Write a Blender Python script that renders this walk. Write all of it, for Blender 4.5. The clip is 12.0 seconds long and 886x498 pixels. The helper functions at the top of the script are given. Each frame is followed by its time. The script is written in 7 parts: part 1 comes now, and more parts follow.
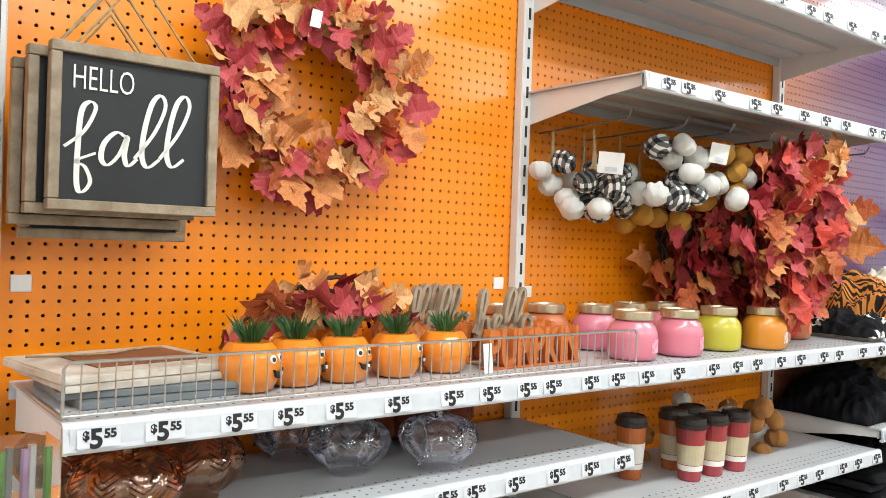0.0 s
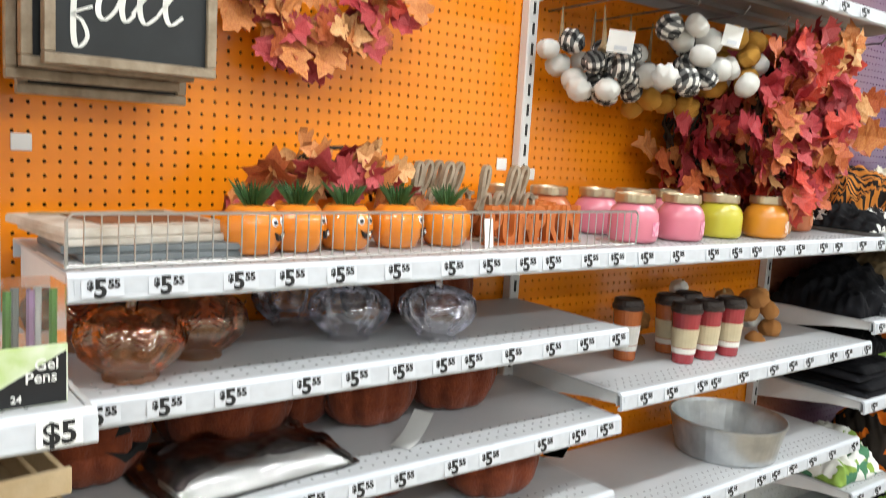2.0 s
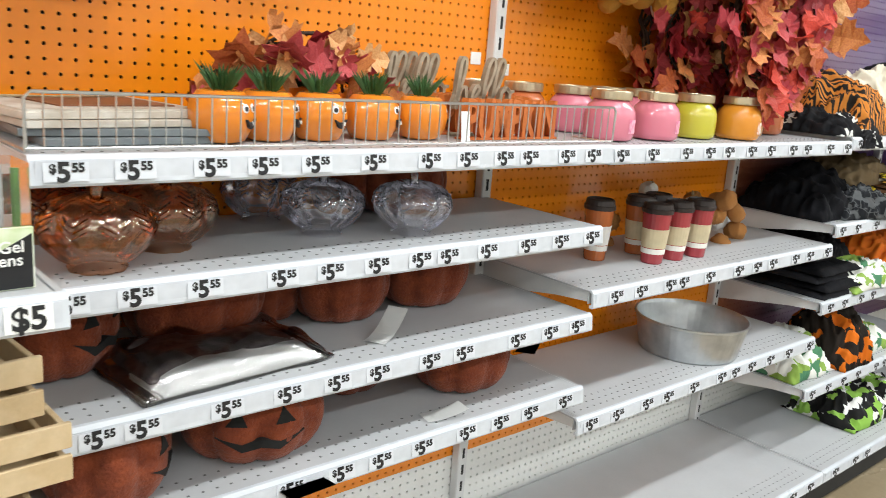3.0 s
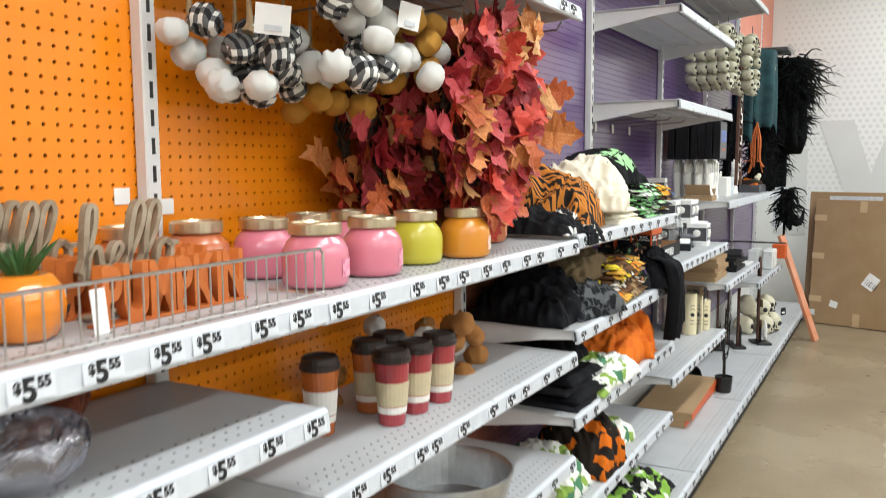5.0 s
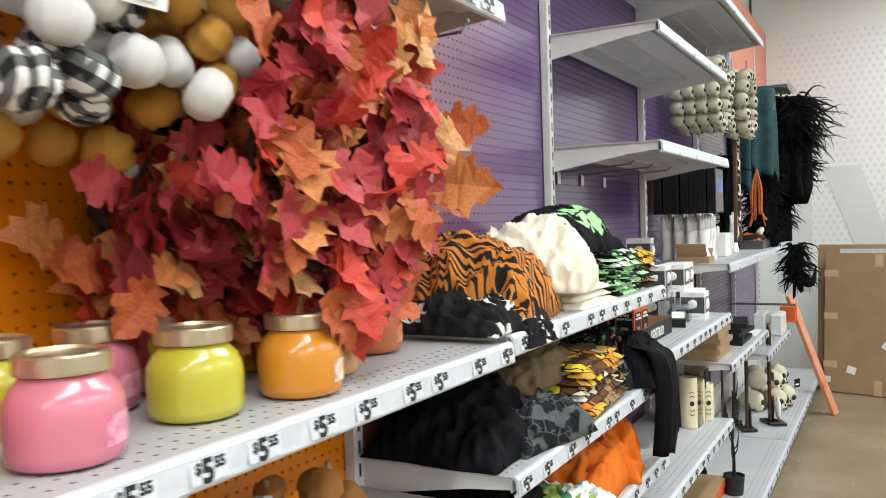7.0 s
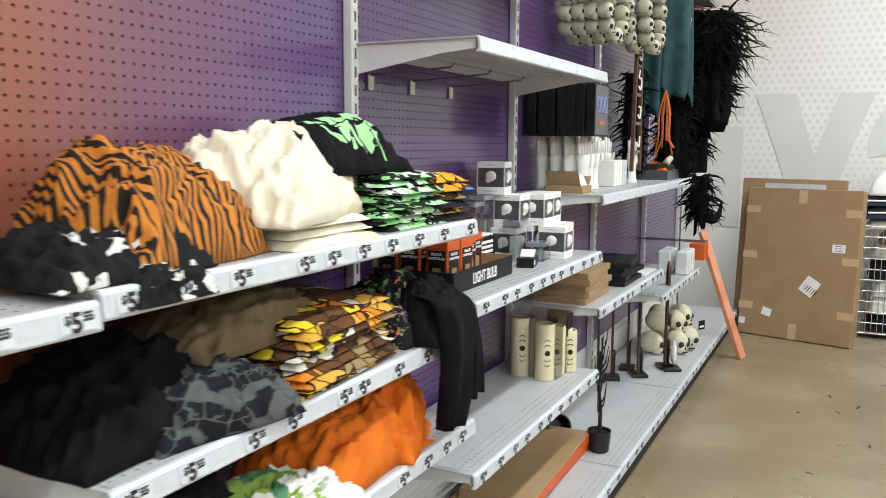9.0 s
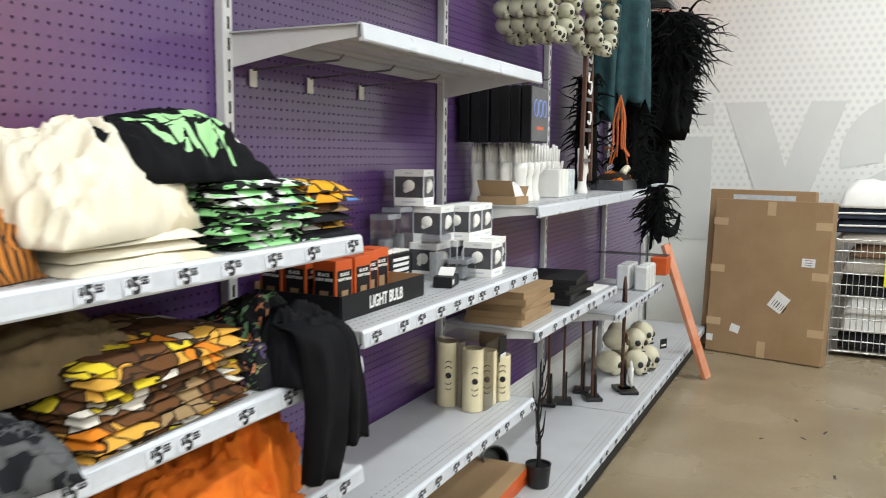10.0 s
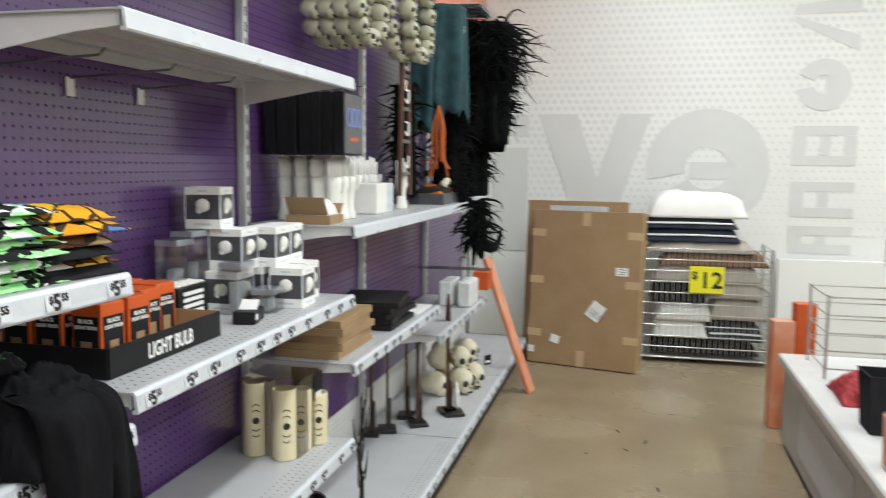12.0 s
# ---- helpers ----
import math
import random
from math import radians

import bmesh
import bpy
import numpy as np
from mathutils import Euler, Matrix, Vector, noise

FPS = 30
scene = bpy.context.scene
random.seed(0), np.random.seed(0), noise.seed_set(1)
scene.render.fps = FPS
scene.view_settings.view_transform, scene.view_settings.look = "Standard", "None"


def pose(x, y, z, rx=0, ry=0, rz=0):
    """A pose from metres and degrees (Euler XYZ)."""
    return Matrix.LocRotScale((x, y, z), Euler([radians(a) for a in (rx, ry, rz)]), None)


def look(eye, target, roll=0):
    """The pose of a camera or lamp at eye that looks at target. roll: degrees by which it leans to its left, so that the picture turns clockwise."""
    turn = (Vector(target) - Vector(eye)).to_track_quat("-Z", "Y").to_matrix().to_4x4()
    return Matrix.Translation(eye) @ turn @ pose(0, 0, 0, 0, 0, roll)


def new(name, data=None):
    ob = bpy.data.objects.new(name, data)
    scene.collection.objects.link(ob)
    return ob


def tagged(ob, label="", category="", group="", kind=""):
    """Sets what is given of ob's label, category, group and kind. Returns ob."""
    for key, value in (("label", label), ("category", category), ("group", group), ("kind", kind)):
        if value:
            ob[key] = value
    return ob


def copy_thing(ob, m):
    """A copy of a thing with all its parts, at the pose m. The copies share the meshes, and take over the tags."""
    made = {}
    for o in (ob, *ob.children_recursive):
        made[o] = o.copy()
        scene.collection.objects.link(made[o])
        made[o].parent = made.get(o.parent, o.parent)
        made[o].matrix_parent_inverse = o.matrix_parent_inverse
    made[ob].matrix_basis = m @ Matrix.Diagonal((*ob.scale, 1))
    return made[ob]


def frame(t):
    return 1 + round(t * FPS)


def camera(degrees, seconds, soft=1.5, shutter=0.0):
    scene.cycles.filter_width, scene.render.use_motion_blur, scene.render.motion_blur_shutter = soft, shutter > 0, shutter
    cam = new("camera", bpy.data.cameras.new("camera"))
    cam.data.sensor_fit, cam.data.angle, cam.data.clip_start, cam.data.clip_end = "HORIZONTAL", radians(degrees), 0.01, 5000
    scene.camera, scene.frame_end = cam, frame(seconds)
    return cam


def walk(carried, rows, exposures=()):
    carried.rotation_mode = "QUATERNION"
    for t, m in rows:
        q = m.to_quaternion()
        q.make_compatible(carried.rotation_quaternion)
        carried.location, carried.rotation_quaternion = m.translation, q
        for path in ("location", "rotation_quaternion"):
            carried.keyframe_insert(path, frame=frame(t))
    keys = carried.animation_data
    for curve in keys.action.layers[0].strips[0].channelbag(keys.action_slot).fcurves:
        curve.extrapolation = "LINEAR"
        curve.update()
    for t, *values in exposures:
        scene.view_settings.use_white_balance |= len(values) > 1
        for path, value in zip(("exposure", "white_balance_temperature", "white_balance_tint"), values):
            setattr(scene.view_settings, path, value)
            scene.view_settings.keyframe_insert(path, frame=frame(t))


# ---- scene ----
cam = camera(57.1, 12.0, soft=0.8, shutter=0.5)
PATH = [
    (0, (-0.233, -1.58, 1.53), (0.989, 0.003, 1.517), 2.0),
    (0.5, (-0.233, -1.58, 1.516), (0.986, 0.005, 1.482), 2.0),
    (1, (-0.224, -1.583, 1.493), (0.989, 0.005, 1.423), 2.0),
    (1.5, (-0.227, -1.58, 1.493), (0.984, 0.006, 1.364), 2.4),
    (2, (-0.23, -1.582, 1.472), (0.986, -0.015, 1.22), 3.4),
    (2.5, (-0.224, -1.585, 1.425), (0.999, -0.05, 1.038), 4.3),
    (2.7, (-0.251, -1.573, 1.432), (0.995, -0.07, 0.997), 4.5),
    (4.3, (0.017, -1.363, 1.432), (1.637, -0.253, 1.052), 1.0),
    (4.5, (0.061, -1.342, 1.443), (1.762, -0.346, 1.108), 0.5),
    (5, (0.168, -1.224, 1.486), (1.905, -0.254, 1.281), -0.3),
    (5.5, (0.37, -1.179, 1.494), (2.101, -0.184, 1.382), -0.1),
    (6, (0.6, -1.174, 1.514), (2.329, -0.17, 1.466), -0.5),
    (6.5, (0.792, -1.096, 1.529), (2.53, -0.108, 1.497), -1.6),
    (7, (0.973, -1.074, 1.507), (2.721, -0.103, 1.442), -1.8),
    (7.5, (1.154, -1.2, 1.514), (2.91, -0.257, 1.342), -0.5),
    (7.7, (1.223, -1.239, 1.512), (2.987, -0.319, 1.302), 0.1),
    (9.3, (1.803, -1.351, 1.476), (3.574, -0.457, 1.218), 0.3),
    (9.5, (1.88, -1.39, 1.476), (3.651, -0.496, 1.22), 0.3),
    (10, (2.064, -1.392, 1.465), (3.851, -0.525, 1.233), 0.5),
    (10.5, (2.276, -1.294, 1.499), (4.078, -0.452, 1.3), 0.6),
    (11, (2.385, -1.296, 1.51), (4.201, -0.479, 1.333), 1.0),
    (11.5, (2.408, -1.328, 1.506), (4.273, -0.629, 1.323), 1.3),
    (12, (2.348, -1.31, 1.481), (4.284, -0.852, 1.275), 0.5),
]
walk(cam, [(t, look(eye, target, roll)) for t, eye, target, roll in PATH],
     exposures=[(0.0, -0.06), (5.0, -0.12), (7.7, -0.12), (9.5, -0.22), (12.0, -0.32)])

# ---- world and light ----
world = bpy.data.worlds.new("store_world")
scene.world = world
world.use_nodes = True
world.node_tree.nodes["Background"].inputs[0].default_value = (0.8, 0.9, 1.0, 1)
world.node_tree.nodes["Background"].inputs[1].default_value = 0.1

LIGHT_ROWS = (-1.7, -4.1, -6.5)
LIGHT_Z = 3.62


def strip_lamp(x, y, length, power):
    data = bpy.data.lights.new("strip_lamp", "AREA")
    data.shape, data.size, data.size_y = "RECTANGLE", length, 0.16
    data.energy, data.color = power, (0.945, 1.0, 1.0)
    ob = new("strip_lamp", data)
    ob.matrix_world = pose(x, y, LIGHT_Z - 0.09)
    return ob


for row in LIGHT_ROWS:
    for x in (-2.6, 0.7, 4.0, 7.3):
        strip_lamp(x, row, 2.4, 65)

# ---- materials ----


def mat(name, color, rough=0.5, metal=0.0, var=0.0, scale=8.0, bump=0.0, bump_scale=120.0, coat=0.0, color2=None,
        fine=0.0, per_object=0.0, transmission=0.0, ior=1.45, alpha=1.0, sheen=0.0, rough_var=0.0):
    m = bpy.data.materials.new(name)
    m.use_nodes = True
    nt = m.node_tree
    b = nt.nodes["Principled BSDF"]
    b.inputs["Roughness"].default_value = rough
    b.inputs["Metallic"].default_value = metal
    b.inputs["Coat Weight"].default_value = coat
    b.inputs["Coat Roughness"].default_value = 0.12
    b.inputs["Transmission Weight"].default_value = transmission
    b.inputs["IOR"].default_value = ior
    b.inputs["Alpha"].default_value = alpha
    b.inputs["Sheen Weight"].default_value = sheen
    col = (*color, 1)
    b.inputs["Base Color"].default_value = col
    tex = nt.nodes.new("ShaderNodeTexCoord")
    last = None
    if var or color2:
        n = nt.nodes.new("ShaderNodeTexNoise")
        n.inputs["Scale"].default_value, n.inputs["Detail"].default_value = scale, 5
        nt.links.new(tex.outputs["Object"], n.inputs["Vector"])
        ramp = nt.nodes.new("ShaderNodeMix")
        ramp.data_type = "RGBA"
        c2 = color2 or tuple(max(0, c * (1 - var)) for c in color)
        ramp.inputs[6].default_value, ramp.inputs[7].default_value = col, (*c2, 1)
        mr = nt.nodes.new("ShaderNodeMapRange")
        mr.inputs[1].default_value, mr.inputs[2].default_value = 0.35, 0.65
        nt.links.new(n.outputs[0], mr.inputs[0])
        nt.links.new(mr.outputs[0], ramp.inputs[0])
        last = ramp.outputs[2]
        if rough_var:
            rr = nt.nodes.new("ShaderNodeMapRange")
            rr.inputs[3].default_value, rr.inputs[4].default_value = rough, min(1, rough + rough_var)
            nt.links.new(n.outputs[0], rr.inputs[0])
            nt.links.new(rr.outputs[0], b.inputs["Roughness"])
    if fine or per_object:
        hsv = nt.nodes.new("ShaderNodeHueSaturation")
        if last:
            nt.links.new(last, hsv.inputs["Color"])
        else:
            hsv.inputs["Color"].default_value = col
        mr2 = nt.nodes.new("ShaderNodeMapRange")
        k = fine or per_object
        mr2.inputs[3].default_value, mr2.inputs[4].default_value = 1 - k, 1 + k
        if fine:
            n2 = nt.nodes.new("ShaderNodeTexNoise")
            n2.inputs["Scale"].default_value, n2.inputs["Detail"].default_value = bump_scale, 3
            nt.links.new(tex.outputs["Object"], n2.inputs["Vector"])
            nt.links.new(n2.outputs[0], mr2.inputs[0])
        else:
            oi = nt.nodes.new("ShaderNodeObjectInfo")
            nt.links.new(oi.outputs["Random"], mr2.inputs[0])
        nt.links.new(mr2.outputs[0], hsv.inputs["Value"])
        last = hsv.outputs[0]
    if last:
        nt.links.new(last, b.inputs["Base Color"])
    if bump:
        n3 = nt.nodes.new("ShaderNodeTexNoise")
        n3.inputs["Scale"].default_value, n3.inputs["Detail"].default_value = bump_scale, 4
        nt.links.new(tex.outputs["Object"], n3.inputs["Vector"])
        bp = nt.nodes.new("ShaderNodeBump")
        bp.inputs["Strength"].default_value, bp.inputs["Distance"].default_value = bump, 0.004
        nt.links.new(n3.outputs[0], bp.inputs["Height"])
        nt.links.new(bp.outputs[0], b.inputs["Normal"])
    return m


def bsdf(m):
    return m.node_tree.nodes["Principled BSDF"]


ORANGE_BOARD = mat("orange_board", (0.92, 0.27, 0.005), 0.30, var=0.06, scale=3, coat=0.35, fine=0.05, bump=0.05, bump_scale=60)
PURPLE_BOARD = mat("purple_board", (0.10, 0.045, 0.17), 0.30, var=0.12, scale=3, coat=0.6, fine=0.05, bump=0.05, bump_scale=60)
WHITE_BOARD = mat("white_board", (0.78, 0.78, 0.76), 0.45, var=0.05, scale=4, fine=0.03)
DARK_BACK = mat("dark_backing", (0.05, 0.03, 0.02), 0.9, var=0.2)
SHELF_WHITE = mat("shelf_white", (0.49, 0.50, 0.52), 0.3, var=0.07, scale=5, fine=0.03, bump=0.04, bump_scale=90, rough_var=0.2)
RAIL = mat("price_rail_plastic", (0.60, 0.63, 0.68), 0.22, var=0.05, scale=12, rough_var=0.15)
PAPER = mat("paper_white", (0.84, 0.84, 0.83), 0.6, var=0.05, scale=20)
STRIP_GREY = mat("paper_strip_grey", (0.63, 0.66, 0.72), 0.45, var=0.1, scale=40)
PRICE_PAPER = mat("price_paper", (0.655, 0.68, 0.735), 0.4, var=0.05, scale=20)
HOLE_GREY = mat("shelf_hole", (0.16, 0.16, 0.16), 0.8, var=0.2)
INK = mat("ink_black", (0.012, 0.012, 0.014), 0.5, var=0.2, scale=60)
UPRIGHT = mat("upright_white", (0.70, 0.70, 0.70), 0.4, var=0.08, scale=9, fine=0.03)
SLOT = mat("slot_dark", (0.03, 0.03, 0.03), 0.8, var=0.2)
WALL_WHITE = mat("wall_paint", (0.80, 0.81, 0.79), 0.6, var=0.04, scale=2, bump=0.08, bump_scale=80)
WALL_GREY = mat("wall_print_grey", (0.66, 0.67, 0.66), 0.6, var=0.05, scale=3, bump=0.08, bump_scale=80)
CEILING_MAT = mat("ceiling_paint", (0.72, 0.72, 0.70), 0.8, var=0.08, scale=3)

# purple board with orange reflection painted in as a gradient across one bay
PAINTED_REFLECTION_BOARD = mat("painted_reflection_board", (0.1, 0.05, 0.17), 0.30, coat=0.6, bump=0.05, bump_scale=60)
nt = PAINTED_REFLECTION_BOARD.node_tree
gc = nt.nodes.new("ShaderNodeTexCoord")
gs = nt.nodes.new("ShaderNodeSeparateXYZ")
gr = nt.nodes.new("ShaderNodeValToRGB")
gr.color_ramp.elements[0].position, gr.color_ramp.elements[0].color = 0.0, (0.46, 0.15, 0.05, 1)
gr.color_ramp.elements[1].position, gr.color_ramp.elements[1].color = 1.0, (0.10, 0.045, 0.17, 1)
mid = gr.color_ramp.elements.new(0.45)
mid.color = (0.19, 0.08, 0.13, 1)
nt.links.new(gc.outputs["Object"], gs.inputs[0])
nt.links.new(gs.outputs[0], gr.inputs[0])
nt.links.new(gr.outputs[0], bsdf(PAINTED_REFLECTION_BOARD).inputs["Base Color"])

# polished concrete
CONCRETE = mat("polished_concrete", (0.31, 0.25, 0.165), 0.16, color2=(0.235, 0.18, 0.112), scale=1.6, fine=0.14, bump=0.03, bump_scale=45, rough_var=0.25)

# ---- mesh helpers ----


def link_mesh(name, me, parent=None, material=None):
    ob = new(name, me)
    if material is not None and not me.materials:
        me.materials.append(material)
    if parent is not None:
        ob.parent = parent
    return ob


def part(name, bm, material, parent, label="", smooth=False, extra=()):
    """Links a bmesh (or a ready mesh) as one mesh object under a thing or a part."""
    if isinstance(bm, bmesh.types.BMesh):
        me = bpy.data.meshes.new(name)
        bm.normal_update()
        bm.to_mesh(me)
        bm.free()
        if smooth:
            me.polygons.foreach_set("use_smooth", [True] * len(me.polygons))
    else:
        me = bm
    if not me.materials:
        for m in (material, *extra):
            me.materials.append(m)
    ob = link_mesh(name, me, parent)
    return tagged(ob, label) if label else ob


def thing(name, label, category, loc=(0, 0, 0), turn=0.0, group=""):
    ob = new(name)
    ob.empty_display_size = 0.05
    ob.matrix_basis = pose(*loc, 0, 0, turn)
    return tagged(ob, label, category, group)


def box(size, at=(0, 0, 0), bevel=0.0, rot=None, bm=None, mi=0):
    """A box by size with its centre at a place, bevelled."""
    own = bmesh.new()
    bmesh.ops.create_cube(own, size=1)
    bmesh.ops.scale(own, vec=size, verts=own.verts)
    if bevel:
        bmesh.ops.bevel(own, geom=own.edges[:], offset=bevel, segments=1, affect="EDGES")
    if rot is not None:
        bmesh.ops.rotate(own, matrix=Euler([radians(a) for a in rot]).to_matrix(), verts=own.verts)
    bmesh.ops.translate(own, vec=at, verts=own.verts)
    return merge(bm, own, mi)


def merge(bm, own, mi=0):
    for f in own.faces:
        f.material_index = mi
    if bm is None:
        return own
    me = bpy.data.meshes.new("temp")
    own.to_mesh(me)
    own.free()
    bm.from_mesh(me)
    bpy.data.meshes.remove(me)
    return bm


def lathe(profile, segs=20, at=(0, 0, 0), ribs=0, rib_depth=0.0, bm=None, mi=0, squash=(1, 1, 1)):
    """Turns (radius, height) pairs round z; ribs press lobes into it."""
    own = bmesh.new()
    rings = []
    for r, h in profile:
        ring = []
        for i in range(segs):
            a = 2 * math.pi * i / segs
            k = 1 - rib_depth * (1 - abs(math.sin(a * ribs / 2))) ** 2 if ribs else 1
            ring.append(own.verts.new((at[0] + r * k * math.cos(a) * squash[0], at[1] + r * k * math.sin(a) * squash[1], at[2] + h * squash[2])))
        rings.append(ring)
    for a, b in zip(rings, rings[1:]):
        for i in range(segs):
            j = (i + 1) % segs
            own.faces.new((a[i], a[j], b[j], b[i]))
    if profile[0][0] > 1e-4:
        own.faces.new(rings[0][::-1])
    if profile[-1][0] > 1e-4:
        own.faces.new(rings[-1])
    bmesh.ops.remove_doubles(own, verts=own.verts, dist=1e-5)
    return merge(bm, own, mi)


def tube(points, r, segs=6, bm=None, mi=0, taper=1.0):
    """A round bar along points."""
    own = bmesh.new()
    pts = [Vector(p) for p in points]
    rings = []
    side = None
    for i, p in enumerate(pts):
        d = (pts[min(i + 1, len(pts) - 1)] - pts[max(i - 1, 0)]).normalized()
        if side is None:
            side = d.cross(Vector((0, 0, 1)) if abs(d.z) < 0.9 else Vector((1, 0, 0))).normalized()
        side = (side - d * side.dot(d)).normalized()
        up = d.cross(side)
        rad = r * (1 + (taper - 1) * i / max(1, len(pts) - 1))
        rings.append([own.verts.new(p + rad * (math.cos(a) * side + math.sin(a) * up)) for a in (2 * math.pi * k / segs for k in range(segs))])
    for a, b in zip(rings, rings[1:]):
        for k in range(segs):
            own.faces.new((a[k], a[(k + 1) % segs], b[(k + 1) % segs], b[k]))
    own.faces.new(rings[0][::-1])
    own.faces.new(rings[-1])
    return merge(bm, own, mi)


def ball(radius, at=(0, 0, 0), scale=(1, 1, 1), sub=2, bm=None, mi=0, rough=0.0, seed=0):
    own = bmesh.new()
    bmesh.ops.create_icosphere(own, subdivisions=sub, radius=radius)
    for v in own.verts:
        if rough:
            v.co *= 1 + rough * noise.noise(v.co / radius * 1.7 + Vector((seed * 3.1, seed, 0)))
        v.co = Vector((v.co.x * scale[0] + at[0], v.co.y * scale[1] + at[1], v.co.z * scale[2] + at[2]))
    return merge(bm, own, mi)


def prism(outline, depth, at=(0, 0, 0), bm=None, mi=0):
    """An outline in x and z, given a depth along y."""
    own = bmesh.new()
    front = [own.verts.new((x + at[0], at[1], z + at[2])) for x, z in outline]
    back = [own.verts.new((x + at[0], at[1] + depth, z + at[2])) for x, z in outline]
    own.faces.new(front)
    own.faces.new(back[::-1])
    for i in range(len(outline)):
        j = (i + 1) % len(outline)
        own.faces.new((front[j], front[i], back[i], back[j]))
    bmesh.ops.recalc_face_normals(own, faces=own.faces)
    return merge(bm, own, mi)


def text_mesh(body, size, depth=0.0005, bold=0.0, align="CENTER", shear=0.0):
    """Letters as a mesh standing in x and z, facing -y."""
    cu = bpy.data.curves.new("lettering", "FONT")
    cu.body, cu.size, cu.extrude, cu.offset, cu.align_x, cu.shear = body, size, depth, bold, align, shear
    cu.resolution_u = 3
    ob = bpy.data.objects.new("lettering", cu)
    scene.collection.objects.link(ob)
    dg = bpy.context.evaluated_depsgraph_get()
    me = bpy.data.meshes.new_from_object(ob.evaluated_get(dg))
    bpy.data.objects.remove(ob)
    me.transform(Matrix.Rotation(radians(90), 4, "X"))
    me.materials.clear()
    return me


def add_text(bm, body, size, at, bold=0.0, mi=1, depth=0.0005, align="CENTER", shear=0.0, turn=None):
    me = text_mesh(body, size, depth, bold, align, shear)
    if turn is not None:
        me.transform(turn)
    me.transform(Matrix.Translation(at))
    n = len(bm.faces)
    bm.from_mesh(me)
    bm.faces.ensure_lookup_table()
    for f in bm.faces[n:]:
        f.material_index = mi
    bpy.data.meshes.remove(me)
    return bm


# ---- the setting ----
BAY = 1.22
END_X = 9.32


def slab(name, size, at, material, label, category):
    ob = part(name, box(size, at), material, None)
    return tagged(ob, label, category, kind="structure")


slab("floor", (16.0, 10.0, 0.1), (2.5, -4.4, -0.05), CONCRETE, "brown polished concrete floor with dark scuffs", "floor")
slab("ceiling", (16.2, 10.2, 0.1), (2.5, -4.4, 3.95), CEILING_MAT, "plain off-white store ceiling", "ceiling")
slab("wall_north", (16.0, 0.15, 3.9), (2.5, 0.2, 1.95), WALL_WHITE, "white painted store wall behind the shelving", "wall")
slab("wall_south", (16.0, 0.15, 3.9), (2.5, -9.0, 1.95), WALL_WHITE, "white painted store wall", "wall")
slab("wall_east", (0.15, 9.0, 3.9), (END_X + 0.075, -4.4, 1.95), WALL_WHITE, "white painted end wall with grey dots and lettering", "wall")
slab("wall_west", (0.15, 9.0, 3.9), (-5.0, -4.4, 1.95), WALL_WHITE, "white painted store wall", "wall")

FIXTURE = mat("lamp_housing", (0.8, 0.8, 0.78), 0.4, var=0.04)
GLOW = bpy.data.materials.new("lamp_tube_glow")
GLOW.use_nodes = True
bsdf(GLOW).inputs["Emission Color"].default_value = (1.0, 0.985, 0.96, 1)
bsdf(GLOW).inputs["Emission Strength"].default_value = 6.0
proto = None
for row in LIGHT_ROWS:
    for x in (-2.6, 0.7, 4.0, 7.3):
        if proto is None:
            proto = thing("ceiling_light", "white linear ceiling light with bright tubes", "ceiling light", (x, row, LIGHT_Z), group="ceiling lights")
            part("housing", box((2.5, 0.2, 0.06), (0, 0, 0.0), 0.01), FIXTURE, proto)
            for dy in (-0.06, 0.06):
                part("tube", tube([(-1.2, dy, -0.05), (1.2, dy, -0.05)], 0.014, 8), GLOW, proto)
            for dx in (-1.0, 1.0):
                part("hanger", tube([(dx, 0, 0.03), (dx, 0, 0.28)], 0.004, 5), FIXTURE, proto)
        else:
            copy_thing(proto, pose(x, row, LIGHT_Z))


def pegboard(width, height):
    """A board with real round holes on a one-inch grid, from x 0 and z 0, its face at y 0."""
    step = 0.0254
    nx, nz = int(width / step), int(height / step)
    cw, ch = width / nx, height / nz
    ring = [(math.cos(math.pi * k / 4), math.sin(math.pi * k / 4)) for k in range(8)]
    sq = [(1, 0), (1, 1), (0, 1), (-1, 1), (-1, 0), (-1, -1), (0, -1), (1, -1)]
    r = 0.0036
    ix, iz = np.meshgrid(np.arange(nx), np.arange(nz), indexing="ij")
    cx, cz = ((ix + 0.5) * cw).ravel(), ((iz + 0.5) * ch).ravel()
    verts = np.zeros((nx * nz, 24, 3))
    for k in range(8):
        verts[:, k] = np.stack([cx + sq[k][0] * cw / 2, 0 * cx, cz + sq[k][1] * ch / 2], 1)
        verts[:, 8 + k] = np.stack([cx + ring[k][0] * r, 0 * cx, cz + ring[k][1] * r], 1)
        verts[:, 16 + k] = np.stack([cx + ring[k][0] * r, 0 * cx + 0.005, cz + ring[k][1] * r], 1)
    local = []
    for k in range(8):
        j = (k + 1) % 8
        local += [(k, j, 8 + j, 8 + k), (8 + k, 8 + j, 16 + j, 16 + k)]
    faces = (np.array(local)[None] + (np.arange(nx * nz) * 24)[:, None, None]).reshape(-1, 4)
    me = bpy.data.meshes.new("pegboard")
    me.from_pydata(verts.reshape(-1, 3), [], faces[:, ::1].tolist())
    return me


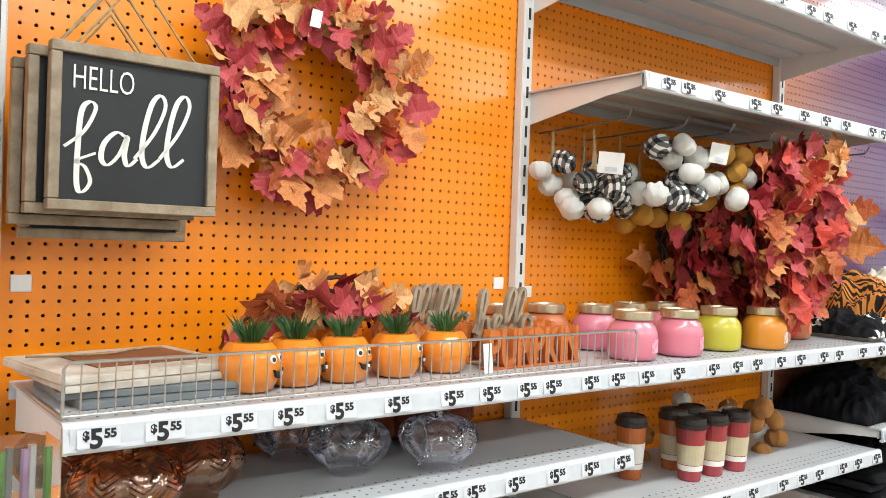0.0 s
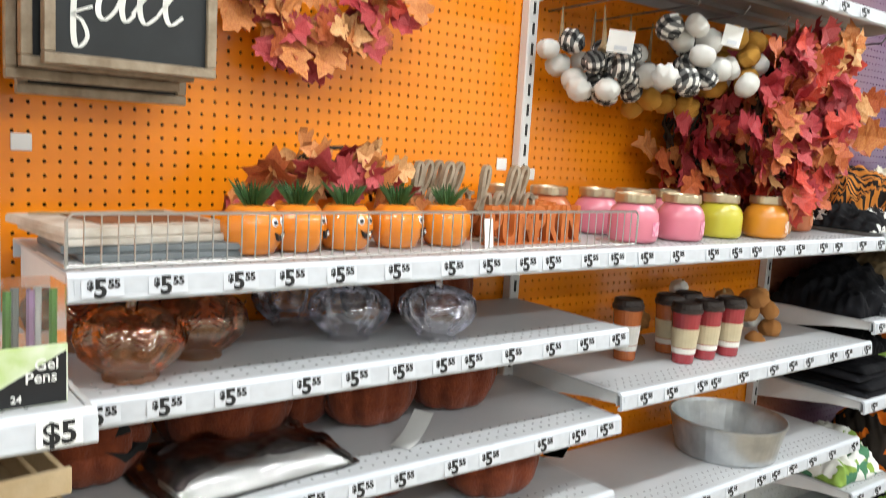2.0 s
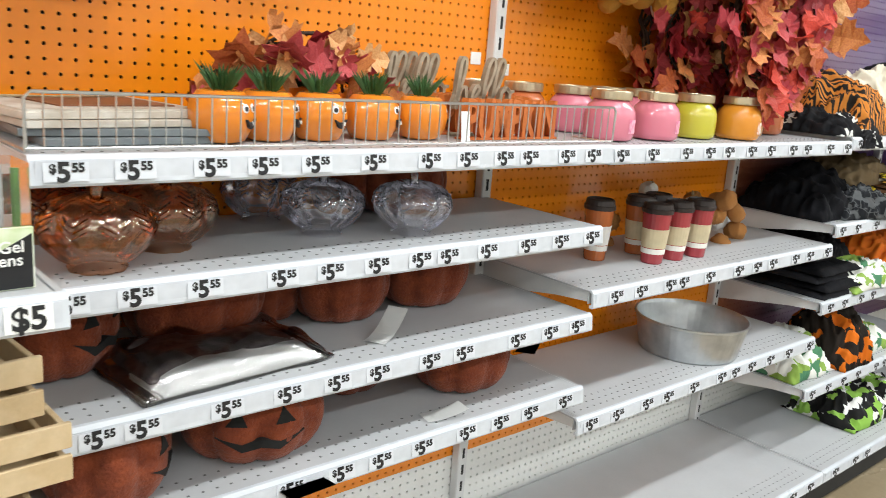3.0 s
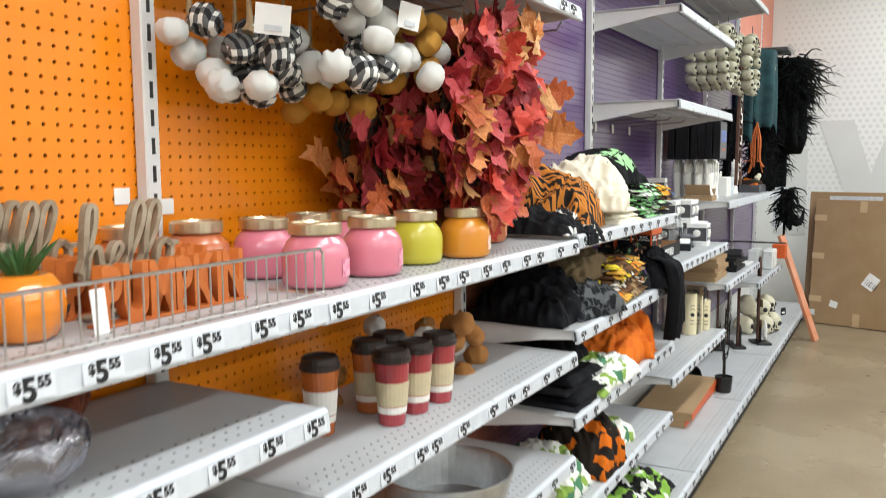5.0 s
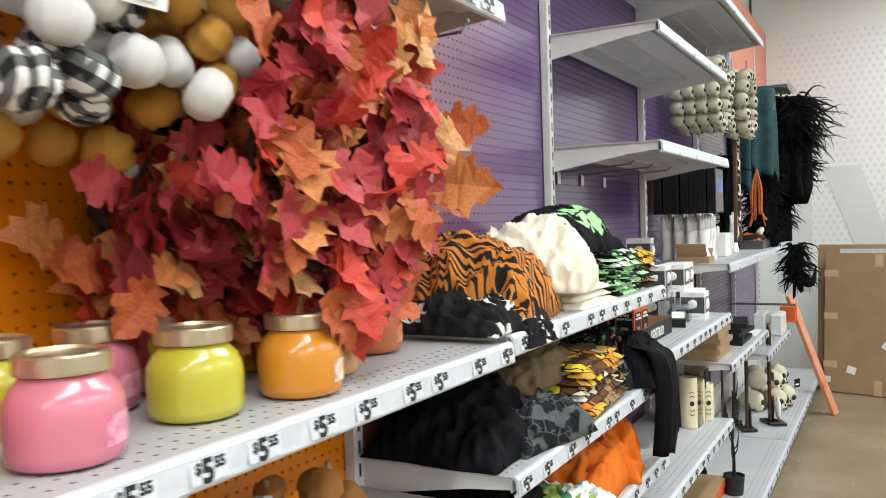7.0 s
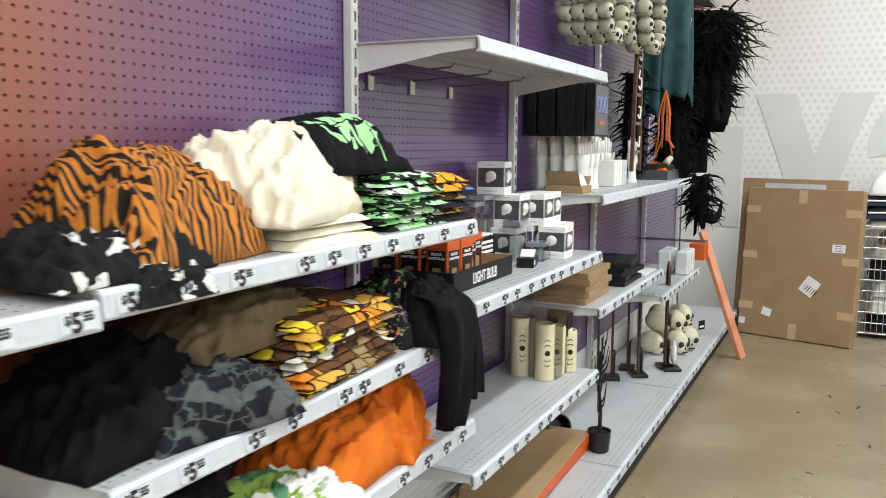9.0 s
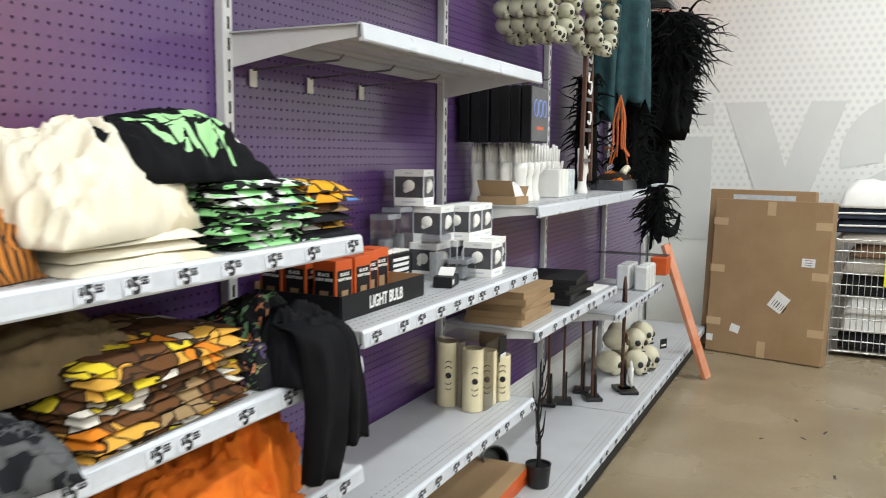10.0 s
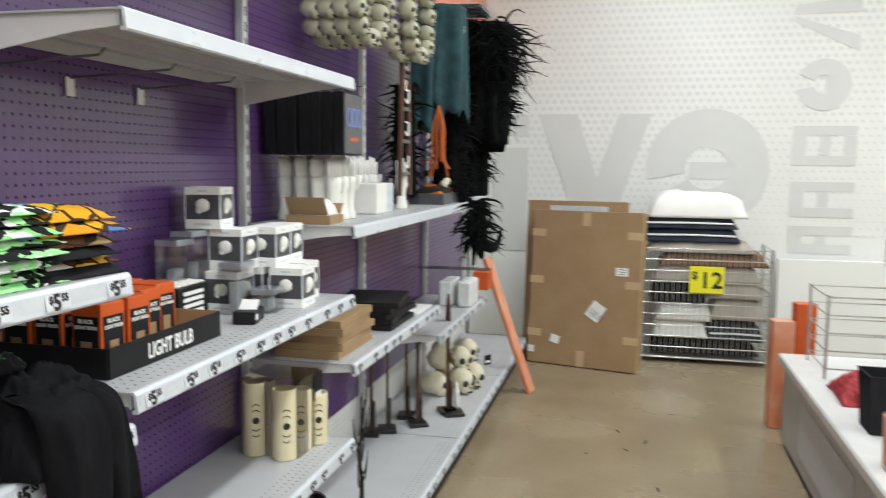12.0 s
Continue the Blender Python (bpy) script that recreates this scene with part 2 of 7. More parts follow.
BOARD_LOW, BOARD_TOP = 0.34, 2.9
peg_mesh = pegboard(BAY - 0.004, BOARD_TOP - BOARD_LOW)
low_mesh = pegboard(BAY - 0.004, BOARD_LOW - 0.02)
# bay 2 is purple too; its orange end is reflection put into colour
boards = [(-1, ORANGE_BOARD, "orange"), (0, ORANGE_BOARD, "orange"), (1, ORANGE_BOARD, "orange"), (2, PAINTED_REFLECTION_BOARD, "orange to purple"), (3, PURPLE_BOARD, "purple"), (4, PURPLE_BOARD, "purple"), (5, PURPLE_BOARD, "purple"), (6, PURPLE_BOARD, "purple")]
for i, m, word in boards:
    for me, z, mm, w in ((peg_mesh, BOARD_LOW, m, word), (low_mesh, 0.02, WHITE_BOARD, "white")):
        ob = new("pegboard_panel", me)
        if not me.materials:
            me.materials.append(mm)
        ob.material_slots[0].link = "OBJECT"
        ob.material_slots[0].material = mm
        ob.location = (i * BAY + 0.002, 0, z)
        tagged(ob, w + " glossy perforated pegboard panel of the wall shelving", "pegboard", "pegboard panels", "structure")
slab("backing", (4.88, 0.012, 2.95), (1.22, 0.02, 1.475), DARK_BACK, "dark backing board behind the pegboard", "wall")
slab("backing", (4.88, 0.012, 2.95), (6.10, 0.02, 1.475), UPRIGHT, "white backing board behind the purple pegboard", "wall")

# slotted uprights
UP_TOP = 2.95
up = thing("upright_post", "white slotted steel upright of the wall shelving", "shelf post", (0, 0, 0), group="uprights")
part("post", box((0.034, 0.03, UP_TOP), (0, -0.0165, UP_TOP / 2), 0.003), UPRIGHT, up)
me = None
for k in range(int(UP_TOP / 0.0508)):
    ob = part("slot", box((0.007, 0.002, 0.03)) if me is None else me, SLOT, up)
    me = ob.data
    ob.location = (0, -0.0318, 0.05 + k * 0.0508)
for i in range(1, 8):
    copy_thing(up, pose(i * BAY, 0, 0))

# ---- shelves ----
price_bm = box((0.068, 0.0012, 0.03), (0, 0, 0), mi=0)
add_text(price_bm, "5", 0.043, (-0.004, -0.0012, -0.0145), 0.0016)
add_text(price_bm, "$", 0.020, (-0.020, -0.0012, -0.001), 0.0008)
add_text(price_bm, "55", 0.020, (0.018, -0.0012, 0.0), 0.0009)
PRICE = bpy.data.meshes.new("price_label")
price_bm.to_mesh(PRICE)
price_bm.free()
PRICE.transform(Matrix.Scale(0.84, 4))
PRICE.materials.append(PRICE_PAPER)
PRICE.materials.append(INK)
rng = random.Random(4)


def shelf_parts(width, depth, tags, holes):
    """Meshes of one shelf, its front top edge at y -depth, z 0."""
    deck = box((width - 0.006, depth - 0.02, 0.004), (0, -(depth - 0.02) / 2 - 0.02, -0.002))
    box((width - 0.006, 0.004, 0.03), (0, -0.022, -0.017), bm=deck)
    box((width - 0.006, 0.003, 0.03), (0, -depth + 0.008, -0.017), bm=deck)
    for k in range(3):
        box((width - 0.08, 0.03, 0.012), (0, -0.1 - k * (depth - 0.16) / 2, -0.0105), bm=deck)
    if holes:
        for k in range(int((width - 0.06) / 0.0254)):
            for y in (-depth + 0.03, -depth + 0.055, -depth + 0.08):
                box((0.0042, 0.0042, 0.0006), (-width / 2 + 0.03 + k * 0.0254, y, 0.0003), bm=deck, mi=1)
    rail = bmesh.new()
    prof = [(-depth + 0.004, 0.002), (-depth - 0.002, 0.001), (-depth - 0.007, -0.005), (-depth - 0.011, -0.037), (-depth - 0.008, -0.041), (-depth + 0.002, -0.041), (-depth + 0.002, -0.034), (-depth - 0.004, -0.034), (-depth - 0.001, -0.006), (-depth + 0.004, -0.004)]
    ends = [[rail.verts.new((sx * (width / 2 - 0.002), y, z)) for y, z in prof] for sx in (-1, 1)]
    for i in range(len(prof)):
        j = (i + 1) % len(prof)
        rail.faces.new((ends[0][i], ends[0][j], ends[1][j], ends[1][i]))
    rail.faces.new(ends[0][::-1])
    rail.faces.new(ends[1])
    bmesh.ops.recalc_face_normals(rail, faces=rail.faces)
    arm = prism_yz([(-0.03, 0.0), (-depth + 0.01, 0.0), (-depth + 0.01, -0.03), (-depth * 0.72, -0.04), (-0.03, -0.085)], 0.003)
    return deck, rail, arm


def prism_yz(outline, width):
    bm = prism([(-y, z) for y, z in outline], width)
    bmesh.ops.rotate(bm, matrix=Matrix.Rotation(radians(-90), 3, "Z"), verts=bm.verts)
    return bm


def shelf(bay, z, depth=0.405, tags=11, label="white metal shelf with price strip", width=BAY, holes=True, strip=True, x=None):
    x0 = bay * BAY + BAY / 2 if x is None else x
    t = thing("shelf", label, "shelf", (x0, 0, z), group="wall shelves")
    deck, rail, arm = shelf_parts(width, depth, tags, holes)
    part("deck", deck, SHELF_WHITE, t, extra=(HOLE_GREY,))
    part("price_rail", rail, RAIL, t)
    me = None
    for sx in (-1, 1):
        ob = part("bracket", arm if me is None else me, UPRIGHT, t)
        me = ob.data
        ob.location.x = sx * (width / 2 - 0.012) - (0.0015 if sx > 0 else -0.0015)
    if strip:
        part("strip_insert", box((width - 0.02, 0.0008, 0.029), (0, -depth - 0.0098, -0.0205), rot=None), STRIP_GREY, t, "pale grey paper insert")
    for k in range(tags):
        ob = new("price_label", PRICE)
        ob.parent = t
        lx = -width / 2 + 0.06 + (width - 0.12) * (k + rng.uniform(-0.25, 0.25)) / max(1, tags - 1)
        ob.matrix_basis = pose(max(-width / 2 + 0.04, min(width / 2 - 0.04, lx)), -depth - 0.0118, -0.0205, -7)
    return t


SHELVES = [
    (0, 1.268, 12), (0, 1.084, 12), (0, 0.877, 11), (0, 0.695, 11),
    (1, 1.932, 10), (1, 2.222, 10), (1, 1.266, 11), (1, 0.93, 11), (1, 0.61, 11),
    (2, 1.278, 10), (2, 0.993, 10), (2, 0.727, 10), (2, 0.415, 10),
    (3, 2.515, 0), (4, 2.515, 0), (3, 2.148, 0), (3, 1.757, 0), (3, 1.050, 11), (3, 0.56, 11),
    (4, 1.276, 0), (4, 0.812, 10), (5, 0.66, 10), (5, 1.276, 0),
]
for bay, z, tags in SHELVES:
    if bay == 0:
        shelf(bay, z, tags=tags, width=1.195, x=0.632)
    else:
        shelf(bay, z, tags=tags, strip=tags > 0)
for bay in range(-1, 7):
    t = shelf(bay, 0.16, 0.515, 8, "white metal base deck shelf near the floor")
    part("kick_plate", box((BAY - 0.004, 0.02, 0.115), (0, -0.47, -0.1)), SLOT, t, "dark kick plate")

# ---- autumn bays: materials ----
WOOD_GREY = mat("greyed_wood", (0.36, 0.29, 0.21), 0.6, color2=(0.24, 0.18, 0.12), scale=30, fine=0.15, bump=0.2, bump_scale=150)
CHALK = mat("sign_black", (0.018, 0.021, 0.024), 0.55, var=0.25, scale=14, bump=0.05)
SIGN_WHITE = mat("sign_lettering", (0.83, 0.83, 0.80), 0.6, var=0.05, scale=30)
TWINE = mat("jute_twine", (0.42, 0.30, 0.17), 0.9, var=0.3, scale=90)
LEAF_MATS = [mat("leaf_" + n, c, 0.55, color2=c2, scale=22, fine=0.12, bump=0.25, bump_scale=70, per_object=0.0) for n, c, c2 in (
    ("crimson", (0.42, 0.035, 0.045), (0.30, 0.02, 0.03)), ("rose", (0.52, 0.08, 0.085), (0.40, 0.04, 0.05)),
    ("rust", (0.50, 0.13, 0.035), (0.36, 0.06, 0.02)), ("amber", (0.66, 0.27, 0.08), (0.52, 0.16, 0.05)),
    ("wheat", (0.74, 0.42, 0.19), (0.60, 0.28, 0.10)), ("scarlet", (0.60, 0.06, 0.03), (0.44, 0.03, 0.02)))]
TWIG = mat("vine_twig", (0.045, 0.025, 0.015), 0.85, var=0.4, scale=40)
METAL = mat("steel_wire", (0.55, 0.55, 0.54), 0.28, metal=0.9, var=0.15, scale=40)
HOOK = mat("hook_steel", (0.25, 0.25, 0.26), 0.35, metal=0.9, var=0.2, scale=50)
CERAMIC = mat("orange_glaze", (0.78, 0.24, 0.02), 0.12, var=0.1, scale=9, coat=0.5)
GRASS = mat("plastic_grass", (0.05, 0.13, 0.035), 0.5, var=0.4, scale=60)
FACE_WHITE = mat("painted_white", (0.82, 0.82, 0.80), 0.4, var=0.05)
BROWN_PANEL = mat("brown_panel", (0.23, 0.09, 0.045), 0.5, var=0.2, scale=10)
SLATE_EDGE = mat("frame_edge_grey", (0.17, 0.19, 0.20), 0.5, var=0.2, scale=15)
WHITEWASH = mat("whitewashed_wood", (0.60, 0.56, 0.50), 0.6, color2=(0.44, 0.38, 0.31), scale=25, bump=0.1)
WORD_ORANGE = mat("orange_wood", (0.54, 0.15, 0.03), 0.5, color2=(0.44, 0.11, 0.022), scale=20, fine=0.1)
LID_GOLD = mat("brushed_gold_lid", (0.66, 0.55, 0.38), 0.3, metal=0.85, var=0.1, scale=30)
JAR = {n: mat("candle_" + n, c, 0.22, var=0.06, scale=6, coat=0.4) for n, c in (
    ("pink", (0.66, 0.20, 0.27)), ("yellow", (0.52, 0.47, 0.045)), ("orange", (0.66, 0.25, 0.025)), ("peach", (0.66, 0.32, 0.11)), ("rust", (0.50, 0.14, 0.05)))}
LABELS = {n: mat("label_" + n, c, 0.5, color2=c2, scale=90) for n, c, c2 in (
    ("pink", (0.80, 0.42, 0.50), (0.62, 0.12, 0.26)), ("yellow", (0.68, 0.63, 0.10), (0.60, 0.56, 0.06)), ("orange", (0.78, 0.72, 0.62), (0.66, 0.22, 0.06)), ("peach", (0.8, 0.6, 0.4), (0.7, 0.4, 0.2)), ("rust", (0.66, 0.3, 0.15), (0.5, 0.12, 0.05)))}


def thin_glass(name, tint, gloss_tint, base):
    """A thin blown wall: tinted see-through, with a gloss that grows at glancing angles."""
    m = bpy.data.materials.new(name)
    m.use_nodes = True
    nt = m.node_tree
    nt.nodes.remove(nt.nodes["Principled BSDF"])
    out = nt.nodes["Material Output"]
    clear = nt.nodes.new("ShaderNodeBsdfTransparent")
    clear.inputs[0].default_value = (*tint, 1)
    gloss = nt.nodes.new("ShaderNodeBsdfGlossy")
    gloss.inputs["Color"].default_value, gloss.inputs["Roughness"].default_value = (*gloss_tint, 1), 0.07
    fr = nt.nodes.new("ShaderNodeFresnel")
    fr.inputs["IOR"].default_value = 1.6
    add = nt.nodes.new("ShaderNodeMath")
    add.operation, add.inputs[1].default_value, add.use_clamp = "ADD", base, True
    n = nt.nodes.new("ShaderNodeTexNoise")
    n.inputs["Scale"].default_value = 60
    bp = nt.nodes.new("ShaderNodeBump")
    bp.inputs["Strength"].default_value, bp.inputs["Distance"].default_value = 0.1, 0.002
    mix = nt.nodes.new("ShaderNodeMixShader")
    nt.links.new(n.outputs[0], bp.inputs["Height"])
    nt.links.new(bp.outputs[0], gloss.inputs["Normal"])
    nt.links.new(fr.outputs[0], add.inputs[0])
    nt.links.new(add.outputs[0], mix.inputs[0])
    nt.links.new(clear.outputs[0], mix.inputs[1])
    nt.links.new(gloss.outputs[0], mix.inputs[2])
    nt.links.new(mix.outputs[0], out.inputs[0])
    return m


FILM = thin_glass("clear_film", (0.93, 0.93, 0.94), (1, 1, 1), 0.05)
GLASS_AMBER = thin_glass("amber_glass", (0.82, 0.44, 0.20), (1.0, 0.82, 0.66), 0.10)
GLASS_CLEAR = thin_glass("iridescent_clear_glass", (0.955, 0.96, 0.97), (0.94, 0.93, 1.0), 0.13)
PLUSH = mat("rust_plush", (0.22, 0.045, 0.013), 0.95, color2=(0.15, 0.028, 0.009), scale=35, fine=0.2, bump=0.9, bump_scale=170, sheen=0.1)
FELT = mat("black_felt", (0.012, 0.012, 0.012), 0.95, var=0.3, scale=60)

CAPE = mat("dark_print_cloth", (0.05, 0.035, 0.04), 0.6, color2=(0.18, 0.15, 0.15), scale=45)
FLUFF = mat("white_wadding", (0.80, 0.80, 0.79), 0.85, var=0.12, scale=30, bump=0.3, bump_scale=80)
CUP_LID = mat("black_brown_lid", (0.03, 0.02, 0.018), 0.45, var=0.2)
CUP_RED = mat("red_drink_wall", (0.34, 0.04, 0.05), 0.2, var=0.15, scale=20, coat=0.4)
CUP_AMBER = mat("amber_drink_wall", (0.46, 0.12, 0.03), 0.2, var=0.15, scale=20, coat=0.4)
SLEEVE = mat("kraft_sleeve", (0.55, 0.46, 0.30), 0.7, var=0.12, scale=30)
SLEEVE_WHITE = mat("white_sleeve", (0.75, 0.72, 0.68), 0.7, var=0.08, scale=30)
GALV = mat("galvanised_steel", (0.62, 0.64, 0.65), 0.3, metal=0.95, color2=(0.48, 0.50, 0.52), scale=18, rough_var=0.2)
BALL_WHITE = mat("white_fabric", (0.78, 0.77, 0.74), 0.9, var=0.08, scale=30, bump=0.5, bump_scale=160)
BALL_YELLOW = mat("mustard_fabric", (0.62, 0.31, 0.05), 0.9, var=0.15, scale=30, bump=0.5, bump_scale=160)
BALL_TAN = mat("tan_fabric", (0.48, 0.21, 0.06), 0.9, var=0.15, scale=30, bump=0.5, bump_scale=160)


def checker_mat(name, size):
    """Black and white gingham with half tones where one stripe crosses another."""
    m = mat(name, (0.5, 0.5, 0.5), 0.9, bump=0.3, bump_scale=200)
    nt = m.node_tree
    tc = nt.nodes.new("ShaderNodeTexCoord")
    sep = nt.nodes.new("ShaderNodeSeparateXYZ")
    nt.links.new(tc.outputs["Object"], sep.inputs[0])
    outs = []
    for axes in ((0, 1), (2,)):
        src = sep.outputs[axes[0]]
        if len(axes) == 2:
            add = nt.nodes.new("ShaderNodeMath")
            add.operation = "ADD"
            nt.links.new(sep.outputs[0], add.inputs[0])
            nt.links.new(sep.outputs[1], add.inputs[1])
            src = add.outputs[0]
        k = nt.nodes.new("ShaderNodeMath")
        k.operation, k.inputs[1].default_value = "MULTIPLY", 1 / size
        nt.links.new(src, k.inputs[0])
        f = nt.nodes.new("ShaderNodeMath")
        f.operation = "FRACT"
        nt.links.new(k.outputs[0], f.inputs[0])
        g = nt.nodes.new("ShaderNodeMath")
        g.operation, g.inputs[1].default_value = "GREATER_THAN", 0.5
        nt.links.new(f.outputs[0], g.inputs[0])
        outs.append(g.outputs[0])
    s = nt.nodes.new("ShaderNodeMath")
    s.operation = "ADD"
    nt.links.new(outs[0], s.inputs[0])
    nt.links.new(outs[1], s.inputs[1])
    half = nt.nodes.new("ShaderNodeMath")
    half.operation, half.inputs[1].default_value = "MULTIPLY", 0.5
    nt.links.new(s.outputs[0], half.inputs[0])
    ramp = nt.nodes.new("ShaderNodeValToRGB")
    ramp.color_ramp.interpolation = "CONSTANT"
    e = ramp.color_ramp.elements
    e[0].position, e[0].color = 0.0, (0.76, 0.75, 0.72, 1)
    e[1].position, e[1].color = 0.75, (0.012, 0.012, 0.014, 1)
    n = e.new(0.25)
    n.color = (0.13, 0.13, 0.13, 1)
    nt.links.new(half.outputs[0], ramp.inputs[0])
    nt.links.new(ramp.outputs[0], bsdf(m).inputs["Base Color"])
    return m


PLAID = checker_mat("black_white_plaid", 0.026)


def smooth_path(points, n=6):
    """Catmull-Rom through points."""
    p = [Vector(q) for q in points]
    p = [p[0] * 2 - p[1]] + p + [p[-1] * 2 - p[-2]]
    out = []
    for a, b, c, d in zip(p, p[1:], p[2:], p[3:]):
        for k in range(n):
            t = k / n
            out.append(0.5 * (2 * b + (c - a) * t + (2 * a - 5 * b + 4 * c - d) * t * t + (3 * b - a - 3 * c + d) * t ** 3))
    return out + [p[-2]]


def ribbon(points, width, depth, bm=None, mi=0, pen=0.6):
    """A pen stroke in x and z with thickness along y; wider where it runs down."""
    own = bmesh.new()
    pts = smooth_path([(x, 0, z) for x, z in points])
    rows = []
    for i, p in enumerate(pts):
        d = (pts[min(i + 1, len(pts) - 1)] - pts[max(i - 1, 0)]).normalized()
        side = Vector((-d.z, 0, d.x))
        w = width / 2 * (1 - pen * (1 - abs(d.z)))
        w *= 1.0 if d.z < 0 else 1 - pen * 0.45
        rows.append([own.verts.new(p + s * w * side + Vector((0, y, 0))) for s, y in ((-1, 0), (1, 0), (1, depth), (-1, depth))])
    for a, b in zip(rows, rows[1:]):
        for k in range(4):
            own.faces.new((a[k], a[(k + 1) % 4], b[(k + 1) % 4], b[k]))
    own.faces.new(rows[0])
    own.faces.new(rows[-1][::-1])
    bmesh.ops.recalc_face_normals(own, faces=own.faces)
    return merge(bm, own, mi)


# script letters in a unit height, x from 0
STROKE_F = [(-0.05, 0.30), (0.22, 0.55), (0.38, 0.9), (0.30, 1.0), (0.18, 0.85), (0.14, 0.3), (0.14, -0.25), (0.22, -0.36), (0.33, -0.2), (0.25, 0.02), (0.12, 0.1), (0.40, 0.24)]
STROKE_A = [(0.86, 0.46), (0.70, 0.54), (0.52, 0.36), (0.48, 0.12), (0.58, 0.03), (0.74, 0.2), (0.86, 0.5), (0.82, 0.2), (0.88, 0.04), (1.02, 0.16)]
STROKE_L = [(0.0, 0.12), (0.26, 0.5), (0.40, 0.86), (0.34, 1.02), (0.22, 0.9), (0.12, 0.5), (0.10, 0.16), (0.18, 0.02), (0.34, 0.14)]
STROKE_H = [(0.0, 0.1), (0.22, 0.55), (0.30, 0.9), (0.22, 1.0), (0.14, 0.8), (0.08, 0.0), (0.18, 0.36), (0.32, 0.42), (0.36, 0.2), (0.42, 0.03), (0.54, 0.14)]
STROKE_E = [(0.0, 0.12), (0.2, 0.26), (0.28, 0.4), (0.2, 0.46), (0.1, 0.3), (0.12, 0.08), (0.24, 0.02), (0.38, 0.14)]
STROKE_O = [(0.24, 0.44), (0.08, 0.36), (0.04, 0.14), (0.16, 0.02), (0.30, 0.14), (0.32, 0.34), (0.22, 0.44), (0.30, 0.36), (0.46, 0.38)]


def shift(stroke, dx, k=1.0, dz=0.0):
    return [((x + dx) * k, z * k + dz) for x, z in stroke]


# ---- framed signs ----


def framed_sign(x, y, z, turn, lettered, label):
    w, h = 0.278, 0.268
    t = thing("framed_sign", label, "wall sign", (x, y, z), turn, "hanging signs")
    for nm, size, at in (("frame_top", (w, 0.024, 0.017), (0, 0, h / 2 - 0.0085)), ("frame_bottom", (w, 0.024, 0.017), (0, 0, -h / 2 + 0.0085)),
                         ("frame_side", (0.017, 0.0236, h - 0.036), (-w / 2 + 0.0085, 0, 0)), ("frame_side", (0.017, 0.0236, h - 0.036), (w / 2 - 0.0085, 0, 0))):
        part(nm, box(size, at, 0.0015), WOOD_GREY, t)
    part("panel", box((w - 0.03, 0.008, h - 0.03), (0, 0.002, 0)), CHALK, t)
    if lettered:
        bm = bmesh.new()
        add_text(bm, "HELLO", 0.050, (-0.056, -0.0035, 0.062), -0.0004, mi=0, depth=0.0008, turn=Matrix.Diagonal((0.66, 1, 1.12, 1)))
        part("lettering", bm, SIGN_WHITE, t, "white painted capitals")
        k = 0.108
        for s in (shift(STROKE_F, -0.86, k, -0.057), shift(STROKE_A, -0.86, k, -0.052), shift(STROKE_L, 0.10, k * 1.15, -0.050), shift(STROKE_L, 0.44, k * 1.15, -0.046)):
            part("script_letter", ribbon(s, 0.0088, 0.0012), SIGN_WHITE, t).location = (-0.016, -0.0035, -0.008)
    for sx in (-1, 1):
        part("twine", tube(smooth_path([(sx * 0.1, 0.004, h / 2), (sx * 0.06, 0.006, h / 2 + 0.05), (0, 0.008, h / 2 + 0.13)]), 0.0022, 5), TWINE, t)
    return t


framed_sign(0.192, -0.175, 1.697, 1.5, True, "black square sign with grey wood frame and white autumn greeting")
framed_sign(0.165, -0.145, 1.690, 2, False, "grey wood framed black sign hanging behind another")
framed_sign(0.150, -0.112, 1.672, 0, False, "grey wood framed black sign hanging behind another")
framed_sign(0.172, -0.080, 1.650, -1, False, "grey wood framed black sign hanging at the back")
hk = thing("peg_hook", "thin steel peg hook holding signs", "hook", (0.18, 0, 1.965))
part("bar", tube([(0, 0.0, 0), (0, -0.2, 0.0), (0, -0.215, 0.012)], 0.0028), HOOK, hk)

# ---- leaves and wreaths ----


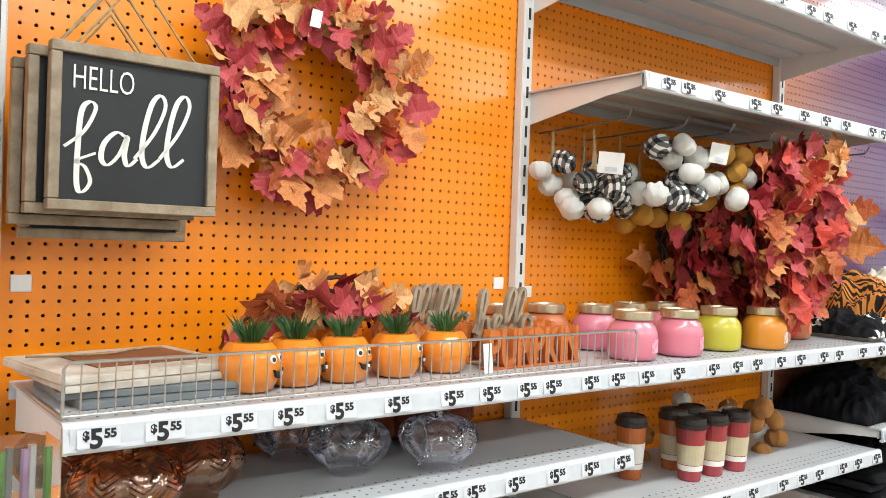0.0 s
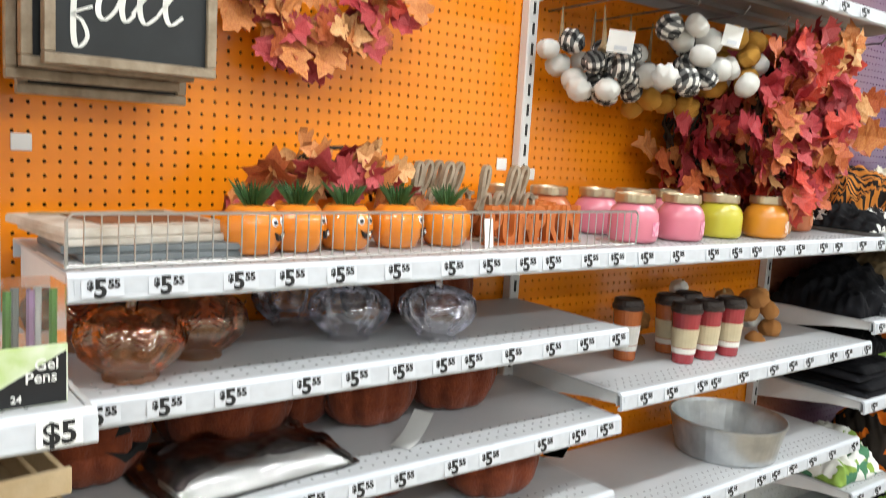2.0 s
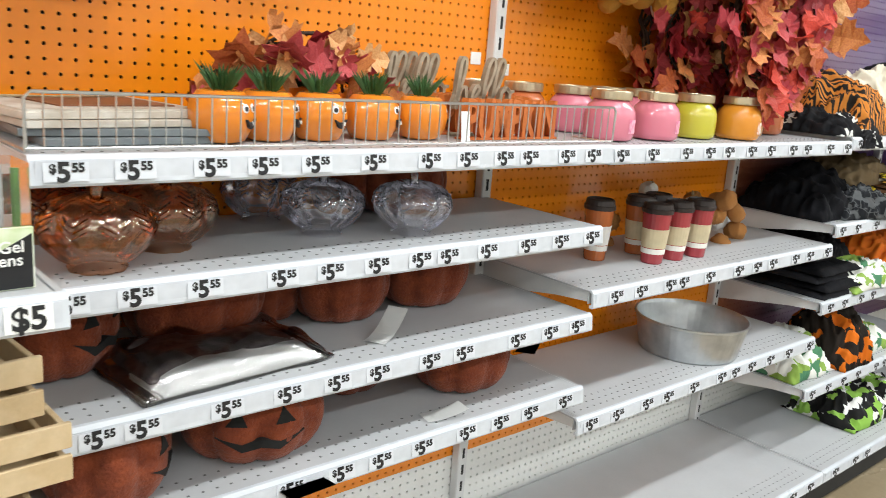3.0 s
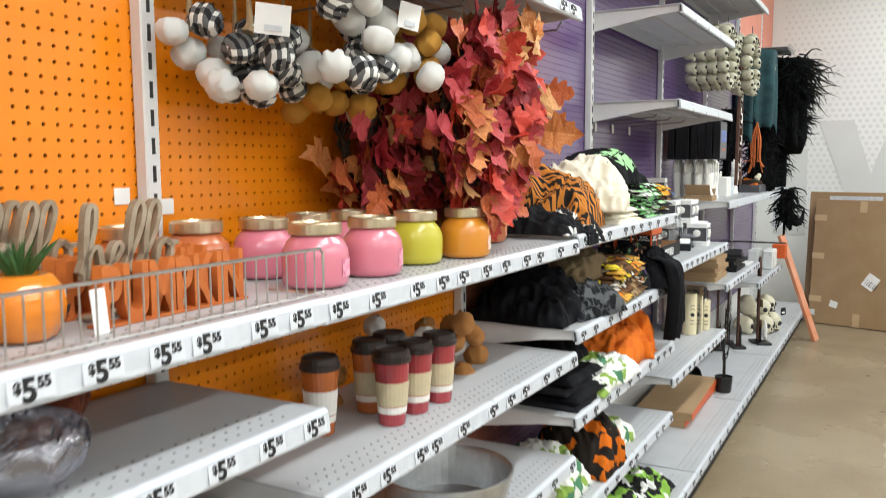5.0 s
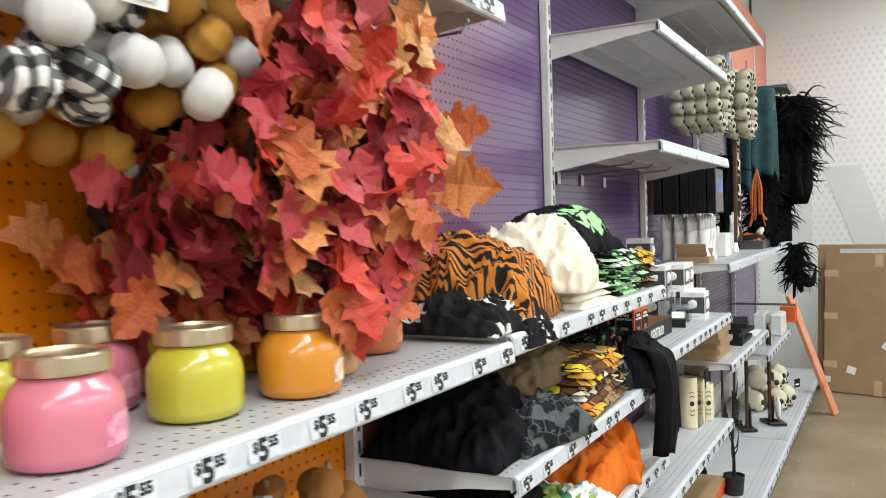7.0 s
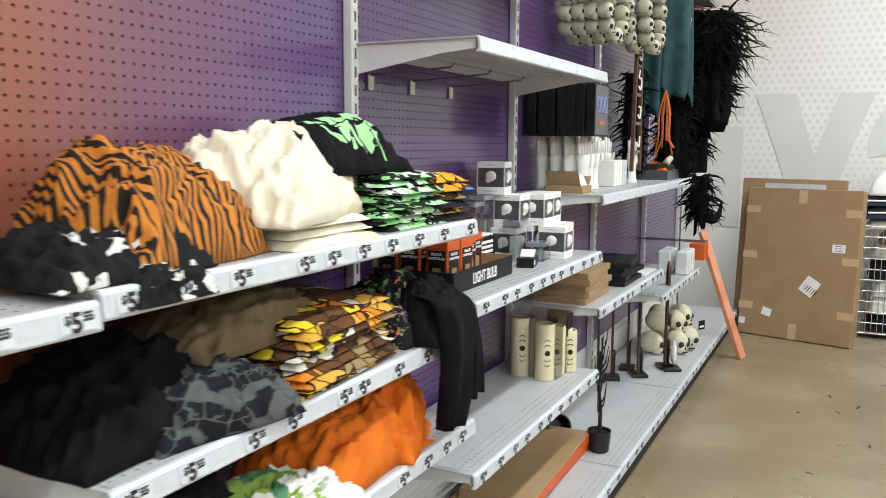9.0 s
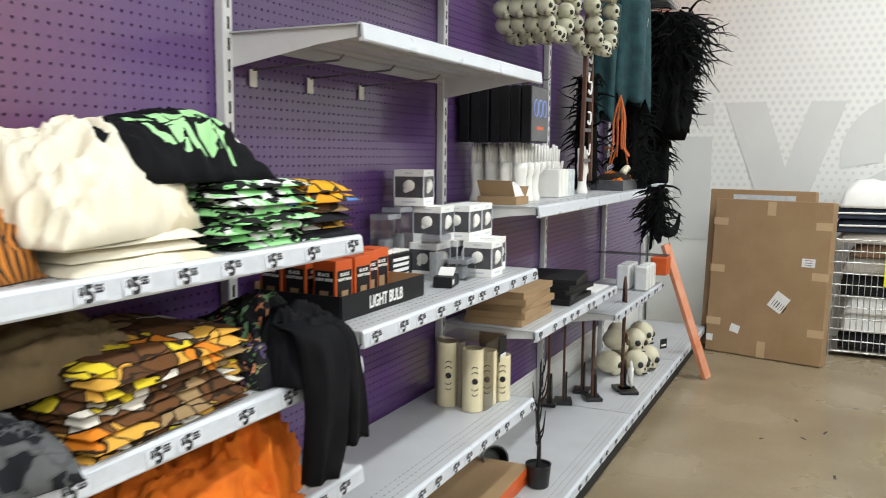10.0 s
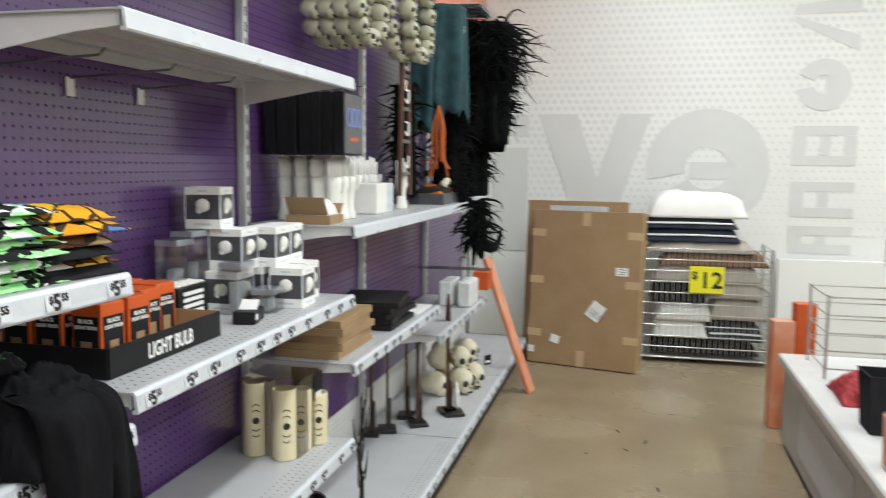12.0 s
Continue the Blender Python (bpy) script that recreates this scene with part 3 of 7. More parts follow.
def leaf_mesh(seed):
    """A lobed maple or oak leaf, creased along its midrib, stem at the origin, pointing to +z."""
    r = random.Random(seed)
    if seed % 2:
        half = [(0.0, 0.0), (0.10, 0.06), (0.30, 0.02), (0.27, 0.16), (0.46, 0.22), (0.38, 0.34), (0.50, 0.52), (0.33, 0.50), (0.24, 0.56), (0.28, 0.74), (0.17, 0.72), (0.13, 0.82), (0.0, 1.0)]
    else:
        half = [(0.0, 0.0), (0.07, 0.10), (0.22, 0.12), (0.16, 0.24), (0.34, 0.32), (0.37, 0.42), (0.20, 0.46), (0.36, 0.60), (0.33, 0.72), (0.17, 0.68), (0.22, 0.84), (0.12, 0.92), (0.0, 1.0)]
    bm = bmesh.new()
    curl, fold = r.uniform(-0.25, 0.25), r.uniform(0.1, 0.35)
    spine = {}

    def y_of(x, z):
        return -fold * abs(x) + curl * (z - 0.4) ** 2 + 0.05 * math.sin(9 * z + 5 * x + seed)

    for s in (-1, 1):
        pts = [(s * x * (1 + r.uniform(-0.1, 0.1)), z) for x, z in half]
        for (xa, za), (xb, zb) in zip(pts, pts[1:]):
            vs = []
            for x, z in ((0, za), (xa, za), (xb, zb), (0, zb)):
                key = (round(x, 4), round(z, 4))
                if key not in spine:
                    spine[key] = bm.verts.new((x, y_of(x, z), z))
                if spine[key] not in vs:
                    vs.append(spine[key])
            if len(vs) >= 3:
                bm.faces.new(vs if s > 0 else vs[::-1])
    bmesh.ops.triangulate(bm, faces=bm.faces)
    me = bpy.data.meshes.new("leaf")
    bm.to_mesh(me)
    bm.free()
    me.materials.append(LEAF_MATS[0])
    return me


LEAVES = [leaf_mesh(i) for i in range(6)]


def put_leaf(parent, at, direction, facing, size, material, r):
    ob = new("leaf", LEAVES[r.randrange(6)])
    ob.parent = parent
    z = Vector(direction).normalized()
    y = -(Vector(facing) - z * Vector(facing).dot(z)).normalized()
    x = y.cross(z)
    m = Matrix((x, y, z)).transposed().to_4x4()
    ob.matrix_basis = Matrix.Translation(at) @ m @ Matrix.Scale(size, 4)
    ob.material_slots[0].link = "OBJECT"
    ob.material_slots[0].material = material
    return ob


def wreath(x, y, z, radius, count, label, seed, warm, turn=0.0, arc=(0, 360), thick=0.07, size=(0.065, 0.1)):
    t = thing("leaf_wreath", label, "wreath", (x, y, z), turn, "autumn leaf wreaths")
    r = random.Random(seed)
    a0, a1 = (radians(a) for a in arc)
    bm = bmesh.new()
    for k in range(7):
        o = r.uniform(-0.02, 0.02)
        pts = [((radius + o + 0.012 * math.sin(5 * a + k)) * math.cos(a), 0.014 * math.sin(7 * a + 2 * k), (radius + o + 0.012 * math.sin(5 * a + k)) * math.sin(a)) for a in np.linspace(a0, a1, 30)]
        tube(pts, 0.004, 5, bm=bm)
    part("vine_ring", bm, TWIG, t, "dark twisted vine ring")
    for k in range(count):
        a = a0 + (a1 - a0) * (k + r.random()) / count
        rad = radius + r.uniform(-thick, thick) * 0.7
        p = Vector((rad * math.cos(a), -r.uniform(0.0, 0.055), rad * math.sin(a)))
        out = Vector((math.cos(a), 0, math.sin(a)))
        tang = Vector((-math.sin(a), 0, math.cos(a)))
        d = out * r.uniform(-0.5, 1.2) + tang * r.uniform(-1, 1) + Vector((0, -r.uniform(-0.1, 0.5), 0))
        f = Vector((r.uniform(-0.5, 0.5), -1, r.uniform(-0.3, 0.7)))
        m = LEAF_MATS[r.choices(range(6), warm)[0]]
        put_leaf(t, p, d, f, r.uniform(*size), m, r)
    return t


PALE = (1, 5, 2, 4, 4, 0.5)
RED = (5, 3, 4, 2, 1, 4)
w = wreath(0.585, -0.045, 1.845, 0.165, 175, "hanging wreath of rose and wheat coloured fabric leaves", 3, PALE, thick=0.085, size=(0.06, 0.095))
tagb = part("price_tag", box((0.022, 0.001, 0.034), (-0.045, -0.1, 0.12), rot=(8, 6, -8)), PAPER, w)
wreath(0.60, -0.085, 1.275, 0.165, 46, "half-hidden wreath of rose and pale leaves standing on the shelf", 8, PALE, arc=(5, 175), thick=0.04, size=(0.07, 0.105)).rotation_euler.x = radians(20)
for k, (x, y, z, turn) in enumerate(((1.93, -0.06, 1.555, 0), (1.95, -0.12, 1.565, 6), (2.08, -0.07, 1.56, 0), (2.10, -0.14, 1.565, -5), (2.07, -0.21, 1.59, 8), (2.04, -0.27, 1.602, 4), (2.01, -0.32, 1.605, -6))):
    wreath(x, y, z, 0.155, 115, "dense red and orange leaf wreath hanging from a peg hook", 20 + k, RED, turn, thick=0.115, size=(0.07, 0.12))
pt = thing("price_card", "white price card hanging above the leaf wreaths", "price tag", (2.06, -0.36, 1.855))
part("card", box((0.032, 0.001, 0.075), (0, 0, 0), rot=(5, 5, 12)), PAPER, pt)
for x, y1 in ((1.30, -0.3), (1.48, -0.33), (1.66, -0.34), (1.85, -0.34), (2.10, -0.36), (2.28, -0.4)):
    t = thing("peg_hook", "dark steel peg hook under the upper shelf", "hook", (x, 0, 1.835), group="peg hooks")
    part("bar", tube([(0, 0.0, 0), (0, y1, 0.012), (0, y1 - 0.012, 0.03)], 0.0028), HOOK, t)
    part("tip", ball(0.0045, (0, y1 - 0.012, 0.03), sub=1), HOOK, t)

# ---- bags of fabric pumpkins ----


def mini_pumpkin_mesh(name, material):
    me = bpy.data.meshes.new(name)
    bm = lathe([(0.0, -0.72), (0.45, -0.74), (0.8, -0.5), (0.98, -0.1), (0.95, 0.3), (0.7, 0.62), (0.35, 0.72), (0.0, 0.6)], 20, ribs=7, rib_depth=0.28)
    bm.normal_update()
    bm.to_mesh(me)
    bm.free()
    me.polygons.foreach_set("use_smooth", [True] * len(me.polygons))
    me.materials.append(material)
    return me


MP = {"w": mini_pumpkin_mesh("pumpkin", BALL_WHITE), "p": mini_pumpkin_mesh("pumpkin", PLAID), "y": mini_pumpkin_mesh("pumpkin", BALL_YELLOW), "t": mini_pumpkin_mesh("pumpkin", BALL_TAN)}
MP["p"].transform(Matrix.Scale(0.036, 4))


def pumpkin_bag(x, y, z, kinds, label, seed, card=False, spread=0.062, hook_z=1.835):
    t = thing("pumpkin_bag", label, "decoration bag", (x, y, z), seed * 37 % 60 - 30, "bags of fabric pumpkins")
    r = random.Random(seed)
    spots = []
    for k, c in enumerate(kinds):
        best = None
        for _ in range(60):
            p = Vector((r.uniform(-1, 1) * spread, r.uniform(-1, 0.6) * spread * 0.8, r.uniform(-1, 1) * spread * 1.1))
            d = min(((p - q).length for q in spots), default=1)
            if best is None or d > best[0]:
                best = (d, p)
            if d > 0.058:
                break
        spots.append(best[1])
        ob = new("pumpkin", MP[c])
        ob.parent = t
        s = r.uniform(0.029, 0.036) if spread < 0.062 else r.uniform(0.033, 0.039)
        if c == "p":
            s /= 0.036
        ob.matrix_basis = Matrix.Translation(best[1]) @ Euler((r.uniform(-0.9, 0.9), r.uniform(-0.9, 0.9), r.uniform(0, 6))).to_matrix().to_4x4() @ Matrix.Scale(s, 4)
    top = hook_z - z
    part("bag_neck", tube(smooth_path([(0, 0, spread * 0.8), (0.008, 0.005, spread * 1.3), (0.0, 0, top)]), 0.012, 6, taper=0.15), TWINE, t, "gathered net bag top")
    if card:
        part("tag_card", box((0.062, 0.001, 0.052), (0.0, -spread - 0.03, 0.055), rot=(10, 4, -25)), PAPER, t, "white barcode card")
        part("barcode", box((0.03, 0.0008, 0.010), (0.0, -spread - 0.0305, 0.040), rot=(10, 4, -25)), STRIP_GREY, t)
    return t


BW = "bag of white and plaid fabric pumpkins hanging on a hook"
for args in ((1.262, -0.09, 1.700, "wwpw", 1, False, 0.045), (1.315, -0.18, 1.685, "wppwpw", 2, True, 0.052), (1.37, -0.10, 1.665, "pwppwpp", 3, False, 0.05),
             (1.45, -0.15, 1.675, "ppwppppw", 4, False, 0.056), (1.50, -0.26, 1.735, "wwppwwpw", 5, False, 0.064), (1.61, -0.24, 1.735, "wpwppwpp", 6, True, 0.064)):
    pumpkin_bag(*args[:4], BW, *args[4:])
for x, y, z, kinds, s in ((1.60, -0.10, 1.66, "yywyy", 8), (1.72, -0.13, 1.665, "yywyy", 9), (1.76, -0.28, 1.745, "ywyywyw", 10), (1.79, -0.17, 1.735, "yyywy", 11)):
    pumpkin_bag(x, y, z, kinds, "bag of mustard and white fabric pumpkins hanging on a hook", s)

# ---- main shelf: basket fence, frames, ceramic pumpkins, words ----
MZ = 1.269
t = thing("wire_fence", "long low chrome wire shelf fence", "shelf fence", (0.040, -0.390, MZ))
L = 1.21
part("rail", tube([(0, 0.18, 0.002), (0, 0.0, 0.004), (0.0, 0, 0.072), (0.008, 0, 0.080), (L - 0.008, 0, 0.080), (L, 0, 0.072), (L, 0, 0.004), (L, 0.12, 0.002)], 0.0026), METAL, t)
part("rail", tube([(0, 0, 0.006), (L, 0, 0.006)], 0.002), METAL, t)
me = None
for k in range(1, 52):
    ob = part("wire", tube([(0, 0, 0.005), (0, 0, 0.080)], 0.0014, 5) if me is None else me, METAL, t)
    me = ob.data
    ob.location = (k * L / 52, 0, 0)
for k in range(4):
    t = thing("framed_sign", "whitewashed framed sign with brown panel lying flat", "sign", (0.215 - 0.012 * k, -0.20 + 0.008 * k, MZ + 0.012 * k), (4, -3, 6, 10)[k], "signs lying flat")
    part("frame", box((0.29, 0.24, 0.011), (0, 0, 0.0055), 0.001), SLATE_EDGE if k < 2 else WHITEWASH, t)
    if k == 3:
        part("frame_face", box((0.286, 0.236, 0.003), (0, 0, 0.0125)), WHITEWASH, t)
        part("panel", box((0.19, 0.15, 0.002), (0.02, 0, 0.0152)), BROWN_PANEL, t, "brown centre panel")
        part("twine", tube(smooth_path([(-0.12, 0.09, 0.016), (-0.02, 0.03, 0.02), (0.05, 0.06, 0.019), (0.12, 0.09, 0.016)]), 0.002, 5), TWINE, t)


def tuft(radius, height, blades, seed):
    bm = bmesh.new()
    r = random.Random(seed)
    for _ in range(blades):
        a, lean, h = r.uniform(0, 6.28), r.uniform(0.1, 0.8), height * r.uniform(0.7, 1.1)
        b = Vector((math.cos(a), math.sin(a), 0))
        s = Vector((-math.sin(a), math.cos(a), 0)) * 0.0028
        p0, p1, p2 = b * radius * 0.35, b * (radius * 0.35 + lean * h * 0.4) + Vector((0, 0, h * 0.6)), b * (radius * 0.35 + lean * h) + Vector((0, 0, h))
        v = [bm.verts.new(q) for q in (p0 - s, p0 + s, p1 + s, p2, p1 - s)]
        bm.faces.new(v)
    return bm


def ceramic_pumpkin(x, y, turn, k):
    t = thing("ceramic_pumpkin", "glossy orange ceramic jack-o-lantern planter with green tuft", "planter", (x, y, MZ), turn, "ceramic pumpkin planters")
    body = part("body", lathe([(0.030, 0.0), (0.040, 0.004), (0.051, 0.025), (0.054, 0.045), (0.050, 0.066), (0.038, 0.082), (0.028, 0.085), (0.026, 0.078), (0.0, 0.076)], 32, ribs=8, rib_depth=0.06), CERAMIC, t, smooth=True)
    for a in (-14, 14):
        e = part("eye", lathe([(0.008, 0), (0.0075, 0.0015), (0.0, 0.002)], 12), FACE_WHITE, body)
        e.matrix_basis = pose(0.050 * math.sin(radians(a)), -0.050 * math.cos(radians(a)), 0.058, 78, 0, a)
        e = part("pupil", lathe([(0.0042, 0), (0.004, 0.001), (0.0, 0.0012)], 10), INK, body)
        e.matrix_basis = pose(0.052 * math.sin(radians(a)), -0.0525 * math.cos(radians(a)), 0.0575, 78, 0, a)
    mouth = prism([(-0.016, 0.008), (-0.008, -0.004), (0.0, -0.008), (0.008, -0.004), (0.016, 0.008), (0.006, 0.003), (-0.006, 0.003)], 0.006, (0, -0.0555, 0.033))
    part("mouth", mouth, INK, body)
    part("tooth", box((0.005, 0.004, 0.006), (0.004, -0.0562, 0.034), rot=(0, 10, 0)), FACE_WHITE, body)
    tu = part("tuft", tuft(0.022, 0.052, 60, k), GRASS, t, "spiky green plastic grass")
    tu.location.z = 0.072


for k, (x, y, a) in enumerate(((0.358, -0.288, 38), (0.452, -0.272, 48), (0.552, -0.272, 18), (0.672, -0.268, 42), (0.793, -0.266, 75))):
    ceramic_pumpkin(x, y, a, k)
for k, (x, y, a) in enumerate(((0.47, -0.11, 30), (0.62, -0.10, 20), (0.76, -0.10, 40))):
    ceramic_pumpkin(x, y, a, 10 + k)


def hello_word(x, y, turn):
    t = thing("script_word", "grey wooden cut-out script greeting word on a base", "word sign", (x, y, MZ), turn, "script greeting words")
    k = 0.105
    dx = 0
    for s, adv in ((STROKE_H, 0.44), (STROKE_E, 0.32), (STROKE_L, 0.30), (STROKE_L, 0.30), (STROKE_O, 0.4)):
        part("letter", ribbon(shift(s, dx, k, 0.058), 0.0095, 0.012, pen=0.3), WOOD_GREY, t)
        dx += adv
    part("base", box((0.17, 0.03, 0.006), (0.09, 0.006, 0.003), 0.001), WOOD_GREY, t)
    for px in (0.03, 0.15):
        part("peg", box((0.008, 0.006, 0.062), (px, 0.006, 0.034), 0.001), WOOD_GREY, t)


hello_word(0.905, -0.235, 4)
hello_word(0.80, -0.13, 4)
hello_word(0.77, -0.09, 4)


def word_sign(x, y, turn):
    t = thing("word_sign", "orange wooden cut-out capital letters standing on the shelf", "word sign", (x, y, MZ), turn, "orange letter words")
    bx = 0.0
    for c in "PUMPKIN":
        bm = bmesh.new()
        add_text(bm, c, 0.112, (0, 0, 0), 0.0035, mi=0, depth=0.010, align="LEFT", turn=Matrix.Diagonal((0.60, 1, 1, 1)))
        w = max(v.co.x for v in bm.verts) - min(v.co.x for v in bm.verts)
        part("letter", bm, WORD_ORANGE, t).location = (bx, 0, 0.004)
        bx += w + 0.003
    part("base", box((bx + 0.01, 0.03, 0.004), (bx / 2, 0, 0.002)), WORD_ORANGE, t)


for x, y in ((0.885, -0.290), (0.90, -0.195), (0.91, -0.155), (0.92, -0.115)):
    word_sign(x, y, 2)
pc = thing("hang_tag", "white paper swing tag on a word sign", "price tag", (0.862, -0.325, MZ), 8)
part("card", box((0.026, 0.001, 0.06), (0, 0, 0.03), rot=(-6, 0, 0)), PAPER, pc)

# ---- candle jars ----


def jar_parts(color):
    t = thing("candle_jar", "%s glass candle jar with gold lid" % color, "candle", group="candle jars")
    body = part("body", lathe([(0.0, 0.0), (0.053, 0.0), (0.0585, 0.004), (0.0608, 0.014), (0.0615, 0.052), (0.0598, 0.066), (0.0535, 0.080), (0.0455, 0.088), (0.0425, 0.094)], 32), JAR[color], t, smooth=True)
    lid = lathe([(0.045, 0.094), (0.0485, 0.0945), (0.049, 0.097), (0.049, 0.113), (0.047, 0.1155), (0.044, 0.116), (0.042, 0.112), (0.0, 0.112)], 32)
    part("lid", lid, LID_GOLD, t, "brushed gold metal lid")
    lab = bmesh.new()
    n = 8
    vs = [[lab.verts.new((0.0620 * math.sin(a), -0.0620 * math.cos(a), z)) for a in np.linspace(-0.55, 0.55, n)] for z in (0.018, 0.05)]
    for i in range(n - 1):
        lab.faces.new((vs[0][i], vs[0][i + 1], vs[1][i + 1], vs[1][i]))
    part("paper_label", lab, LABELS[color], t, "printed wrap label")
    return t


JARS = [("pink", 1.345, -0.300, 30), ("pink", 1.525, -0.303, 35), ("yellow", 1.732, -0.280, 130), ("orange", 1.895, -0.320, 30), ("peach", 2.03, -0.255, 60), ("rust", 2.25, -0.20, 30),
        ("pink", 1.40, -0.13, 20), ("yellow", 1.56, -0.115, 90), ("pink", 1.70, -0.12, 20), ("yellow", 1.85, -0.11, 80), ("orange", 2.02, -0.09, 20), ("rust", 1.27, -0.08, 20), ("rust", 1.12, -0.075, 20)]
first = {}
for color, x, y, a in JARS:
    if color not in first:
        first[color] = jar_parts(color)
        first[color].matrix_basis = pose(x, y, MZ, 0, 0, a)
    else:
        copy_thing(first[color], pose(x, y, MZ, 0, 0, a))

# ---- glass pumpkins ----


def glass_pumpkin(x, y, k, material, label, turn):
    t = thing("glass_pumpkin", label, "glass pumpkin", (x, y, 1.0845), turn, "glass pumpkins")
    prof = [(0.042, 0.0), (0.044, 0.004), (0.040, 0.010), (0.058, 0.020), (0.080, 0.042), (0.087, 0.064), (0.082, 0.086), (0.062, 0.104), (0.034, 0.112), (0.016, 0.108)]
    body = lathe([(r * k, h * k) for r, h in prof], 48, ribs=9, rib_depth=0.12)
    for f in [f for f in body.faces if len(f.verts) > 4]:
        body.faces.remove(f)
    part("body", body, material, t, smooth=True)
    part("stem", tube(smooth_path([(0, 0, 0.106 * k), (0.002, 0, 0.125 * k), (0.012 * k, 0, 0.142 * k), (0.030 * k, 0, 0.146 * k)]), 0.010 * k, 8, taper=0.8), material, t, smooth=True)
    bm = bmesh.new()
    for i in range(9):
        a = (i + 0.5) * 2 * math.pi / 9
        for j in range(4):
            z0 = 0.062 + 0.009 * j
            for s in (-1, 1):
                pts = []
                for u in (0.0, 0.5, 1.0):
                    aa, z = a + s * u * 0.24, (z0 + 0.012 * u) * k
                    rr = np.interp(z / k, [0.042, 0.064, 0.086, 0.104], [0.080, 0.087, 0.082, 0.062]) * k * (1 - 0.12 * (1 - abs(math.sin(aa * 4.5))) ** 2) + 0.0004
                    pts.append((rr * math.cos(aa), rr * math.sin(aa), z))
                tube(pts, 0.0016 * k, 4, bm=bm)
    tagged(part("leaf_relief", bm, material, t), kind="stuff")


AM, CL = "amber ribbed glass pumpkin with curled stem", "clear iridescent ribbed glass pumpkin with curled stem"
for x, y, a in ((0.150, -0.318, 10), (0.287, -0.235, 60), (0.12, -0.10, 120), (0.25, -0.09, 200)):
    glass_pumpkin(x, y, 1.0, GLASS_AMBER, AM, a)
for x, y, a in ((0.592, -0.236, 20), (0.762, -0.298, 80), (0.540, -0.09, 150)):
    glass_pumpkin(x, y, 0.93, GLASS_CLEAR, CL, a)

# ---- plush pumpkins ----


def plush_pumpkin(x, y, z, r, h, turn, face, tilt=0.0):
    t = thing("plush_pumpkin", "rust brown plush pumpkin pillow" + (" with black felt face" if face else ""), "plush pumpkin", (x, y, z), turn, "plush pumpkins")
    sy = 0.82
    prof = [(0.0, 0.06), (0.35, 0.0), (0.72, 0.04), (0.94, 0.26), (1.0, 0.5), (0.93, 0.76), (0.68, 0.95), (0.35, 1.0), (0.12, 0.9), (0.0, 0.88)]
    pts = [(p.x, p.z) for p in smooth_path([(a, 0, b) for a, b in prof], 3)]
    body = part("body", lathe([(max(0, a) * r, max(0, b) * h) for a, b in pts], 48, ribs=8, rib_depth=0.15, squash=(1, sy, 1)), PLUSH, t, smooth=True)
    if tilt:
        body.rotation_euler.x = radians(tilt)
    part("stem", tube(smooth_path([(0, 0, h * 0.86), (0.006, 0, h * 0.98), (0.018, 0, h * 1.02)]), 0.012, 7), PLUSH, body)
    if face:
        def on(px, pz):
            q = math.sqrt(max(0.02, 1 - (px / r) ** 2)) * np.interp(pz / h, [0.04, 0.26, 0.5, 0.76, 0.95], [0.72, 0.94, 1.0, 0.93, 0.68])
            return -r * sy * q - 0.001
        for nm, shape in (("eye", [(-0.055, 0.60), (-0.022, 0.60), (-0.034, 0.80)]), ("eye", [(0.022, 0.60), (0.055, 0.60), (0.034, 0.80)]),
                          ("mouth", [(-0.07, 0.46), (-0.03, 0.27), (0.0, 0.33), (0.03, 0.27), (0.07, 0.46), (0.03, 0.38), (0.0, 0.44), (-0.03, 0.38)])):
            bm = bmesh.new()
            bm.faces.new([bm.verts.new((px * r / 0.12, 0, pz * h)) for px, pz in shape])
            bmesh.ops.triangulate(bm, faces=bm.faces)
            bmesh.ops.subdivide_edges(bm, edges=bm.edges[:], cuts=2)
            ext = bmesh.ops.extrude_face_region(bm, geom=bm.faces[:])
            for v in bm.verts:
                v.co.y = on(v.co.x, v.co.z) - 0.001
            for v in ext["geom"]:
                if isinstance(v, bmesh.types.BMVert):
                    v.co.y += 0.012
            bmesh.ops.recalc_face_normals(bm, faces=bm.faces)
            part(nm, bm, FELT, body, "black felt patch")


for a in ((0.13, -0.17, 0.878, 0.112, 0.155, 40, True), (0.385, -0.13, 0.878, 0.14, 0.165, 10, False), (0.70, -0.15, 0.878, 0.112, 0.16, 0, False), (0.93, -0.145, 0.878, 0.115, 0.155, 0, False), (0.56, -0.09, 0.878, 0.08, 0.15, 0, False),
          (0.165, -0.29, 0.696, 0.125, 0.15, 62, True), (0.435, -0.27, 0.696, 0.135, 0.15, -18, True), (0.985, -0.24, 0.696, 0.125, 0.14, 0, False), (0.74, -0.12, 0.696, 0.11, 0.14, 0, False), (0.60, -0.10, 0.696, 0.1, 0.13, 0, False),
          (0.88, -0.10, 1.0845, 0.115, 0.14, 0, False), (0.74, -0.075, 1.0845, 0.07, 0.13, 0, False)):
    plush_pumpkin(*a)
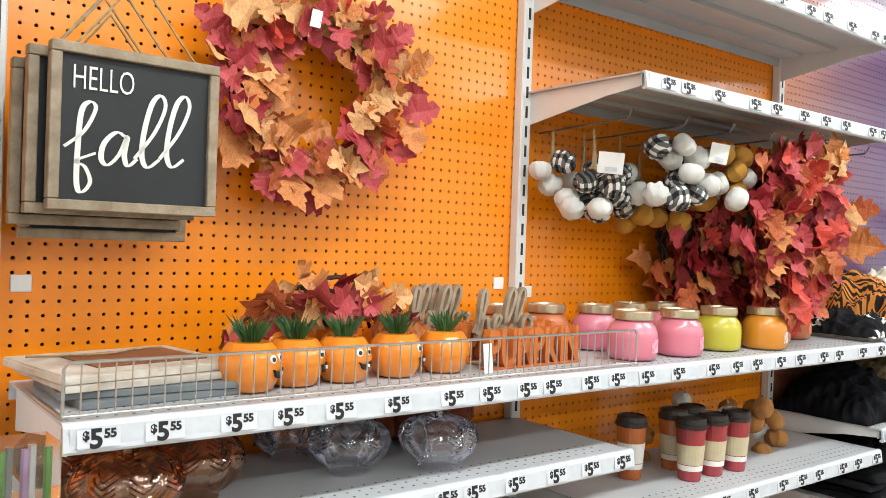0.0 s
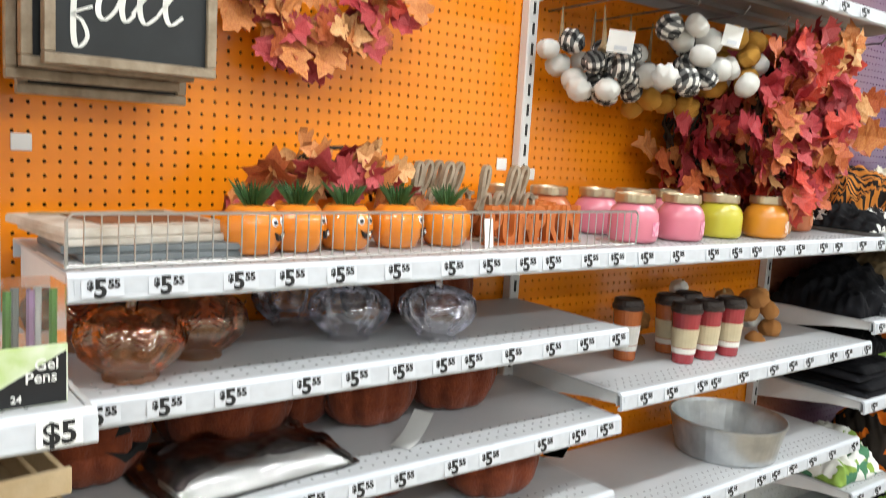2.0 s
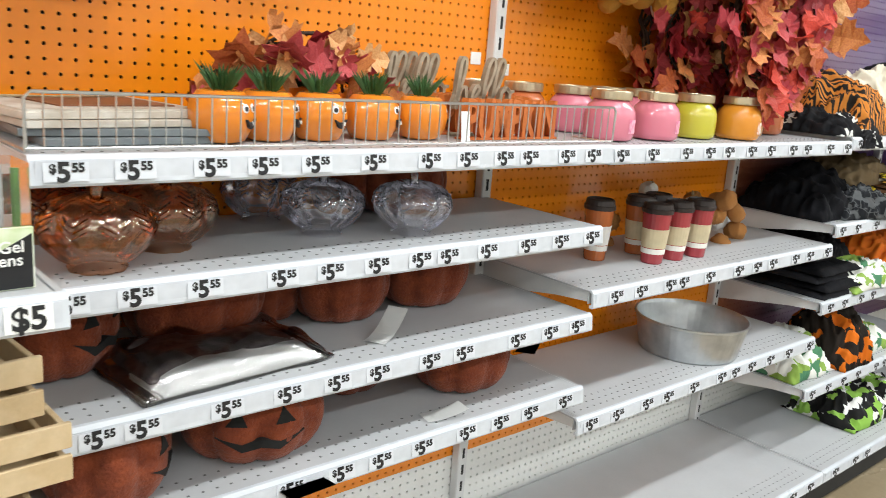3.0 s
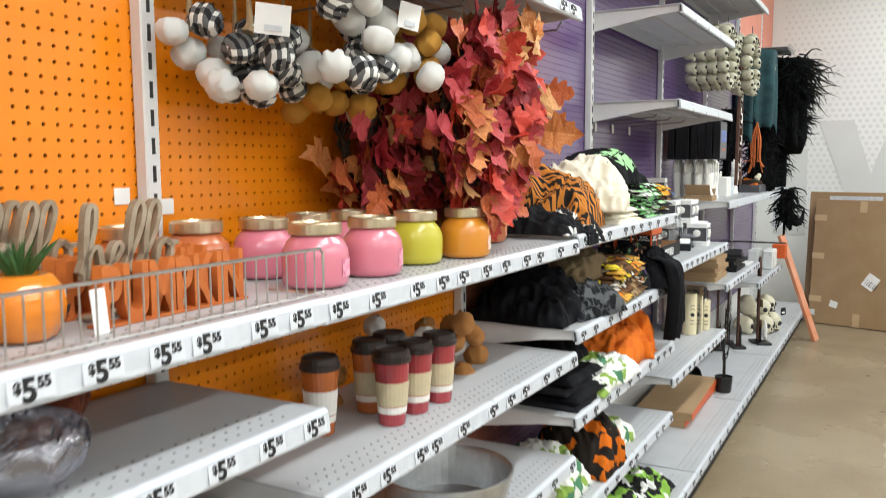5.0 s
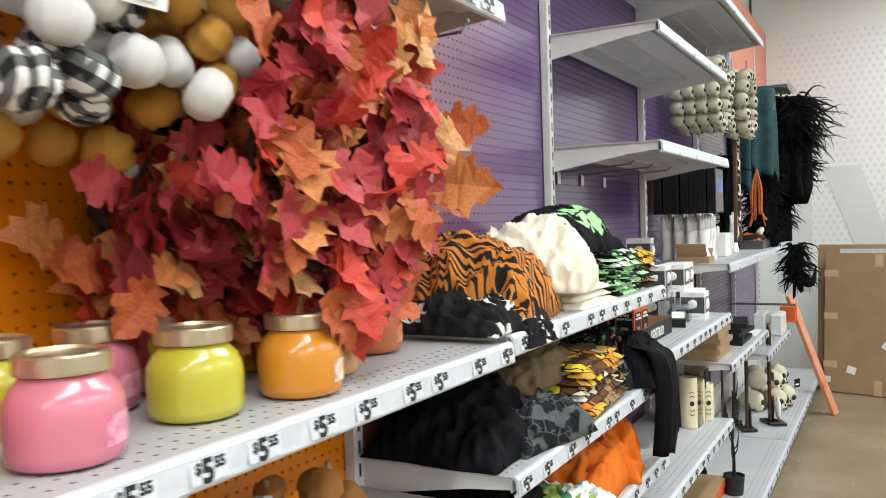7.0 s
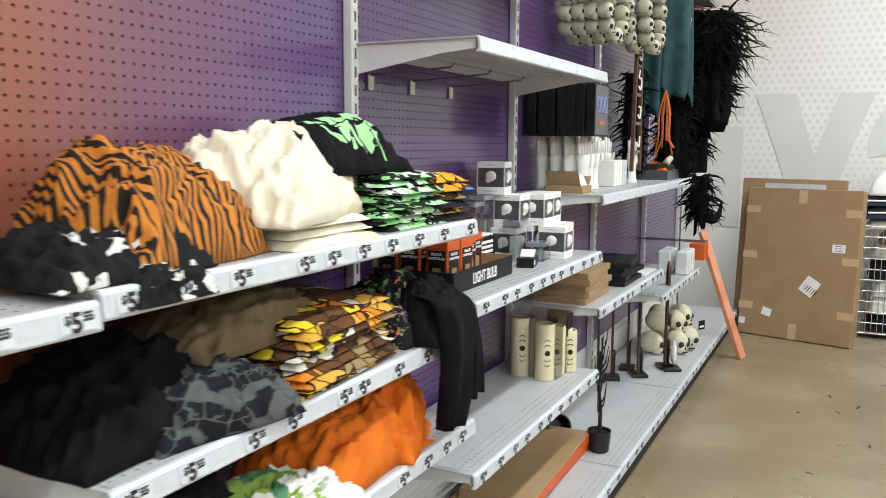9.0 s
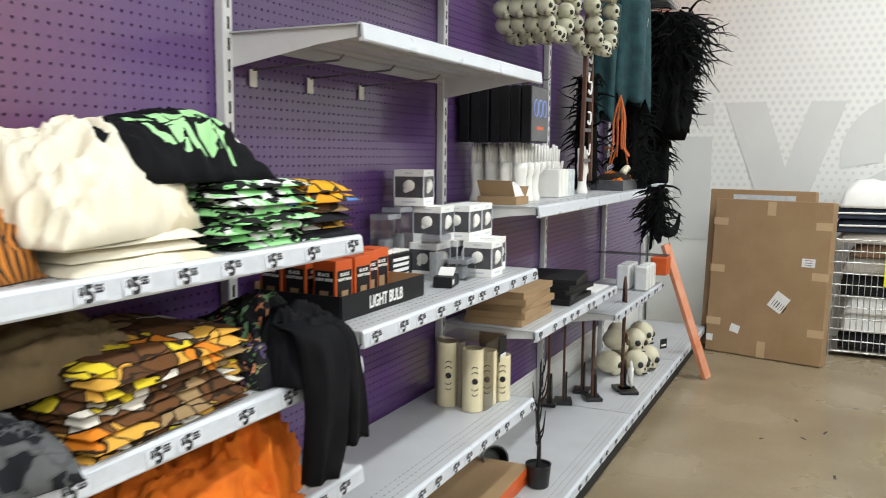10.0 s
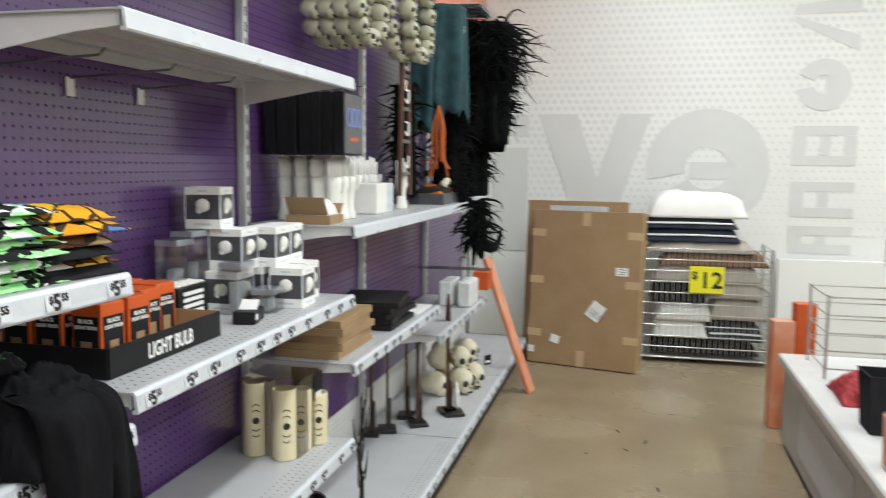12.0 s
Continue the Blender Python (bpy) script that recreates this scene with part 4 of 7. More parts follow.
for x, y, z, a, dz in ((0.70, -0.31, 0.878, 30, 0.05), (0.83, -0.36, 0.696, -10, 0.02), (0.46, -0.425, 0.675, 10, 0.0), (1.08, -0.35, 0.80, 40, 0.0)):
    t = thing("paper_tag", "white folded paper care tag", "tag", (x, y, z), a, "paper tags")
    bm = bmesh.new()
    rows = []
    for i in range(6):
        u = i / 5
        rows.append([bm.verts.new((-0.045 + 0.09 * u, s * 0.022 - 0.01 * u, 0.003 + dz * u * u)) for s in (-1, 1)])
    for p, q in zip(rows, rows[1:]):
        bm.faces.new((p[0], q[0], q[1], p[1]))
    bmesh.ops.solidify(bm, geom=bm.faces[:], thickness=0.0006)
    part("sheet", bm, PAPER, t)

# ---- bagged costume, tumblers, tub ----


def cushion(size, at=(0, 0, 0), nx=18, ny=14, bumps=0.15, seed=0, sharp=0.45, bm=None, mi=0):
    """A soft closed slab, full in the middle and thin at the hem, with folds."""
    own = bmesh.new()
    grid = {}
    sx, sy, sz = size
    for s in (0, 1):
        for i in range(nx + 1):
            for j in range(ny + 1):
                u, v = i / nx * 2 - 1, j / ny * 2 - 1
                edge = (1 - u ** 4) * (1 - v ** 4)
                f = max(0, edge) ** sharp
                nz = noise.noise(Vector((u * 2.3 + seed, v * 2.3, seed * 1.7))) * bumps + noise.noise(Vector((u * 6 + seed, v * 6, seed))) * bumps * 0.45
                wx = 0.04 * noise.noise(Vector((v * 2, seed, 3.0)))
                wy = 0.06 * noise.noise(Vector((u * 2, seed, 7.0)))
                z = sz * (0.12 + f * (0.88 + nz)) if s else 0.0
                if s and edge <= 1e-6:
                    z = sz * 0.12
                grid[s, i, j] = own.verts.new((at[0] + sx / 2 * (u + wx), at[1] + sy / 2 * (v + wy), at[2] + z))
    for i in range(nx):
        for j in range(ny):
            own.faces.new([grid[1, a, b] for a, b in ((i, j), (i + 1, j), (i + 1, j + 1), (i, j + 1))])
            own.faces.new([grid[0, a, b] for a, b in ((i, j), (i, j + 1), (i + 1, j + 1), (i + 1, j))])
    for i in range(nx):
        own.faces.new([grid[0, i, 0], grid[0, i + 1, 0], grid[1, i + 1, 0], grid[1, i, 0]])
        own.faces.new([grid[1, i, ny], grid[1, i + 1, ny], grid[0, i + 1, ny], grid[0, i, ny]])
    for j in range(ny):
        own.faces.new([grid[1, 0, j], grid[1, 0, j + 1], grid[0, 0, j + 1], grid[0, 0, j]])
        own.faces.new([grid[0, nx, j], grid[0, nx, j + 1], grid[1, nx, j + 1], grid[1, nx, j]])
    return merge(bm, own, mi)


t = thing("bagged_costume", "clear plastic bag with dark printed cloth and white wadding", "packed costume", (0.36, -0.26, 0.878), 6)
part("cloth", cushion((0.30, 0.17, 0.03), (0, 0.02, 0.012), seed=3), CAPE, t, smooth=True)
part("wadding", cushion((0.31, 0.12, 0.028), (0.01, -0.045, 0.001), seed=5, bumps=0.3), FLUFF, t, "white fluffy wadding", smooth=True)
part("film", cushion((0.37, 0.23, 0.05), (0, 0, 0.0), seed=9, bumps=0.35), FILM, t, "clear plastic film", smooth=True)


def tumbler(x, y, wall, sleeve, turn=0):
    t = thing("travel_tumbler", "clear travel cup with dark lid and paper sleeve", "cup", (x, y, 0.9305), turn, "travel tumblers")
    part("body", lathe([(0.0, 0), (0.027, 0.0), (0.029, 0.003), (0.039, 0.135), (0.039, 0.14), (0.0, 0.14)], 24), wall, t, smooth=False)
    part("sleeve", lathe([(0.0322, 0.044), (0.0328, 0.044), (0.0372, 0.096), (0.0362, 0.096)], 24), sleeve, t, "printed paper sleeve")
    part("lid", lathe([(0.0415, 0.138), (0.0425, 0.141), (0.0425, 0.149), (0.040, 0.151), (0.038, 0.163), (0.034, 0.166), (0.032, 0.162), (0.0, 0.161)], 24), CUP_LID, t, "dark sip lid")
    part("liquid_window", lathe([(0.0312, 0.028), (0.0316, 0.028), (0.0326, 0.042), (0.032, 0.042)], 24), SLEEVE_WHITE, t)


for x, y, wl, sl in ((1.485, -0.195, CUP_AMBER, SLEEVE_WHITE), (1.612, -0.290, CUP_RED, SLEEVE), (1.710, -0.290, CUP_RED, SLEEVE), (1.810, -0.295, CUP_RED, SLEEVE), (1.665, -0.195, CUP_AMBER, SLEEVE), (1.755, -0.19, CUP_RED, SLEEVE)):
    tumbler(x, y, wl, sl)
pumpkin_bag(2.12, -0.19, 0.99, "ttttwtt", "bag of tan and white fabric pumpkins lying on the shelf", 14, spread=0.07, hook_z=1.09)
pumpkin_bag(2.02, -0.13, 0.985, "ttwtt", "bag of tan and white fabric pumpkins lying on the shelf", 15, spread=0.06, hook_z=1.08)
pumpkin_bag(1.62, -0.08, 0.97, "wtt", "bag of tan and white fabric pumpkins lying on the shelf", 16, spread=0.045, hook_z=1.05)
pumpkin_bag(1.86, -0.09, 1.02, "wtwt", "bag of tan and white fabric pumpkins lying on the shelf", 17, spread=0.06, hook_z=1.11)
t = thing("metal_tub", "round galvanised steel tub", "tub", (1.925, -0.25, 0.6105), 20)
t.scale = (1, 1, 0.86)
part("wall", lathe([(0.0, 0.0), (0.142, 0.0), (0.147, 0.006), (0.168, 0.118), (0.172, 0.122), (0.172, 0.128), (0.167, 0.129), (0.163, 0.118), (0.142, 0.010), (0.0, 0.008)], 48), GALV, t, smooth=False)
part("handle", tube(smooth_path([(0.168, -0.04, 0.10), (0.19, -0.035, 0.085), (0.195, 0, 0.08), (0.19, 0.035, 0.085), (0.168, 0.04, 0.10)]), 0.005, 8), GALV, t)
part("stamp", lathe([(0.014, 0.0), (0.016, 0.0015), (0.0, 0.003)], 10), PAPER, t, "pale stamped mark").matrix_basis = pose(0.09, -0.1365, 0.06, 82, 0, 33)

# ---- stickers on the boards ----
for x, z in ((0.055, 1.435), (1.17, 1.433), (1.272, 1.41), (3.72, 1.30), (4.93, 1.36)):
    t = thing("label_holder", "small clear and white plastic label square on pegboard", "label holder", (x, -0.002, z), group="label holders")
    part("plate", box((0.034, 0.003, 0.030), (0, 0, 0), 0.001), PAPER, t)
for x in (3.783, 4.037, 4.317):
    t = thing("label_hook", "clear plastic label flag on a peg hook", "label holder", (x, 0, 1.636), group="label hooks")
    part("bar", tube([(0, 0, 0.04), (0.0, -0.27, 0.055), (0, -0.285, 0.068)], 0.003), HOOK, t)
    part("flag", box((0.03, 0.003, 0.045), (0, -0.006, 0.02), 0.001), PAPER, t)

# ---- neighbouring fixture with pens and crates ----
NEON = mat("pen_box_print", (0.42, 0.55, 0.20), 0.4, color2=(0.80, 0.82, 0.74), scale=16)
PINE = mat("raw_pine", (0.60, 0.47, 0.30), 0.6, color2=(0.50, 0.36, 0.20), scale=14, fine=0.08, bump=0.1)
PENS = [mat("pen_" + n, c, 0.3, var=0.1) for n, c in (("green", (0.12, 0.35, 0.06)), ("grey", (0.25, 0.27, 0.27)), ("lilac", (0.5, 0.3, 0.55)), ("white", (0.7, 0.7, 0.7)))]
sh = shelf(-1, 1.14, 0.60, 0, "white metal shelf of the neighbouring fixture", x=-0.582, width=1.22)
bm = box((0.05, 0.0012, 0.030), (0, 0, 0))
add_text(bm, "$5", 0.036, (0, -0.0012, -0.012), 0.001)
ob = part("price_label", bm, PAPER, sh, extra=(INK,))
ob.matrix_basis = pose(0.565, -0.612, -0.0205, -7)
t = thing("pen_box", "clear topped box of gel pens with green marbled print", "pen pack", (-0.062, -0.535, 1.1405), 3)
part("carton", box((0.125, 0.07, 0.072), (0, 0, 0.036), 0.001), NEON, t)
bm = prism([(0.06, 0.0), (0.06, 0.062), (-0.055, 0.0)], 0.0015, (0, -0.0368, 0.002))
add_text(bm, "Gel", 0.019, (0.038, -0.0378, 0.044), 0.0002)
add_text(bm, "Pens", 0.019, (0.032, -0.0378, 0.029), 0.0002)
add_text(bm, "24", 0.012, (0.005, -0.0378, 0.008), 0.0002)
part("print", bm, INK, t, "black corner with lettering", extra=(FACE_WHITE,))
part("window", box((0.122, 0.067, 0.07), (0, 0, 0.108)), FILM, t, "clear plastic cover")
for k in range(9):
    part("pen", tube([(-0.05 + 0.0125 * k, -0.018 + 0.02 * (k % 2), 0.07), (-0.048 + 0.0125 * k, -0.012 + 0.02 * (k % 2), 0.135)], 0.0048, 7), PENS[k % 4], t)
sh2 = shelf(-1, 0.78, 0.60, 0, "white metal shelf of the neighbouring fixture", x=-0.582, width=1.22)
for k, (x, z, d) in enumerate(((-0.2, 0.782, 0.0), (-0.185, 0.872, 0.02), (-0.2, 0.962, 0.0))):
    t = thing("wooden_crate", "raw pine slatted crate stacked on a shelf", "crate", (x + 0.02 * (k == 1), -0.40, z), k * 3, "pine crates")
    for sy in (-1, 1):
        for dz in (0.018, 0.062):
            part("slat", box((0.40, 0.008, 0.034), (0, sy * 0.15, dz + 0.002), 0.001), PINE, t)
    for sx in (-1, 1):
        for dz in (0.018, 0.062):
            part("slat", box((0.008, 0.29, 0.034), (sx * 0.19, 0, dz + 0.002), 0.001), PINE, t)
    part("bottom", box((0.37, 0.28, 0.006), (0, 0, 0.003)), PINE, t)
HANG_DARK = mat("dark_card_print", (0.02, 0.02, 0.025), 0.4, color2=(0.10, 0.09, 0.1), scale=30)
for k in range(4):
    t = thing("hanging_pack", "dark hanging merchandise card on a hook", "hanging pack", (-0.145 - 0.02 * (k % 2), -0.55 + 0.10 * k, 1.50 + 0.2 * (k % 2)), 0, "hanging packs")
    part("card", box((0.14, 0.02, 0.36), (0, 0, 0.18), 0.002), HANG_DARK, t)
    part("picture", box((0.1, 0.002, 0.03), (0.01, -0.0115, 0.09)), PAPER, t, "pale printed strip")
    part("hook", tube([(0, -0.06, 0.37), (0, 0.0, 0.37), (0, 0.55 - 0.1 * k, 0.37)], 0.003), HOOK, t)

# ---- halloween bays: materials ----


def patch_mat(name, colors, scale, rough=0.85, stretch=(1, 1, 1), outline=None):
    """Cloth print of uneven patches in a few colours."""
    m = mat(name, colors[0], rough, bump=0.4, bump_scale=60, ior=1.25)
    nt = m.node_tree
    tc = nt.nodes.new("ShaderNodeTexCoord")
    mp = nt.nodes.new("ShaderNodeMapping")
    mp.inputs["Scale"].default_value = stretch
    wob = nt.nodes.new("ShaderNodeTexNoise")
    wob.inputs["Scale"].default_value = scale * 0.6
    mixv = nt.nodes.new("ShaderNodeMix")
    mixv.data_type = "RGBA"
    mixv.inputs[0].default_value = 0.06
    vor = nt.nodes.new("ShaderNodeTexVoronoi")
    vor.inputs["Scale"].default_value = scale
    ramp = nt.nodes.new("ShaderNodeValToRGB")
    ramp.color_ramp.interpolation = "CONSTANT"
    while len(ramp.color_ramp.elements) < len(colors):
        ramp.color_ramp.elements.new(0.5)
    for i, c in enumerate(colors):
        ramp.color_ramp.elements[i].position = i / len(colors)
        ramp.color_ramp.elements[i].color = (*c, 1)
    sep = nt.nodes.new("ShaderNodeSeparateColor")
    nt.links.new(tc.outputs["Object"], mp.inputs[0])
    nt.links.new(mp.outputs[0], wob.inputs["Vector"])
    nt.links.new(mp.outputs[0], mixv.inputs[6])
    nt.links.new(wob.outputs["Color"], mixv.inputs[7])
    nt.links.new(mixv.outputs[2], vor.inputs["Vector"])
    nt.links.new(vor.outputs["Color"], sep.inputs[0])
    nt.links.new(sep.outputs[0], ramp.inputs[0])
    last = ramp.outputs[0]
    if outline:
        edge = nt.nodes.new("ShaderNodeTexVoronoi")
        edge.feature = "DISTANCE_TO_EDGE"
        edge.inputs["Scale"].default_value = scale
        nt.links.new(mixv.outputs[2], edge.inputs["Vector"])
        lt = nt.nodes.new("ShaderNodeMath")
        lt.operation, lt.inputs[1].default_value = "LESS_THAN", 0.05
        nt.links.new(edge.outputs["Distance"], lt.inputs[0])
        mx = nt.nodes.new("ShaderNodeMix")
        mx.data_type = "RGBA"
        mx.inputs[7].default_value = (*outline, 1)
        nt.links.new(lt.outputs[0], mx.inputs[0])
        nt.links.new(last, mx.inputs[6])
        last = mx.outputs[2]
    nt.links.new(last, bsdf(m).inputs["Base Color"])
    return m


def stripe_mat(name, a, b, scale):
    m = mat(name, a, 0.85, bump=0.3, bump_scale=60)
    nt = m.node_tree
    tc = nt.nodes.new("ShaderNodeTexCoord")
    w = nt.nodes.new("ShaderNodeTexWave")
    w.inputs["Scale"].default_value, w.inputs["Distortion"].default_value, w.inputs["Detail"].default_value, w.inputs["Detail Scale"].default_value = scale, 2.2, 1, 0.2
    ramp = nt.nodes.new("ShaderNodeValToRGB")
    ramp.color_ramp.elements[0].position, ramp.color_ramp.elements[0].color = 0.46, (*a, 1)
    ramp.color_ramp.elements[1].position, ramp.color_ramp.elements[1].color = 0.56, (*b, 1)
    nt.links.new(tc.outputs["Object"], w.inputs["Vector"])
    nt.links.new(w.outputs["Fac"], ramp.inputs[0])
    nt.links.new(ramp.outputs[0], bsdf(m).inputs["Base Color"])
    return m


BLACK_CLOTH = mat("black_cotton", (0.006, 0.006, 0.008), 0.8, ior=1.22, var=0.4, scale=12, bump=0.5, bump_scale=70)
GREY_CLOTH = mat("charcoal_cotton", (0.020, 0.020, 0.024), 0.9, ior=1.22, var=0.3, scale=12, bump=0.5, bump_scale=70)
ORANGE_CLOTH = mat("orange_cotton", (0.72, 0.17, 0.006), 0.85, color2=(0.6, 0.12, 0.004), scale=14, bump=0.5, bump_scale=60)
CREAM_CLOTH = patch_mat("cream_print_cotton", [(0.78, 0.73, 0.60)] * 5 + [(0.70, 0.62, 0.46)], 9)
BLACK_SPOT = patch_mat("black_white_spot_cotton", [(0.013, 0.013, 0.015)] * 5 + [(0.72, 0.72, 0.70)], 42)
TIGER = stripe_mat("orange_black_stripe_cotton", (0.015, 0.010, 0.008), (0.62, 0.22, 0.03), 25)
GREEN_PRINT = patch_mat("black_green_print_cotton", [(0.012, 0.014, 0.013)] * 2 + [(0.26, 0.62, 0.24), (0.34, 0.72, 0.32), (0.7, 0.72, 0.7)], 58, stretch=(0.6, 0.6, 1.5))
BLACK_GREY_PRINT = patch_mat("black_grey_print_cotton", [(0.012, 0.013, 0.016)] * 5 + [(0.10, 0.105, 0.11)], 30, stretch=(0.8, 0.8, 1.3), outline=(0.075, 0.078, 0.082))
BROWN_PRINT = patch_mat("brown_yellow_print_cotton", [(0.13, 0.055, 0.02), (0.10, 0.045, 0.02), (0.68, 0.52, 0.03), (0.70, 0.22, 0.02), (0.66, 0.62, 0.56), (0.30, 0.20, 0.10), (0.66, 0.36, 0.06)], 27, stretch=(0.7, 0.7, 1.2), outline=(0.03, 0.018, 0.01))
CARTOON = patch_mat("yellow_blue_print_cotton", [(0.72, 0.36, 0.02), (0.74, 0.44, 0.03), (0.72, 0.30, 0.02), (0.10, 0.20, 0.50)], 15, outline=(0.05, 0.03, 0.02))
OLIVE_CLOTH = mat("olive_brown_cotton", (0.16, 0.11, 0.055), 0.9, var=0.2, scale=15, bump=0.4, bump_scale=60)
FLORAL = patch_mat("black_floral_cotton", [(0.014, 0.013, 0.016)] * 6 + [(0.62, 0.24, 0.12), (0.10, 0.22, 0.10), (0.30, 0.34, 0.16), (0.10, 0.06, 0.16)] + [(0.014, 0.013, 0.016)] * 5, 75, outline=(0.012, 0.012, 0.014))
GREEN_WHITE = patch_mat("green_white_print_cotton", [(0.74, 0.74, 0.70)] * 4 + [(0.08, 0.22, 0.12), (0.25, 0.38, 0.08)], 22)
BW_PATCH = patch_mat("black_white_print_cotton", [(0.015, 0.015, 0.015)] * 2 + [(0.72, 0.72, 0.70), (0.25, 0.45, 0.08)], 26)
ORANGE_BLACK = patch_mat("orange_black_print_cotton", [(0.02, 0.015, 0.012)] * 2 + [(0.60, 0.14, 0.01)], 20)
GREEN_LETTER = mat("mint_print", (0.40, 0.76, 0.36), 0.7, var=0.08)
BLACK_CARD = mat("black_carton", (0.012, 0.012, 0.014), 0.5, ior=1.3, var=0.3, scale=20)
ORANGE_CARD = mat("orange_carton", (0.62, 0.10, 0.015), 0.45, var=0.1, scale=20)
KRAFT = mat("kraft_board", (0.36, 0.24, 0.13), 0.75, color2=(0.32, 0.205, 0.105), scale=5, fine=0.05, bump=0.06, bump_scale=50)
TAPE = mat("packing_tape", (0.56, 0.40, 0.24), 0.25, var=0.06)
BOX_GREY = mat("skull_box_dark", (0.09, 0.09, 0.10), 0.3, var=0.3, scale=25)
BONE = mat("bone_white", (0.66, 0.62, 0.48), 0.6, color2=(0.54, 0.49, 0.35), scale=14, bump=0.15)
BONE_GREEN = mat("aged_bone", (0.48, 0.47, 0.36), 0.6, color2=(0.38, 0.36, 0.26), scale=14, bump=0.15)
PLASTER = mat("white_plaster", (0.80, 0.79, 0.75), 0.5, var=0.06, scale=20)
WAX = mat("ivory_wax", (0.74, 0.66, 0.44), 0.4, var=0.08, scale=10)
TEAL = mat("teal_gauze", (0.018, 0.065, 0.075), 0.9, color2=(0.01, 0.035, 0.042), scale=14, bump=0.6, bump_scale=90)
HAIR = mat("black_shreds", (0.006, 0.0065, 0.007), 0.85, ior=1.2, var=0.4, scale=20)
WALNUT = mat("dark_stained_wood", (0.11, 0.045, 0.025), 0.55, color2=(0.07, 0.03, 0.018), scale=20, bump=0.1)
SALMON = mat("salmon_panel", (0.72, 0.27, 0.19), 0.5, var=0.06, scale=4)
BLACK_POT = mat("black_plastic", (0.014, 0.014, 0.015), 0.35, var=0.2, scale=20)
SILVER_PACK = mat("silver_print_pack", (0.60, 0.64, 0.67), 0.35, color2=(0.48, 0.52, 0.55), scale=50)
PEARL = mat("pearl_film", (0.78, 0.80, 0.80), 0.25, var=0.1, scale=25)
YELLOW_SIGN = mat("yellow_sign", (0.82, 0.78, 0.03), 0.45, var=0.04)
PILLOW_WHITE = mat("white_pillow", (0.82, 0.82, 0.80), 0.85, var=0.06, scale=8, bump=0.3, bump_scale=60)
NAVY = mat("navy_blanket", (0.03, 0.04, 0.065), 0.9, var=0.3, scale=12, bump=0.4)
BEIGE = mat("beige_blanket", (0.46, 0.42, 0.37), 0.9, var=0.15, scale=12, bump=0.4)
BROWN_BLANKET = mat("brown_blanket", (0.20, 0.11, 0.06), 0.9, var=0.2, scale=12, bump=0.4)
NEON_BLUE = mat("blue_print", (0.25, 0.33, 0.72), 0.5, var=0.1)

# ---- clothes ----


def pile(name, x, y, z, sx, sy, heights, materials, label, category, seed, turn=0, group="folded clothes", jitter=0.02):
    """Folded garments lying on one another: each is a part."""
    t = thing(name, label, category, (x, y, z), turn, group)
    r = random.Random(seed)
    h = 0.0
    for k, dz in enumerate(heights):
        m = materials[k % len(materials)]
        part("garment", cushion((sx * r.uniform(0.92, 1.03), sy * r.uniform(0.94, 1.03), dz * 1.12), (r.uniform(-jitter, jitter), r.uniform(-jitter, jitter), h), 22, 18, 0.42, seed * 3 + k, 0.42), m, t, smooth=True)
        h += dz
    return t


def rumple(name, x, y, z, size, material, label, seed, turn=0, amp=0.6):
    """A heap of cloth with ridged, slightly overhanging folds."""
    t = thing(name, label, "clothing", (x, y, z), turn, "heaped clothes")
    bm = bmesh.new()
    nx, ny = 64, 48
    sx, sy, sz = size
    rows = []
    for i in range(nx + 1):
        row = []
        for j in range(ny + 1):
            u, v = i / nx * 2 - 1, j / ny * 2 - 1
            e = max(0, (1 - abs(u) ** 2.6) * (1 - abs(v) ** 2.6)) ** 0.62
            q = Vector((u * 1.5 + seed, v * 1.5, seed * 0.7))
            d = noise.noise_vector(q) * 0.7
            fold = 0.5 - abs(noise.noise(Vector((u * 2.3 + d.x * 2.6 + seed, v * 2.9 + d.y * 2.6, seed)))) * 2.2
            fold2 = 0.4 - abs(noise.noise(Vector((u * 5.2 + d.y * 4.5, v * 6.0 + d.x * 4.5, seed * 2)))) * 1.6
            out = Vector((u * abs(u) * 0.9, v * abs(v) * 0.9, 0.75)).normalized()
            push = amp * (0.052 * fold + 0.030 * fold2) * min(1.0, 3 * e) * min(1.0, sz / 0.13)
            h = sz * e * (0.9 + 0.28 * noise.noise(q * 0.9))
            row.append(bm.verts.new((sx / 2 * (u + 0.10 * d.x) + out.x * push, sy / 2 * (v + 0.11 * d.y) + out.y * push, max(0.003, h + out.z * push))))
        rows.append(row)
    for i in range(nx):
        for j in range(ny):
            bm.faces.new((rows[i][j], rows[i + 1][j], rows[i + 1][j + 1], rows[i][j + 1]))
    ring = [rows[i][0] for i in range(nx + 1)] + [rows[nx][j] for j in range(1, ny + 1)] + [rows[i][ny] for i in range(nx - 1, -1, -1)] + [rows[0][j] for j in range(ny - 1, 0, -1)]
    low = [bm.verts.new((v.co.x * 0.97, v.co.y * 0.97, 0.0)) for v in ring]
    for i in range(len(ring)):
        j = (i + 1) % len(ring)
        bm.faces.new((ring[j], ring[i], low[i], low[j]))
    part("cloth", bm, material, t, smooth=True)
    return t


from mathutils.bvhtree import BVHTree

